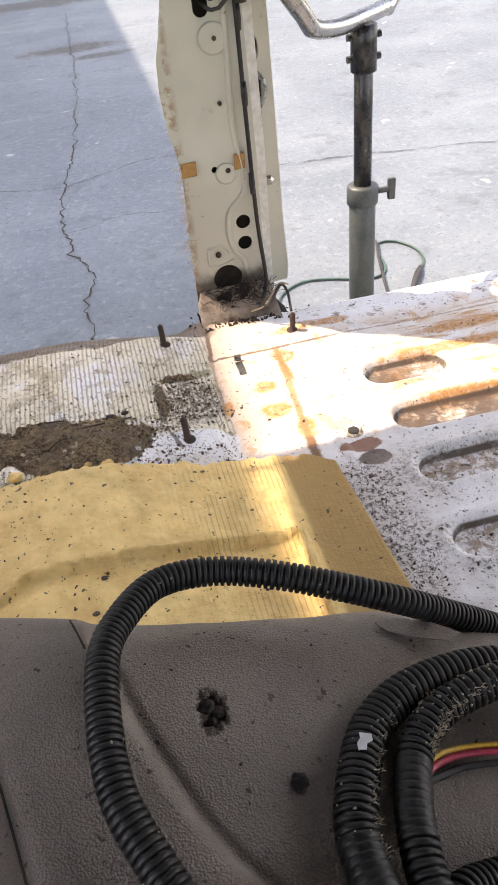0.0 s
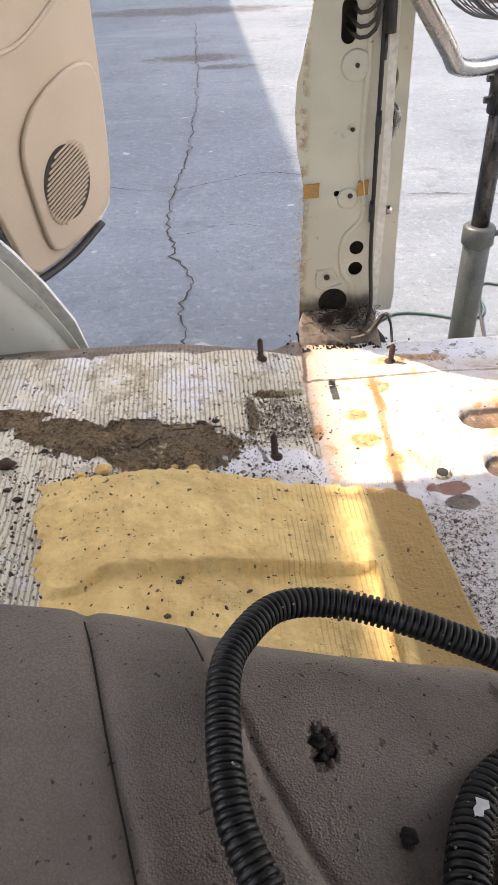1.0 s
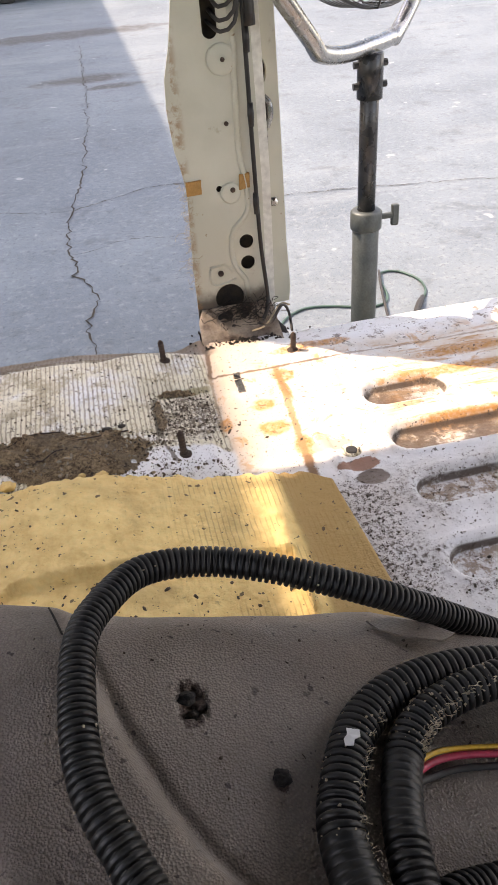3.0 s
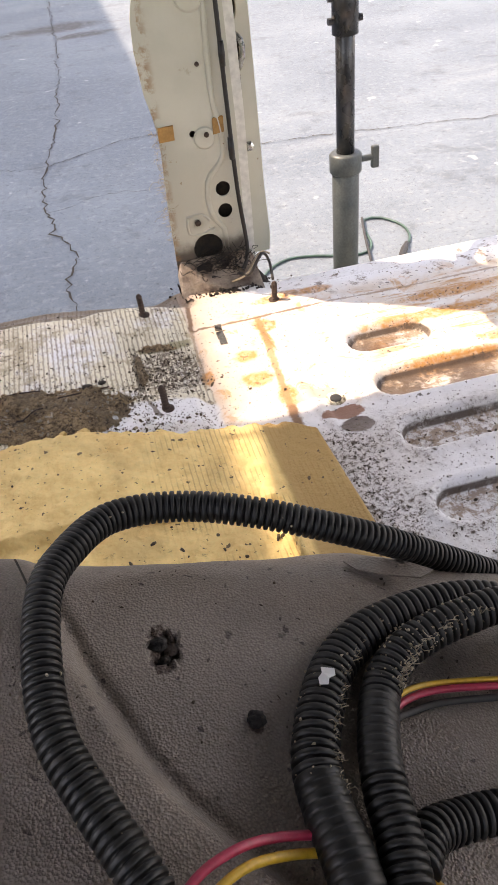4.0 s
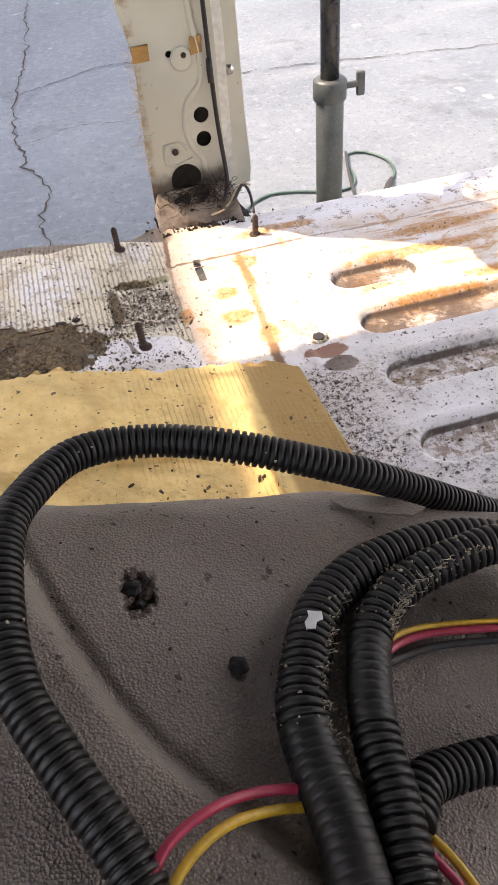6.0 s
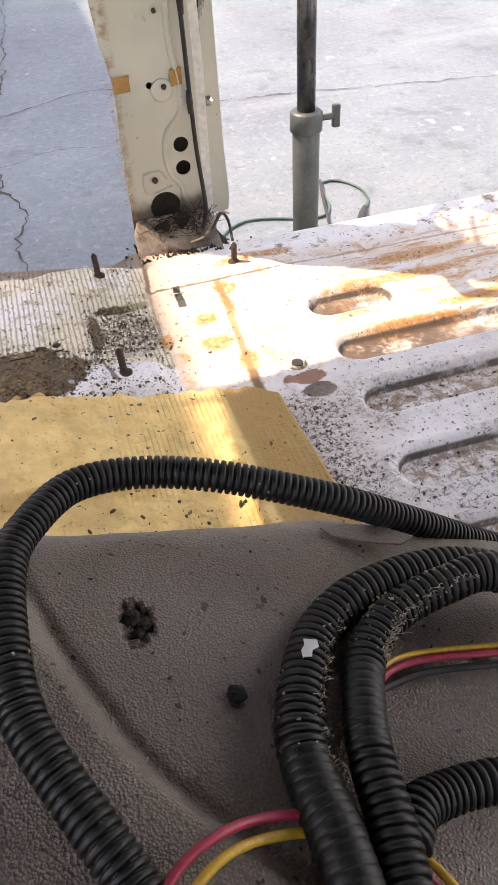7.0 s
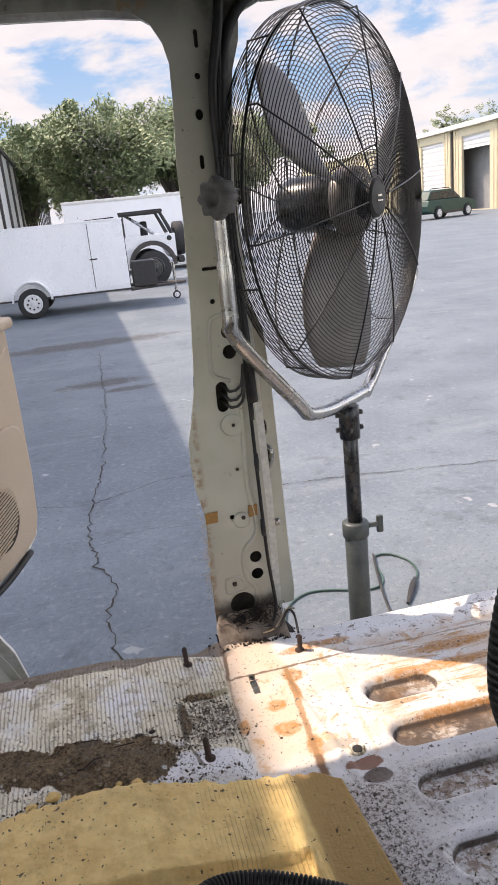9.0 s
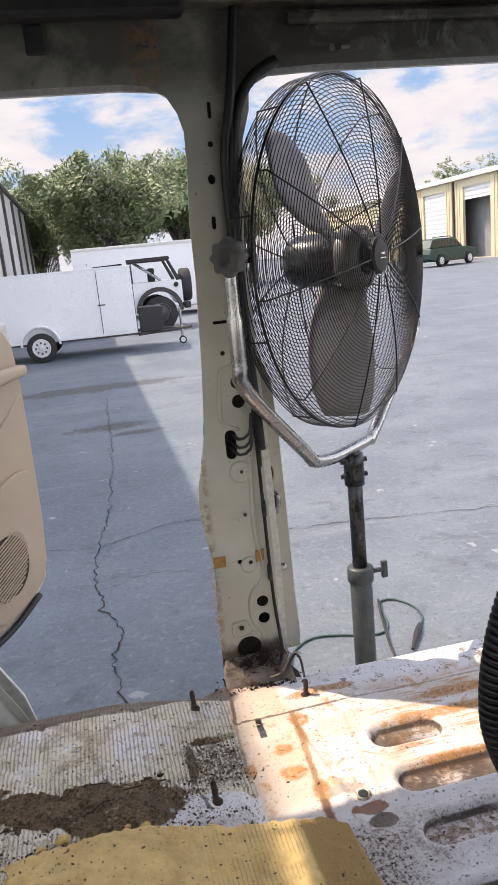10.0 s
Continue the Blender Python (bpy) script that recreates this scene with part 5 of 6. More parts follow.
for k in range(3):
    b = bmesh.new()
    base = radians(131 + 120 * k)
    rows2 = []
    for i in range(15):
        q = i / 14
        r = 0.07 + 0.325 * q
        wdt = 0.40 + 0.30 * math.sin(math.pi * min(1.0, q * 0.9 + 0.1))
        if q > 0.9:
            wdt *= 1 - 2.6 * (q - 0.9)
        rr = []
        for j in range(9):
            w = j / 8 - 0.5
            a = base + w * wdt * (1.5 - 0.45 * q) + 0.22 * q
            rr.append((r * math.cos(a), r * math.sin(a), -0.01 + w * 0.09 * (1 - 0.35 * q)))
        rows2.append(rr)
    va = [[b.verts.new(fan_m @ Vector((x, y, z + 0.0015))) for x, y, z in rr] for rr in rows2]
    vb = [[b.verts.new(fan_m @ Vector((x, y, z - 0.0015))) for x, y, z in rr] for rr in rows2]
    for i in range(14):
        for j in range(8):
            b.faces.new((va[i][j], va[i][j + 1], va[i + 1][j + 1], va[i + 1][j]))
            b.faces.new((vb[i + 1][j], vb[i + 1][j + 1], vb[i][j + 1], vb[i][j]))
    for j in range(8):
        b.faces.new((va[14][j], va[14][j + 1], vb[14][j + 1], vb[14][j]))
        b.faces.new((va[0][j + 1], va[0][j], vb[0][j], vb[0][j + 1]))
    for i in range(14):
        b.faces.new((va[i + 1][0], vb[i + 1][0], vb[i][0], va[i][0]))
        b.faces.new((va[i][8], vb[i][8], vb[i + 1][8], va[i + 1][8]))
    fan_part("blade", b, M_BLADE)
b = bmesh.new()
lathe(b, [(0.02, -0.17), (0.058, -0.16), (0.066, -0.14), (0.066, -0.05), (0.06, -0.03), (0.05, 0.0), (0.045, 0.05), (0.02, 0.055)], fan_m, 28)
fan_part("motor", b, M_POLEDARK)
b = bmesh.new()
lathe(b, [(0.075, -0.005), (0.078, 0.0), (0.075, 0.042), (0.04, 0.05)], fan_m, 28)
fan_part("blade_hub", b, M_BLADE)
# yoke
yoke_r = FAN_R + 0.035
yk = []
for u, v in ((-yoke_r, 0.045), (-yoke_r, -0.10), (-yoke_r, -0.20), (-yoke_r + 0.015, -0.25), (-0.235, -0.443), (-0.205, -0.470), (-0.12, -0.486), (-0.03, -0.489), (0.08, -0.488), (0.13, -0.470), (yoke_r - 0.015, -0.25), (yoke_r, -0.20), (yoke_r, -0.10), (yoke_r, 0.02)):
    yk.append(fan_m @ Vector((u, v, -0.02 - 0.012 * sstep(v, -0.47, -0.25))))
b = bmesh.new()
pts = spline(yk, 0.02)
tube(b, pts, [0.0165 if (fan_m.inverted() @ p).y < -0.09 else 0.0135 for p in pts], 14)
fan_part("yoke", b, M_CHROME, "dull steel yoke tube")
for sgn in (-1,):
    b = bmesh.new()
    km = fan_m @ Matrix.Translation((sgn * (yoke_r + 0.015), 0.028, -0.01)) @ Matrix.Rotation(radians(90 * sgn), 4, "Y")
    sides = 32
    prof = [(0.012, -0.01), (0.034, 0.0), (0.036, 0.006), (0.036, 0.026), (0.032, 0.032), (0.016, 0.032), (0.014, 0.022), (0.003, 0.021)]
    rings = []
    for r, h in prof:
        rings.append([b.verts.new(km @ Vector(((r + (0.004 * math.cos(8 * 2 * math.pi * k / sides) if r > 0.03 else 0)) * math.cos(2 * math.pi * k / sides), (r + (0.004 * math.cos(8 * 2 * math.pi * k / sides) if r > 0.03 else 0)) * math.sin(2 * math.pi * k / sides), h))) for k in range(sides)])
    for ra, rb in zip(rings, rings[1:]):
        for k in range(sides):
            b.faces.new((ra[k], ra[(k + 1) % sides], rb[(k + 1) % sides], rb[k]))
    b.faces.new(rings[-1])
    b.faces.new(list(reversed(rings[0])))
    fan_part("tilt_knob", b, M_CAST, "ribbed grey tilt knob")
    b = bmesh.new()
    box(b, (sgn * (yoke_r - 0.012), 0.028, -0.01), (0.05, 0.03, 0.012), 0.002, fan_m)
    fan_part("pivot_bracket", b, M_CHROME, "", False)
PX_, PY_ = FAN_C.x - 0.024, FAN_C.y - 0.004
for nm, z0, z1, r, mm in (("socket", 0.375, 0.462, 0.027, M_POLEDARK), ("upper_pole", 0.10, 0.40, 0.020, M_POLEDARK), ("lower_pole", GROUND_Z + 0.04, 0.125, 0.0305, M_POLE)):
    b = bmesh.new()
    lathe(b, [(r, z0), (r, z1 - 0.003), (r - 0.003, z1)], Matrix.Translation((PX_, PY_, 0)), 28)
    fan_part(nm, b, mm)
b = bmesh.new()
lathe(b, [(0.033, 0.095), (0.036, 0.098), (0.036, 0.135), (0.030, 0.140), (0.021, 0.140)], Matrix.Translation((PX_, PY_, 0)), 28)
fan_part("clamp_collar", b, M_POLE)
b = bmesh.new()
tube(b, [(PX_ + 0.03, PY_, 0.118), (PX_ + 0.062, PY_, 0.118)], 0.007, 12)
box(b, (PX_ + 0.07, PY_, 0.118), (0.018, 0.014, 0.05), 0.004)
fan_part("clamp_handle", b, M_POLE, "", False)
for z in (0.40, 0.44):
    b = bmesh.new()
    tube(b, [(PX_ - 0.036, PY_, z), (PX_ + 0.036, PY_, z)], 0.007, 8)
    fan_part("socket_bolt", b, M_POLEDARK, "", False)
b = bmesh.new()
lathe(b, [(0.30, GROUND_Z + 0.002), (0.30, GROUND_Z + 0.015), (0.26, GROUND_Z + 0.03), (0.05, GROUND_Z + 0.05), (0.04, GROUND_Z + 0.09)], Matrix.Translation((PX_, PY_, 0)), 40)
fan_part("base", b, M_POLE)

# power cord on the asphalt
cord = thing("extension_cord", (1.0, 2.3, GROUND_Z), "thin green extension cord lying on the asphalt", "cord")
b = bmesh.new()
gz = GROUND_Z + 0.006
tube(b, spline([(0.45, 1.80, gz), (0.50, 2.10, gz), (0.537, 2.25, gz), (0.583, 2.33, gz), (0.667, 2.38, gz), (0.767, 2.362, gz), (0.868, 2.315, gz), (0.95, 2.319, gz), (0.985, 2.39, gz), (0.995, 2.47, gz), (1.028, 2.565, gz), (1.093, 2.555, gz), (1.14, 2.46, gz), (1.125, 2.36, gz), (1.084, 2.30, gz)], 0.03), 0.0048, 8)
ob = smooth(part("cable", b, M_CORD, cord))
ob.matrix_parent_inverse = cord.matrix_world.inverted()
b = bmesh.new()
tube(b, spline([(1.021, 2.57, gz + 0.008), (0.976, 2.424, gz + 0.008), (0.924, 2.226, gz + 0.004), (0.905, 2.12, gz), (0.88, 1.95, gz)], 0.03), 0.005, 8)
ob = smooth(part("cable", b, M_BLACK, cord, "black appliance lead"))
ob.matrix_parent_inverse = cord.matrix_world.inverted()
b = bmesh.new()
tube(b, [(1.09, 2.31, gz + 0.006), (1.06, 2.265, gz + 0.007), (1.04, 2.235, gz + 0.007), (0.985, 2.15, gz + 0.004)], [0.008, 0.013, 0.012, 0.006], 10)
ob = part("plug", b, M_BLACK, cord, "black moulded plug")
ob.matrix_parent_inverse = cord.matrix_world.inverted()

# ---- open front door ----
DOOR_O = Vector((-0.80, 1.42, 0))
dd = Vector((0.5, 0.866, 0)).normalized()
dn = Vector((0.866, -0.5, 0)).normalized()
door_th = thing("front_door", (DOOR_O.x, DOOR_O.y, -0.05), "open van front door with tan plastic trim and speaker grille", "door")
dinv = door_th.matrix_world.inverted()


def dpt(u, v, w):
    """A point on the door: u along it from the hinge, v up, w out towards the cabin."""
    p = DOOR_O + dd * u + dn * w
    return (p.x, p.y, v)


def door_part(name, b, material, label="", parent=None, sm=False):
    ob = part(name, b, material, parent or door_th, label)
    ob.matrix_parent_inverse = dinv
    if sm:
        smooth(ob)
    return ob


def rounded(b, offset, seg=3):
    es = [e for e in b.edges if len(e.link_faces) == 2 and e.calc_face_angle(0) > 0.9]
    bmesh.ops.bevel(b, geom=es, offset=offset, segments=seg, affect="EDGES", profile=0.5)


shell = [(0.05, 0.87), (0.12, 0.68), (0.30, 0.50), (0.45, 0.30), (0.54, 0.05), (0.575, -0.07), (0.63, -0.10), (0.80, -0.095), (0.97, -0.06), (1.035, -0.02), (1.06, 0.08), (1.075, 0.35), (1.075, 0.70), (1.055, 0.86)]
b = bmesh.new()
plate(b, shell, [], lambda u, v, w: dpt(u, v, -0.10 + w), 0.095)
rounded(b, 0.012)
door_part("door_shell", b, M_SHELL, "white painted steel shell")
trim = [(0.10, 0.84), (0.16, 0.66), (0.33, 0.50), (0.475, 0.30), (0.555, 0.08), (0.595, -0.045), (0.64, -0.075), (0.72, -0.072), (0.90, -0.04), (0.99, -0.005), (1.02, 0.06), (1.035, 0.20), (1.04, 0.42), (1.04, 0.66), (1.025, 0.79), (0.99, 0.835), (0.93, 0.85)]
b = bmesh.new()
plate(b, trim, [], lambda u, v, w: dpt(u, v, 0.0 + w), 0.022)
rounded(b, 0.010)
door_part("door_trim", b, M_TAN, "tan moulded plastic panel", sm=False)
# raised speaker pod
pod = spline([(0.735, -0.042, 0), (0.80, -0.035, 0), (0.92, 0.0, 0), (0.985, 0.04, 0), (1.005, 0.14, 0), (1.012, 0.28, 0), (1.0, 0.36, 0), (0.96, 0.392, 0), (0.88, 0.39, 0), (0.76, 0.35, 0), (0.69, 0.30, 0), (0.655, 0.24, 0), (0.66, 0.14, 0), (0.68, 0.03, 0), (0.70, -0.025, 0), (0.735, -0.042, 0)], 0.03)[:-1]
b = bmesh.new()
plate(b, [(p.x, p.y) for p in pod], [], lambda u, v, w: dpt(u, v, 0.021 + w), 0.016)
rounded(b, 0.008)
door_part("speaker_pod", b, M_TAN)
# rib line above it and the arm rest
b = bmesh.new()
tube(b, spline([dpt(0.50, 0.46, 0.022), dpt(0.62, 0.46, 0.024), dpt(0.74, 0.475, 0.024), dpt(0.88, 0.54, 0.023), dpt(1.02, 0.63, 0.018)], 0.03), 0.006, 8)
door_part("trim_bead", b, M_TAN, sm=True)
b = bmesh.new()
plate(b, [(0.45, 0.66), (0.80, 0.67), (1.03, 0.69), (1.03, 0.725), (0.80, 0.72), (0.45, 0.72)], [], lambda u, v, w: dpt(u, v, 0.02 + w), 0.045)
rounded(b, 0.014)
door_part("arm_rest", b, M_TAN)
# slatted speaker grille
gc = (0.80, 0.125)
b = bmesh.new()
lathe(b, [(0.098, 0.0), (0.098, 0.003)], Matrix.Translation(dpt(gc[0], gc[1], 0.036)) @ Matrix(((dd.x, 0, dn.x, 0), (dd.y, 0, dn.y, 0), (0, 1, 0, 0), (0, 0, 0, 1))), 32)
grille = door_part("speaker_grille", b, M_DARK, "oval slatted speaker grille")
for k in range(17):
    v = -0.088 + 0.176 * k / 16
    half = math.sqrt(max(0.0, 0.096 ** 2 - v * v))
    if half < 0.01:
        continue
    b = bmesh.new()
    rise = 0.30
    pa = [dpt(gc[0] + s * half, gc[1] + v + s * half * rise, 0.0405) for s in (-1, 0, 1)]
    tube(b, pa, 0.0032, 6)
    part("grille_slat", b, M_TAN, grille)
# black seal under the trim
b = bmesh.new()
tube(b, spline([dpt(0.25, 0.56, 0.012), dpt(0.45, 0.285, 0.014), dpt(0.535, 0.06, 0.014), dpt(0.575, -0.06, 0.014), dpt(0.63, -0.093, 0.012), dpt(0.80, -0.088, 0.010), dpt(0.96, -0.05, 0.008)], 0.03), 0.011, 8)
door_part("weather_seal", b, M_BLACK, sm=True)

# ---- wheels for vehicles ----
def wheel(parent, at, axis, r, w, rim_mat, spokes=5):
    """A wheel at a place, its axle along axis, as a part with tyre and rim beneath it."""
    ax = Vector(axis).normalized()
    q = ax.to_track_quat("Z", "Y").to_matrix().to_4x4()
    m = Matrix.Translation(at) @ q
    inv = parent.matrix_world.inverted()
    b = bmesh.new()
    lathe(b, [(r * 0.62, -w * 0.45), (r * 0.93, -w * 0.5), (r, -w * 0.36), (r, w * 0.36), (r * 0.93, w * 0.5), (r * 0.62, w * 0.45)], m, 32)
    ty = smooth(part("wheel", b, M_TYRE, parent))
    ty.matrix_parent_inverse = inv
    b = bmesh.new()
    lathe(b, [(r * 0.63, w * 0.40), (r * 0.63, w * 0.50), (r * 0.56, w * 0.54), (r * 0.52, w * 0.47), (r * 0.2, w * 0.50), (r * 0.12, w * 0.60)], m, 32)
    ri = part("rim", b, rim_mat, ty)
    for k in range(spokes):
        b = bmesh.new()
        a = 2 * math.pi * k / spokes
        tube(b, [m @ Vector((0.37 * r * math.cos(a), 0.37 * r * math.sin(a), w * 0.40)), m @ Vector((0.37 * r * math.cos(a), 0.37 * r * math.sin(a), w * 0.505))], r * 0.07, 8)
        part("rim_hole", b, M_DARK, ty)


# ---- white cargo trailer ----
tr = thing("cargo_trailer", (-0.7, 14.4, GROUND_Z), "small white enclosed cargo trailer with black tongue box", "trailer")
tr_m = Matrix.Translation((0.95, 13.75, 0)) @ Matrix.Rotation(radians(-3), 4, "Z")
tinv = tr.matrix_world.inverted()


def tpart(name, b, material, label="", parent=None):
    bmesh.ops.transform(b, matrix=tr_m, verts=b.verts)
    ob = part(name, b, material, parent or tr, label)
    if parent is None:
        ob.matrix_parent_inverse = tinv
    return ob


b = bmesh.new()
box(b, (-1.72, 0.75, 0.46), (3.4, 1.5, 1.24), 0.02)
tpart("body", b, M_WHITE)
b = bmesh.new()
box(b, (-0.33, -0.004, 0.47), (0.62, 0.014, 1.12), 0.004)
tdoor = tpart("door", b, M_WHITE, "white side door")
b = bmesh.new()
box(b, (-0.61, -0.016, 0.42), (0.14, 0.014, 0.022), 0.004)
tpart("latch", b, M_BLACK, "black bar latch", tdoor)
for x in (-0.645, -0.012):
    b = bmesh.new()
    box(b, (x, -0.002, 0.47), (0.012, 0.012, 1.14))
    tpart("door_seam", b, M_SHADOWGAP)
for z, h in ((-0.165, 0.03), (1.075, 0.025)):
    b = bmesh.new()
    box(b, (-1.72, -0.004, z), (3.42, 0.02, h), 0.004)
    tpart("edge_trim", b, M_SHADOWGAP if z < 0 else M_WHITE)
b = bmesh.new()
fp = [(-1.78 - 0.36 * math.cos(math.pi * k / 14), -0.19 + 0.36 * math.sin(math.pi * k / 14)) for k in range(15)]
fpi = [(-1.78 - 0.33 * math.cos(math.pi * k / 14), -0.19 + 0.33 * math.sin(math.pi * k / 14)) for k in range(15)]
plate(b, fp + fpi[::-1], [], lambda u, v, w: (u, -0.12 + w, v), 0.125)
tpart("fender", b, M_WHITE)
wheel(tr, tr_m @ Vector((-1.78, -0.03, GROUND_Z + 0.265)), tr_m.to_3x3() @ Vector((0, -1, 0)), 0.265, 0.15, M_RIM, 8)
wheel(tr, tr_m @ Vector((-1.78, 1.5, GROUND_Z + 0.265)), tr_m.to_3x3() @ Vector((0, 1, 0)), 0.265, 0.15, M_RIM, 8)
b = bmesh.new()
box(b, (0.27, 0.55, 0.06), (0.44, 0.62, 0.46), 0.015)
tpart("tongue_box", b, M_BLACK, "black tool box on the tongue")
b = bmesh.new()
tube(b, [(0.0, 0.2, -0.20), (1.05, 0.72, -0.20)], 0.03, 6)
tube(b, [(0.0, 1.3, -0.20), (1.05, 0.78, -0.20)], 0.03, 6)
tpart("tongue", b, M_SHADOWGAP)
b = bmesh.new()
tube(b, [(0.85, 0.62, -0.40), (0.85, 0.62, 0.18)], 0.025, 10)
tube(b, [(0.85, 0.62, 0.18), (0.78, 0.55, 0.20)], 0.012, 6)
tpart("jack", b, M_CHROME, "steel tongue jack")
wheel(tr, tr_m @ Vector((0.85, 0.60, GROUND_Z + 0.075)), (0, -1, 0), 0.075, 0.04, M_RIM, 3)

# ---- white open-top off-road car ----
jp = thing("off_road_car", (1.6, 18.6, GROUND_Z), "white boxy off-road car with black soft top and roll bars", "car")
jm = Matrix.Translation((0.0, 18.0, GROUND_Z)) @ Matrix.Rotation(radians(-2), 4, "Z")
jinv = jp.matrix_world.inverted()


def jpart(name, b, material, label="", parent=None):
    bmesh.ops.transform(b, matrix=jm, verts=b.verts)
    ob = part(name, b, material, parent or jp, label)
    if parent is None:
        ob.matrix_parent_inverse = jinv
    return ob


b = bmesh.new()
tub = [(-1.75, 0.55), (-1.40, 0.55), (-1.2, 0.92), (-0.55, 0.92), (-0.38, 0.55), (1.35, 0.50), (1.47, 0.80), (1.60, 0.96), (2.05, 0.96), (2.22, 0.78), (2.30, 0.60), (2.42, 0.62), (2.42, 1.16), (0.25, 1.17), (0.02, 1.20), (-1.75, 1.10)]
plate(b, tub, [], lambda u, v, w: (u, w, v), 1.55)
jpart("body", b, M_WHITE)
b = bmesh.new()
hood = [(0.02, 1.18), (0.25, 1.72), (1.15, 1.76), (1.15, 1.70), (1.20, 1.17)]
plate(b, hood, [[(0.20, 1.22), (0.36, 1.64), (1.05, 1.66), (1.08, 1.22)]], lambda u, v, w: (u, 0.02 + w, v), 0.04)
jpart("door_frame", b, M_WHITE)
b = bmesh.new()
plate(b, [(0.20, 1.22), (0.36, 1.64), (1.05, 1.66), (1.08, 1.22)], [], lambda u, v, w: (u, 0.035 + w, v), 0.01)
jpart("window", b, M_GLASS)
b = bmesh.new()
plate(b, [(0.22, 1.72), (2.16, 1.74), (2.20, 1.70), (2.18, 1.66), (0.25, 1.66)], [], lambda u, v, w: (u, 0.04 + w, v), 1.45)
jpart("soft_top", b, M_BLACK, "black fabric roof")
for y in (0.08, 1.44):
    b = bmesh.new()
    tube(b, [(1.22, y, 1.15), (1.24, y, 1.68), (2.12, y, 1.68), (2.36, y, 1.16)], 0.05, 8)
    jpart("roll_bar", b, M_BLACK)
b = bmesh.new()
tube(b, [(1.28, 0.3, 1.68), (1.95, 0.3, 1.18)], 0.035, 8)
jpart("roll_brace", b, M_CHROME)
for x, y in ((0.95, 0.4), (0.95, 1.1), (1.75, 0.75)):
    b = bmesh.new()
    box(b, (x, y, 1.28), (0.16, 0.45, 0.42), 0.04)
    jpart("seat_back", b, M_BLACK)
for x0, r in ((1.83, 0.52), (-0.87, 0.5)):
    b = bmesh.new()
    fo_ = [(x0 - r * 1.10 * math.cos(math.pi * k / 12), 0.46 + r * 1.12 * math.sin(math.pi * k / 12)) for k in range(13)]
    fi_ = [(x0 - r * 0.93 * math.cos(math.pi * k / 12), 0.44 + r * 0.95 * math.sin(math.pi * k / 12)) for k in range(13)]
    plate(b, fo_ + fi_[::-1], [], lambda u, v, w: (u, -0.14 + w, v), 0.16)
    jpart("fender_flare", b, M_SHADOWGAP, "dark grey plastic wheel arch")
for x, y, s in ((1.83, 0.0, -1), (-0.87, 0.0, -1), (1.83, 1.55, 1), (-0.87, 1.55, 1)):
    wheel(jp, jm @ Vector((x, y, 0.41)), jm.to_3x3() @ Vector((0, s, 0)), 0.41, 0.27, M_POLEDARK, 5)
wheel(jp, jm @ Vector((2.58, 0.78, 1.02)), jm.to_3x3() @ Vector((1, 0, 0)), 0.40, 0.26, M_POLEDARK, 5)
b = bmesh.new()
lathe(b, [(0.06, 0), (0.06, 0.015), (0.03, 0.02)], Matrix.Translation((2.28, 0.0, 1.06)) @ Matrix.Rotation(radians(90), 4, "X"), 16)
jpart("fuel_cap", b, M_BLACK)
b = bmesh.new()
box(b, (2.52, 0.78, 0.55), (0.16, 1.5, 0.16), 0.03)
jpart("bumper", b, M_BLACK)

# white box trailer and parked car beyond
bx = thing("box_truck", (1.6, 24.0, GROUND_Z), "white box truck body parked beyond the trailer", "truck")
bxi = bx.matrix_world.inverted()
b = bmesh.new()
box(b, (2.4, 24.2, 0.75), (5.0, 2.0, 2.0), 0.04)
ob = part("cargo_box", b, M_WHITE, bx)
ob.matrix_parent_inverse = bxi
b = bmesh.new()
box(b, (2.4, 23.19, 1.70), (5.02, 0.03, 0.09), 0.01)
ob = part("roof_edge", b, M_SHELL, bx)
ob.matrix_parent_inverse = bxi
for x in (0.6, 4.0):
    wheel(bx, (x, 23.3, GROUND_Z + 0.38), (0, -1, 0), 0.38, 0.24, M_RIM, 6)
rc = thing("red_car", (-0.9, 28.0, GROUND_Z), "small red car parked far off beside the wall", "car")
rci = rc.matrix_world.inverted()
M_CARRED = mat("red_car_paint", (0.45, 0.03, 0.03), 0.3, 0.1, (0.3, 0.02, 0.02), 3, 0.4, 50, 0.02)
b = bmesh.new()
plate(b, [(-0.9, 0.3), (0.9, 0.3), (0.88, 0.95), (0.72, 1.02), (0.58, 1.5), (-0.58, 1.5), (-0.72, 1.02), (-0.88, 0.95)], [], lambda u, v, w: (-1.1 + u, 27.5 + w, GROUND_Z + v), 4.0)
ob = part("body", b, M_CARRED, rc)
ob.matrix_parent_inverse = rci
b = bmesh.new()
plate(b, [(-0.52, 1.05), (0.52, 1.05), (0.46, 1.42), (-0.46, 1.42)], [], lambda u, v, w: (-1.1 + u, 27.47 + w, GROUND_Z + v), 0.02)
ob = part("rear_window", b, M_GLASS, rc)
ob.matrix_parent_inverse = rci
for x in (-1.85, -0.35):
    wheel(rc, (x, 28.2, GROUND_Z + 0.31), (-1 if x < -1 else 1, 0, 0), 0.31, 0.2, M_RIM, 5)

# ---- green estate car ----
sv = thing("green_estate_car", (21.8, 40.6, GROUND_Z), "dark green estate car with roof rails parked on the lot", "car")
sm_ = Matrix.Translation((20.55, 39.9, GROUND_Z)) @ Matrix.Rotation(math.atan2(1.2, 2.45), 4, "Z")
sinv = sv.matrix_world.inverted()


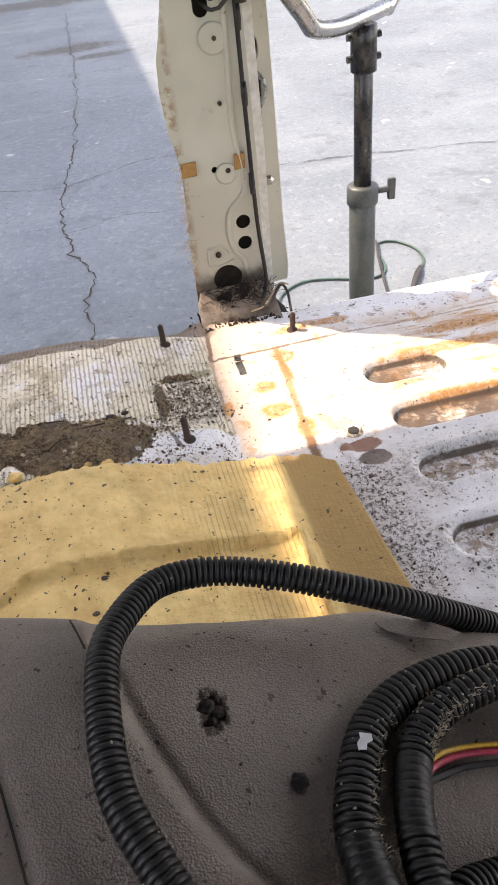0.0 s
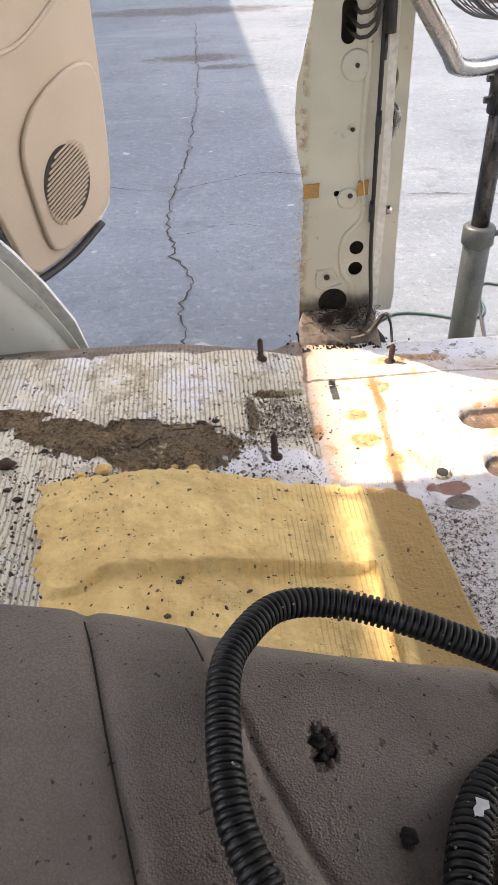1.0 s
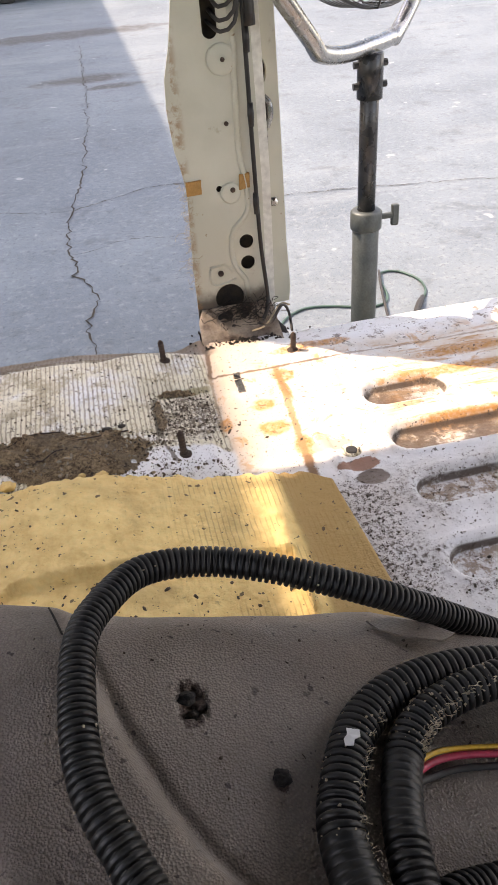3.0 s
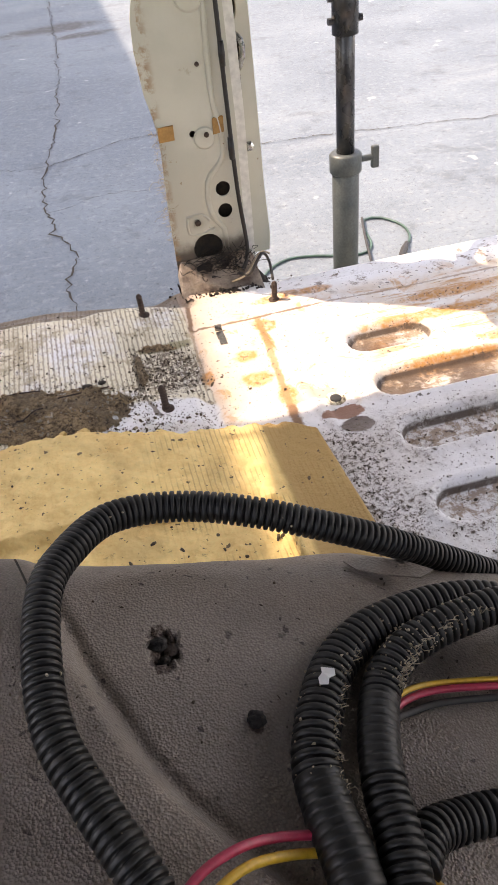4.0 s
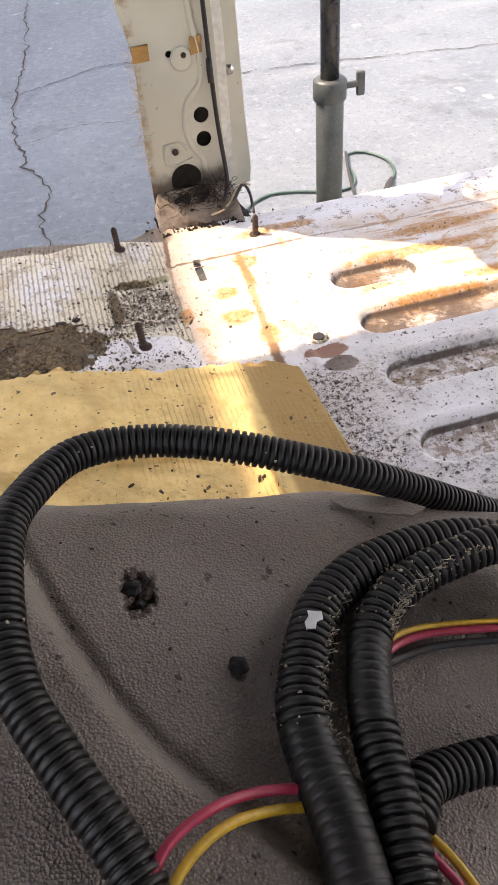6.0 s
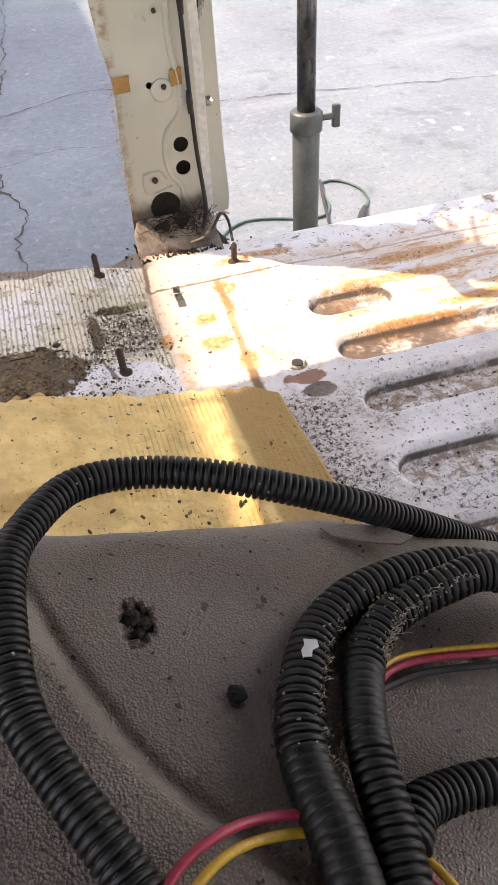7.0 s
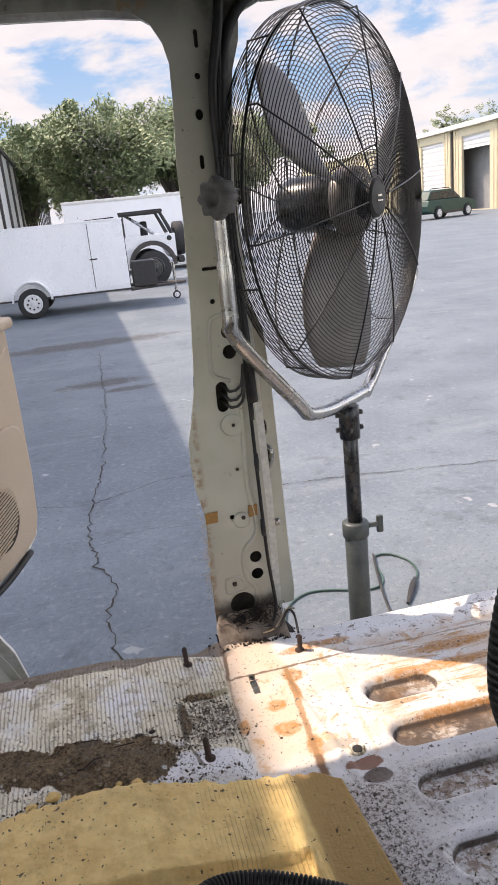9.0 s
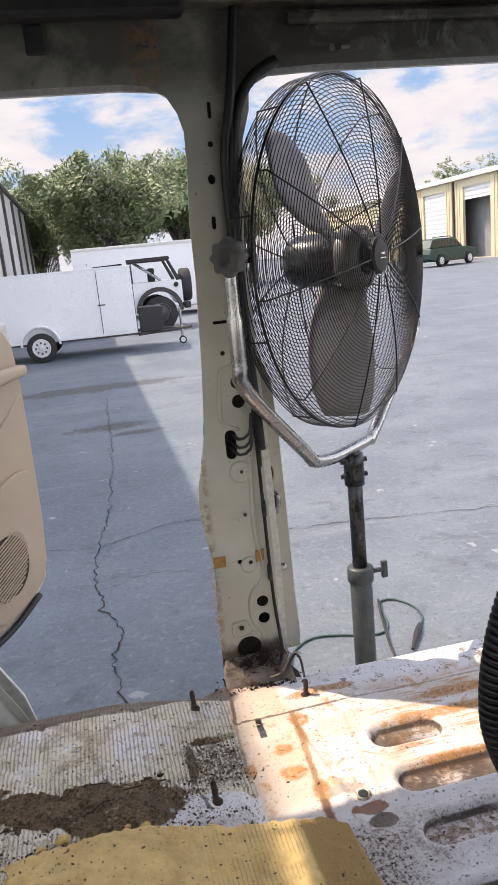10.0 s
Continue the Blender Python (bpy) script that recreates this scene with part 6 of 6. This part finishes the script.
def spart(name, b, material, label=""):
    bmesh.ops.transform(b, matrix=sm_, verts=b.verts)
    ob = part(name, b, material, sv, label)
    ob.matrix_parent_inverse = sinv
    return ob


b = bmesh.new()
low_ = [(-0.95, 0.45), (-0.42, 0.30), (-0.36, 0.45), (-0.2, 0.66), (0.2, 0.66), (0.36, 0.45), (0.42, 0.28), (2.32, 0.28), (2.38, 0.45), (2.54, 0.66), (2.94, 0.66), (3.10, 0.45), (3.16, 0.30), (3.58, 0.36), (3.66, 0.62), (3.55, 0.84), (2.75, 1.0), (2.35, 1.04), (-0.85, 1.06), (-0.98, 0.75)]
plate(b, low_, [], lambda u, v, w: (u, w, v), 1.78)
rounded(b, 0.05, 2)
spart("body", b, M_GREEN)
b = bmesh.new()
plate(b, [(-0.85, 1.05), (-0.55, 1.52), (-0.2, 1.60), (1.35, 1.60), (1.62, 1.52), (2.35, 1.04)], [], lambda u, v, w: (u, 0.12 + w, v), 1.54)
rounded(b, 0.05, 2)
spart("cabin", b, M_GREEN)
for q in ([(-0.68, 1.10), (-0.46, 1.46), (0.10, 1.50), (0.14, 1.10)], [(0.22, 1.10), (0.19, 1.50), (0.98, 1.51), (1.04, 1.10)], [(1.12, 1.10), (1.06, 1.51), (1.50, 1.46), (2.05, 1.10)]):
    b = bmesh.new()
    plate(b, q, [], lambda u, v, w: (u, 0.112 + w, v), 0.012)
    spart("window", b, M_GLASS)
b = bmesh.new()
tube(b, [(-0.4, 0.25, 1.62), (-0.3, 0.25, 1.68), (1.2, 0.25, 1.68), (1.35, 0.25, 1.62)], 0.025, 6)
spart("roof_rail", b, M_BLACK)
b = bmesh.new()
box(b, (3.56, 0.25, 0.74), (0.16, 0.3, 0.14), 0.03)
spart("headlight", b, M_CHROME)
b = bmesh.new()
box(b, (1.4, -0.01, 0.36), (1.9, 0.03, 0.12), 0.01)
spart("side_skirt", b, M_SHADOWGAP)
for x, y, s in ((0, 0.03, -1), (2.74, 0.03, -1), (0, 1.75, 1), (2.74, 1.75, 1)):
    wheel(sv, sm_ @ Vector((x, y, 0.335)), sm_.to_3x3() @ Vector((0, s, 0)), 0.335, 0.21, M_RIM, 5)

# ---- buildings ----
lb = thing("white_warehouse", (-2.7, 30.0, GROUND_Z), "long white steel warehouse with dark vertical trim", "building")
lbi = lb.matrix_world.inverted()


LB_M = Matrix.Translation((-2.74, 3.46, 0)) @ Matrix.Rotation(-0.006, 4, "Z") @ Matrix.Translation((2.62, -3.46, 0))


def lpart(name, b, material, parent=None):
    bmesh.ops.transform(b, matrix=LB_M, verts=b.verts)
    ob = part(name, b, material, parent or lb)
    ob.matrix_parent_inverse = lbi
    return ob


b = bmesh.new()
box(b, (-8.75, 61.0, 2.2), (12.0, 116.0, 5.4))
lpart("wall", b, M_SIDING)
b = bmesh.new()
plate(b, [(-2.62, 4.9), (-2.62, 5.08), (-8.7, 6.3), (-14.9, 5.08), (-14.9, 4.9)], [], lambda u, v, w: (u, 3.85 + w, v), 115.5)
lpart("roof", b, M_SHADOWGAP)
# Added unseen roof end, set back to place the shade edge inside the van.
b = bmesh.new()
plate(b, [(-2.66, 4.9), (-2.66, 5.08), (-8.7, 6.29), (-14.9, 5.08), (-14.9, 4.9)], [], lambda u, v, w: (u, 2.6 + w, v), 1.248)
lpart("gable_trim", b, M_SHADOWGAP)
for k in range(24):
    y = 7.0 + 4.6 * k
    b = bmesh.new()
    box(b, (-2.70, y, 2.15), (0.10, 0.42, 5.3))
    lpart("downpipe", b, M_SHADOWGAP)
for k in range(12):
    y = 9.2 + 9.2 * k
    b = bmesh.new()
    box(b, (-2.735, y, 1.3), (0.05, 2.6, 3.6))
    ob = lpart("roller_door", b, M_DOORWHITE)

rb = thing("cream_warehouse", (28.5, 52.0, GROUND_Z), "cream steel warehouse with roller doors", "building")
rbi = rb.matrix_world.inverted()


def rpart(name, b, material, parent=None, label=""):
    ob = part(name, b, material, parent or rb, label)
    ob.matrix_parent_inverse = rbi
    return ob


b = bmesh.new()
plate(b, [(30, -0.5), (90, -0.5), (90, 5.2), (30, 5.2)], [[(47.9, -0.45), (51.7, -0.45), (51.7, 4.6), (47.9, 4.6)], [(54.4, -0.45), (58.2, -0.45), (58.2, 4.55), (54.4, 4.55)], [(41.5, -0.45), (45.2, -0.45), (45.2, 4.6), (41.5, 4.6)]], lambda u, v, w: (28.5 + w, u, v), 0.2)
rpart("wall", b, M_CREAM)
b = bmesh.new()
for k in range(150):
    y = 30.2 + 0.4 * k
    if not any(a - 0.15 < y < c + 0.15 for a, c in ((41.5, 45.2), (47.9, 51.7), (54.4, 58.2))):
        box(b, (28.485, y, 2.35), (0.05, 0.10, 5.7))
ob = rpart("siding_rib", b, M_CREAM)
ob["kind"] = "stuff"
b = bmesh.new()
plate(b, [(28.1, 5.15), (28.1, 5.38), (34, 6.4), (40, 5.38), (40, 5.15)], [], lambda u, v, w: (u, 29.5 + w, v), 61)
rpart("roof", b, M_SHELL)
b = bmesh.new()
box(b, (34.5, 60, 2.3), (9.5, 59, 5.6))
bmesh.ops.reverse_faces(b, faces=b.faces)
rpart("bay_interior", b, M_INSIDE)
for y0, y1, z0, z1 in ((54.4, 58.2, -0.45, 4.55), (47.9, 51.7, 3.7, 4.6), (41.5, 45.2, -0.45, 4.6)):
    b = bmesh.new()
    n_ = max(6, int((z1 - z0) / 0.17))
    prev = None
    for k in range(n_ + 1):
        xx = 28.62 + (0.05 if k % 2 else 0.0)
        z = z0 + (z1 - z0) * k / n_
        row = (b.verts.new((xx, y0, z)), b.verts.new((xx, y1, z)))
        if prev:
            b.faces.new((prev[0], prev[1], row[1], row[0]))
        prev = row
    rpart("roller_door", b, M_DOORWHITE)
for y in (46.5, 53.0, 59.5):
    b = bmesh.new()
    box(b, (28.43, y, 2.3), (0.14, 0.16, 5.6), 0.02)
    rpart("downpipe", b, M_SHADOWGAP)


# ---- trees ----
def tree(name, at, height, spread, seed, leaves, label, moss=0, size=0.17):
    rnd = random.Random(seed)
    th = thing(name, at, label, "tree", "trees beyond the lot")
    inv = th.matrix_world.inverted()
    b = bmesh.new()
    base = Vector(at)
    tips = []
    trunk = spline([base, base + Vector((0.1, 0, height * 0.18)), base + Vector((-0.1, 0.1, height * 0.34))], 0.4)
    tube(b, trunk, [0.32 * height / 9 * (1 - 0.4 * i / len(trunk)) for i in range(len(trunk))], 8)
    for k in range(11):
        a = 2 * math.pi * k / 11 + rnd.uniform(-0.3, 0.3)
        reach = spread * rnd.uniform(0.55, 1.0)
        top = height * rnd.uniform(0.55, 0.97)
        p0 = trunk[-1 - rnd.randint(0, 2)]
        mid = p0 + Vector((math.cos(a) * reach * 0.45, math.sin(a) * reach * 0.45, (top - height * 0.3) * 0.6))
        end = base + Vector((math.cos(a) * reach, math.sin(a) * reach, top * (1 - 0.25 * reach / spread)))
        limb = spline([p0, mid, end], 0.5)
        tube(b, limb, [0.16 * (1 - 0.85 * i / len(limb)) for i in range(len(limb))], 6)
        tips += limb[len(limb) // 3:]
    ob = part("trunk", b, M_BARK, th)
    ob.matrix_parent_inverse = inv
    centres = []
    for p in tips:
        for _ in range(3):
            centres.append((p + Vector((rnd.gauss(0, 0.6), rnd.gauss(0, 0.6), rnd.gauss(0.15, 0.5))), rnd.uniform(0.5, 1.15) * spread / 5.5))
    for nm, mm, count, scl in (("crown", M_LEAF, leaves, 1.0), ("hanging_moss", M_MOSS, moss, 0.8)):
        if not count:
            continue
        verts, faces = [], []
        for _ in range(count):
            c, r = rnd.choice(centres)
            if nm != "crown" and (c.x > at[0] + 0.9 or c.x < at[0] - 1.6 or c.z > at[2] + height * 0.75):
                continue
            d = Vector((rnd.gauss(0, 1), rnd.gauss(0, 1), rnd.gauss(0, 0.8))).normalized() * r * rnd.uniform(0.55, 1.05)
            p = c + d
            if nm != "crown":
                p.z -= rnd.uniform(0, 0.9)
                p.y -= 0.7
            u = Vector((rnd.gauss(0, 1), rnd.gauss(0, 1), rnd.gauss(0, 1))).normalized()
            w = u.orthogonal().normalized()
            s = size * scl * rnd.uniform(0.4, 1.0)
            i = len(verts)
            verts += [p - u * s, p + w * s * 0.42, p + u * s, p - w * s * 0.42]
            faces.append((i, i + 1, i + 2, i + 3))
        me = bpy.data.meshes.new(nm)
        me.from_pydata([tuple(v) for v in verts], [], faces)
        me.materials.append(mm)
        ob = new(nm, me)
        ob.parent = th
        ob.matrix_parent_inverse = inv
        ob["kind"] = "stuff"


tree("oak_tree", (2.6, 44.0, GROUND_Z), 9.2, 4.4, 1, 42000, "broad green oak hung with grey moss", 2600)
tree("oak_tree", (6.6, 47.0, GROUND_Z), 9.6, 4.2, 2, 34000, "broad green oak behind the parked vehicles")
tree("oak_tree", (-2.2, 52.0, GROUND_Z), 8.6, 4.0, 3, 26000, "green oak beside the white warehouse")
tree("oak_tree", (10.8, 46.0, GROUND_Z), 9.3, 4.0, 4, 26000, "broad green oak behind the parked vehicles")
tree("oak_tree", (0.6, 56.0, GROUND_Z), 9.0, 4.6, 9, 26000, "green oak further back along the lot")
tree("oak_tree", (35.5, 66.0, GROUND_Z), 9.2, 2.4, 5, 9500, "dark green tree above the cream warehouse roof")
tree("oak_tree", (41.5, 66.0, GROUND_Z), 10.5, 3.2, 6, 11400, "bright green tree above the cream warehouse roof")
tree("oak_tree", (43.0, 62.0, GROUND_Z), 10.0, 3.0, 8, 9500, "bright green tree above the cream warehouse roof")


# ---- crumbs of soil and foam scattered on the floor ----
ball = bmesh.new()
bmesh.ops.create_icosphere(ball, subdivisions=1, radius=1.0)
BALL_V = [v.co.copy() for v in ball.verts]
BALL_F = [tuple(v.index for v in f.verts) for f in ball.faces]
ball.free()
CHIP_V = [Vector((math.cos(1.257 * k), math.sin(1.257 * k), -0.5)) for k in range(5)] + [Vector((0.4 * math.cos(1.257 * k), 0.4 * math.sin(1.257 * k), 0.5)) for k in range(5)]
CHIP_F = [(4, 3, 2, 1, 0), (5, 6, 7, 8, 9)] + [(k, (k + 1) % 5, 5 + (k + 1) % 5, 5 + k) for k in range(5)]


def crumbs(name, count, seed, area, size, material, label, ground):
    rnd = random.Random(seed)
    verts, faces = [], []
    for _ in range(count):
        x, y = area(rnd)
        s = size * rnd.choice((0.25, 0.35, 0.45, 0.6, 1.0)) * rnd.uniform(0.6, 1.2)
        vs, fs = (BALL_V, BALL_F) if s > 0.002 else (CHIP_V, CHIP_F)
        rot = Euler((rnd.uniform(0, 6), rnd.uniform(0, 6), rnd.uniform(0, 6))).to_matrix()
        st = Vector((rnd.uniform(0.6, 1.9), rnd.uniform(0.6, 1.2), rnd.uniform(0.4, 0.9))) * s
        at = Vector((x, y, ground(x, y) + s * 0.3))
        n = len(verts)
        verts += [tuple(rot @ Vector((v.x * st.x, v.y * st.y, v.z * st.z)) * rnd.uniform(0.8, 1.2) + at) for v in vs]
        faces += [tuple(n + i for i in f) for f in fs]
    me = bpy.data.meshes.new(name)
    me.from_pydata(verts, [], faces)
    me.materials.append(material)
    return tagged(new(name, me), label, "debris", kind="stuff")


crumbs("soil_crumbs", 1300, 21, lambda r: (r.gauss(-0.08, 0.13), r.gauss(1.02, 0.05)), 0.0026, M_CRUMB, "dark soil crumbs on the floor", floor_z)
crumbs("soil_crumbs", 900, 22, lambda r: (r.uniform(0.03, 0.145), r.uniform(1.05, 1.2)), 0.0022, M_CRUMB, "dark soil crumbs between the seat studs", floor_z)
crumbs("soil_crumbs", 1700, 23, lambda r: (r.uniform(-0.45, 0.15), r.uniform(0.92, 1.36)), 0.0019, M_CRUMB, "scattered dark grit on the floor", floor_z)
crumbs("soil_crumbs", 420, 24, lambda r: (r.gauss(-0.31, 0.025), r.uniform(0.68, 0.93)), 0.0028, M_CRUMB, "dark grit along the foam edge", floor_z)
crumbs("soil_crumbs", 1100, 25, lambda r: (r.uniform(0.30, 0.75), r.uniform(0.55, 0.86)), 0.002, M_CRUMB, "dark grit on the ribbed floor", floor_z)
crumbs("pillar_debris", 900, 26, lambda r: (r.gauss(0.255, 0.04), r.uniform(1.35, 1.42)), 0.0032, M_GRIME, "black dirt heaped at the pillar foot", floor_z)
crumbs("seat_grit", 420, 27, lambda r: (r.uniform(-0.12, 0.22), r.uniform(0.1, 0.30)), 0.0009, M_CRUMB, "fine dark grit on the seat", seat_z)
crumbs("foam_grit", 300, 28, lambda r: (r.uniform(-0.24, 0.20), r.uniform(0.75, 0.92)), 0.0023, M_CRUMB, "dark specks on the foam pad", lambda x, y: floor_z(x, y) + 0.02)
crumbs("foam_grit", 70, 29, lambda r: (r.uniform(-0.15, 0.20), r.uniform(0.66, 0.74)), 0.004, M_CRUMB, "grit below the foam pad edge", lambda x, y: floor_z(x, y) + 0.004)


crumbs("soil_crumbs", 1100, 31, lambda r: (r.gauss(0.318, 0.026), r.uniform(0.58, 0.88)), 0.0017, M_CRUMB, "dark soil spilt beside the foam pad", floor_z)
crumbs("soil_crumbs", 700, 32, lambda r: (r.uniform(-0.34, 0.14), 0.945 + r.gauss(0, 0.012)), 0.0022, M_CRUMB, "dark grit along the torn foam edge", floor_z)


def fibres(name, count, seed, place, reach, r, material, label):
    """A tangle of thin curled threads, one joined mesh."""
    rnd = random.Random(seed)
    b = bmesh.new()
    for _ in range(count):
        p = Vector(place(rnd))
        pts = [p]
        for _ in range(3):
            p = p + Vector((rnd.gauss(0, 1), rnd.gauss(0, 0.5), rnd.gauss(0.1, 0.8))) * reach
            pts.append(p)
        tube(b, spline(pts, reach * 0.4), r, 3, caps=False)
    return tagged(part(name, b, material), label, "fibres", kind="stuff")


fibres("dirt_fibres", 170, 41, lambda r: (r.gauss(0.265, 0.032), r.uniform(1.385, 1.418), r.uniform(0.02, 0.062)), 0.008, 0.0007, M_GRIME, "tangle of black fibres at the pillar foot")
fibres("edge_fibres", 90, 42, lambda r: (0.171 + r.gauss(0, 0.003), 1.425, r.uniform(0.10, 0.30)), 0.006, 0.0004, M_LINT, "pale torn fibres along the pillar edge")

crumbs("straw_bits", 260, 33, lambda r: (r.gauss(-0.11, 0.09), r.gauss(1.01, 0.035)), 0.0030, M_LINT, "pale straw bits in the soil", lambda x, y: floor_z(x, y) + 0.004)
fibres("conduit_lint", 150, 43, lambda r: tuple(p3[int(len(p3) * r.uniform(0.27, 0.50))] + Vector((0.0062, -0.0035, 0.0052))), 0.0016, 0.00022, M_LINT, "pale lint caught along the conduit's split")
fibres("conduit_lint", 110, 44, lambda r: tuple(p2[int(len(p2) * r.uniform(0.42, 0.70))] + Vector((0.0080, -0.0010, 0.0050))), 0.0013, 0.0002, M_LINT, "pale lint caught along the conduit's split")

# ---- matted soil lying on the floor ----
def soil_mat(name, ovals, step, tall, seed, label):
    """A ragged low mound: the grid cells that fall inside any of the ovals."""
    b = bmesh.new()
    x0, x1 = min(o[0] - o[2] for o in ovals) - 0.03, max(o[0] + o[2] for o in ovals) + 0.03
    y0, y1 = min(o[1] - o[3] for o in ovals) - 0.03, max(o[1] + o[3] for o in ovals) + 0.03
    nx, ny = int((x1 - x0) / step), int((y1 - y0) / step)
    rows = []
    for j in range(ny + 1):
        row = []
        for i in range(nx + 1):
            x, y = x0 + step * i, y0 + step * j
            q = Vector((x, y, seed))
            wob = 0.30 * noise.noise(q * 22) + 0.20 * noise.noise(q * 60) + 0.16 * noise.noise(q * 150)
            m = max(1 - math.hypot((x - cx) / rx, (y - cy) / ry) for cx, cy, rx, ry in ovals) + wob
            if m < 0:
                row.append(None)
                continue
            h = tall * sstep(m, 0.0, 0.25) * (0.55 + 0.5 * noise.noise(q * 35)) + 0.0035 * noise.noise(q * 140) * sstep(m, 0, 0.1) + 0.002 * noise.noise(q * 330)
            row.append(b.verts.new((x, y, floor_z(x, y) + max(h, 0.0006))))
        rows.append(row)
    for ra, rb in zip(rows, rows[1:]):
        for i in range(nx):
            cell = (ra[i], ra[i + 1], rb[i + 1], rb[i])
            if None not in cell:
                b.faces.new(cell)
    loose = [v for v in b.verts if not v.link_faces]
    bmesh.ops.delete(b, geom=loose, context="VERTS")
    return tagged(smooth(part(name, b, M_SOIL)), label, "dirt", kind="stuff")


soil_mat("matted_soil", ((-0.06, 1.01, 0.075, 0.068), (-0.13, 1.01, 0.07, 0.072), (-0.20, 1.04, 0.09, 0.055), (-0.29, 1.075, 0.07, 0.038)), 0.0022, 0.007, 3.0, "brown matted soil left lying on the floor")
soil_mat("matted_soil", ((-0.40, 1.12, 0.09, 0.035),), 0.003, 0.004, 8.0, "thin brown soil caught in the glue")
soil_mat("matted_soil", ((0.085, 1.19, 0.04, 0.010), (0.048, 1.12, 0.010, 0.05)), 0.0025, 0.004, 12.0, "dark soil packed round the seat mount")

# ---- loose scraps ----
def scrap(name, x, y, z, size, seed, material, label, category):
    b = bmesh.new()
    bmesh.ops.create_icosphere(b, subdivisions=3, radius=1.0)
    for v in b.verts:
        n = 1 + 0.35 * noise.noise(v.co * 1.7 + Vector((seed, 0, 0))) + 0.22 * noise.noise(v.co * 4.5 + Vector((0, seed, 0)))
        v.co = Vector((v.co.x * size[0], v.co.y * size[1], v.co.z * size[2])) * n
    low = min(v.co.z for v in b.verts)
    for v in b.verts:
        v.co += Vector((x, y, z - low - 0.0008))
    tagged(smooth(part(name, b, material)), label, category)


def on_pad(x, y):
    return floor_z(x, y) + 0.019


for k, (x, y, s) in enumerate(((-0.06, 0.947, 0.010), (-0.20, 0.955, 0.012), (-0.235, 0.945, 0.009), (-0.09, 0.955, 0.006))):
    scrap("foam_scrap", x, y, floor_z(x, y), (s, s * 0.7, s * 0.6), k + 3.1, M_FOAM, "torn scrap of yellow foam on the floor", "foam scrap")
for k, (x, y, s) in enumerate(((-0.045, 1.075, 0.012), (-0.02, 1.085, 0.009), (-0.30, 1.02, 0.008), (-0.355, 0.985, 0.022), (-0.375, 0.955, 0.016), (-0.325, 0.905, 0.010), (-0.345, 0.93, 0.008))):
    scrap("dirt_clod", x, y, floor_z(x, y), (s * 0.7, s * 0.5, s * 0.35), k + 9.3, M_RUSTY if k in (3, 4) else M_DARK, "dark clod of dirt on the floor", "dirt clod")
for k, (x, y, s) in enumerate(((0.075, 0.855, 0.012), (0.195, 0.80, 0.010), (0.03, 0.868, 0.006), (-0.06, 0.80, 0.004))):
    scrap("debris_flake", x, y, on_pad(x, y) - (0.008 if x > 0.18 else 0.0), (s, s * 0.45, 0.002), k + 20.7, M_LINT if k != 2 else M_RUSTY, "pale flake of debris on the foam pad", "debris")
for pts in ([(-0.16, 1.015), (-0.12, 1.03), (-0.07, 1.028)], [(-0.10, 1.05), (-0.05, 1.06), (-0.01, 1.07)], [(-0.22, 1.07), (-0.17, 1.085), (-0.12, 1.08)]):
    b = bmesh.new()
    tube(b, [(p.x, p.y, floor_z(p.x, p.y) + 0.003) for p in spline([(x, y, 0) for x, y in pts], 0.01)], [0.0012] * len(spline([(x, y, 0) for x, y in pts], 0.01)), 5)
    tagged(part("twig", b, M_RUSTY), "thin brown twig lying in the soil", "twig", "twigs on the floor")
scrap("dirt_pebble", 0.046, 0.207, seat_z(0.046, 0.207), (0.0036, 0.0036, 0.003), 41.2, M_GRIME, "black pebble of dirt on the seat", "dirt clod")
for k, (x, y, s) in enumerate(((0.0125, 0.252, 0.0042), (0.0175, 0.249, 0.0035), (0.0135, 0.244, 0.0032), (0.0165, 0.256, 0.0026))):
    scrap("burn_crumb", x, y, seat_z(x, y) - 0.0005, (s, s * 0.9, s * 0.5), k + 51.7, M_RUSTY if k % 2 else M_GRIME, "charred crumb in the seat's burn hole", "debris")
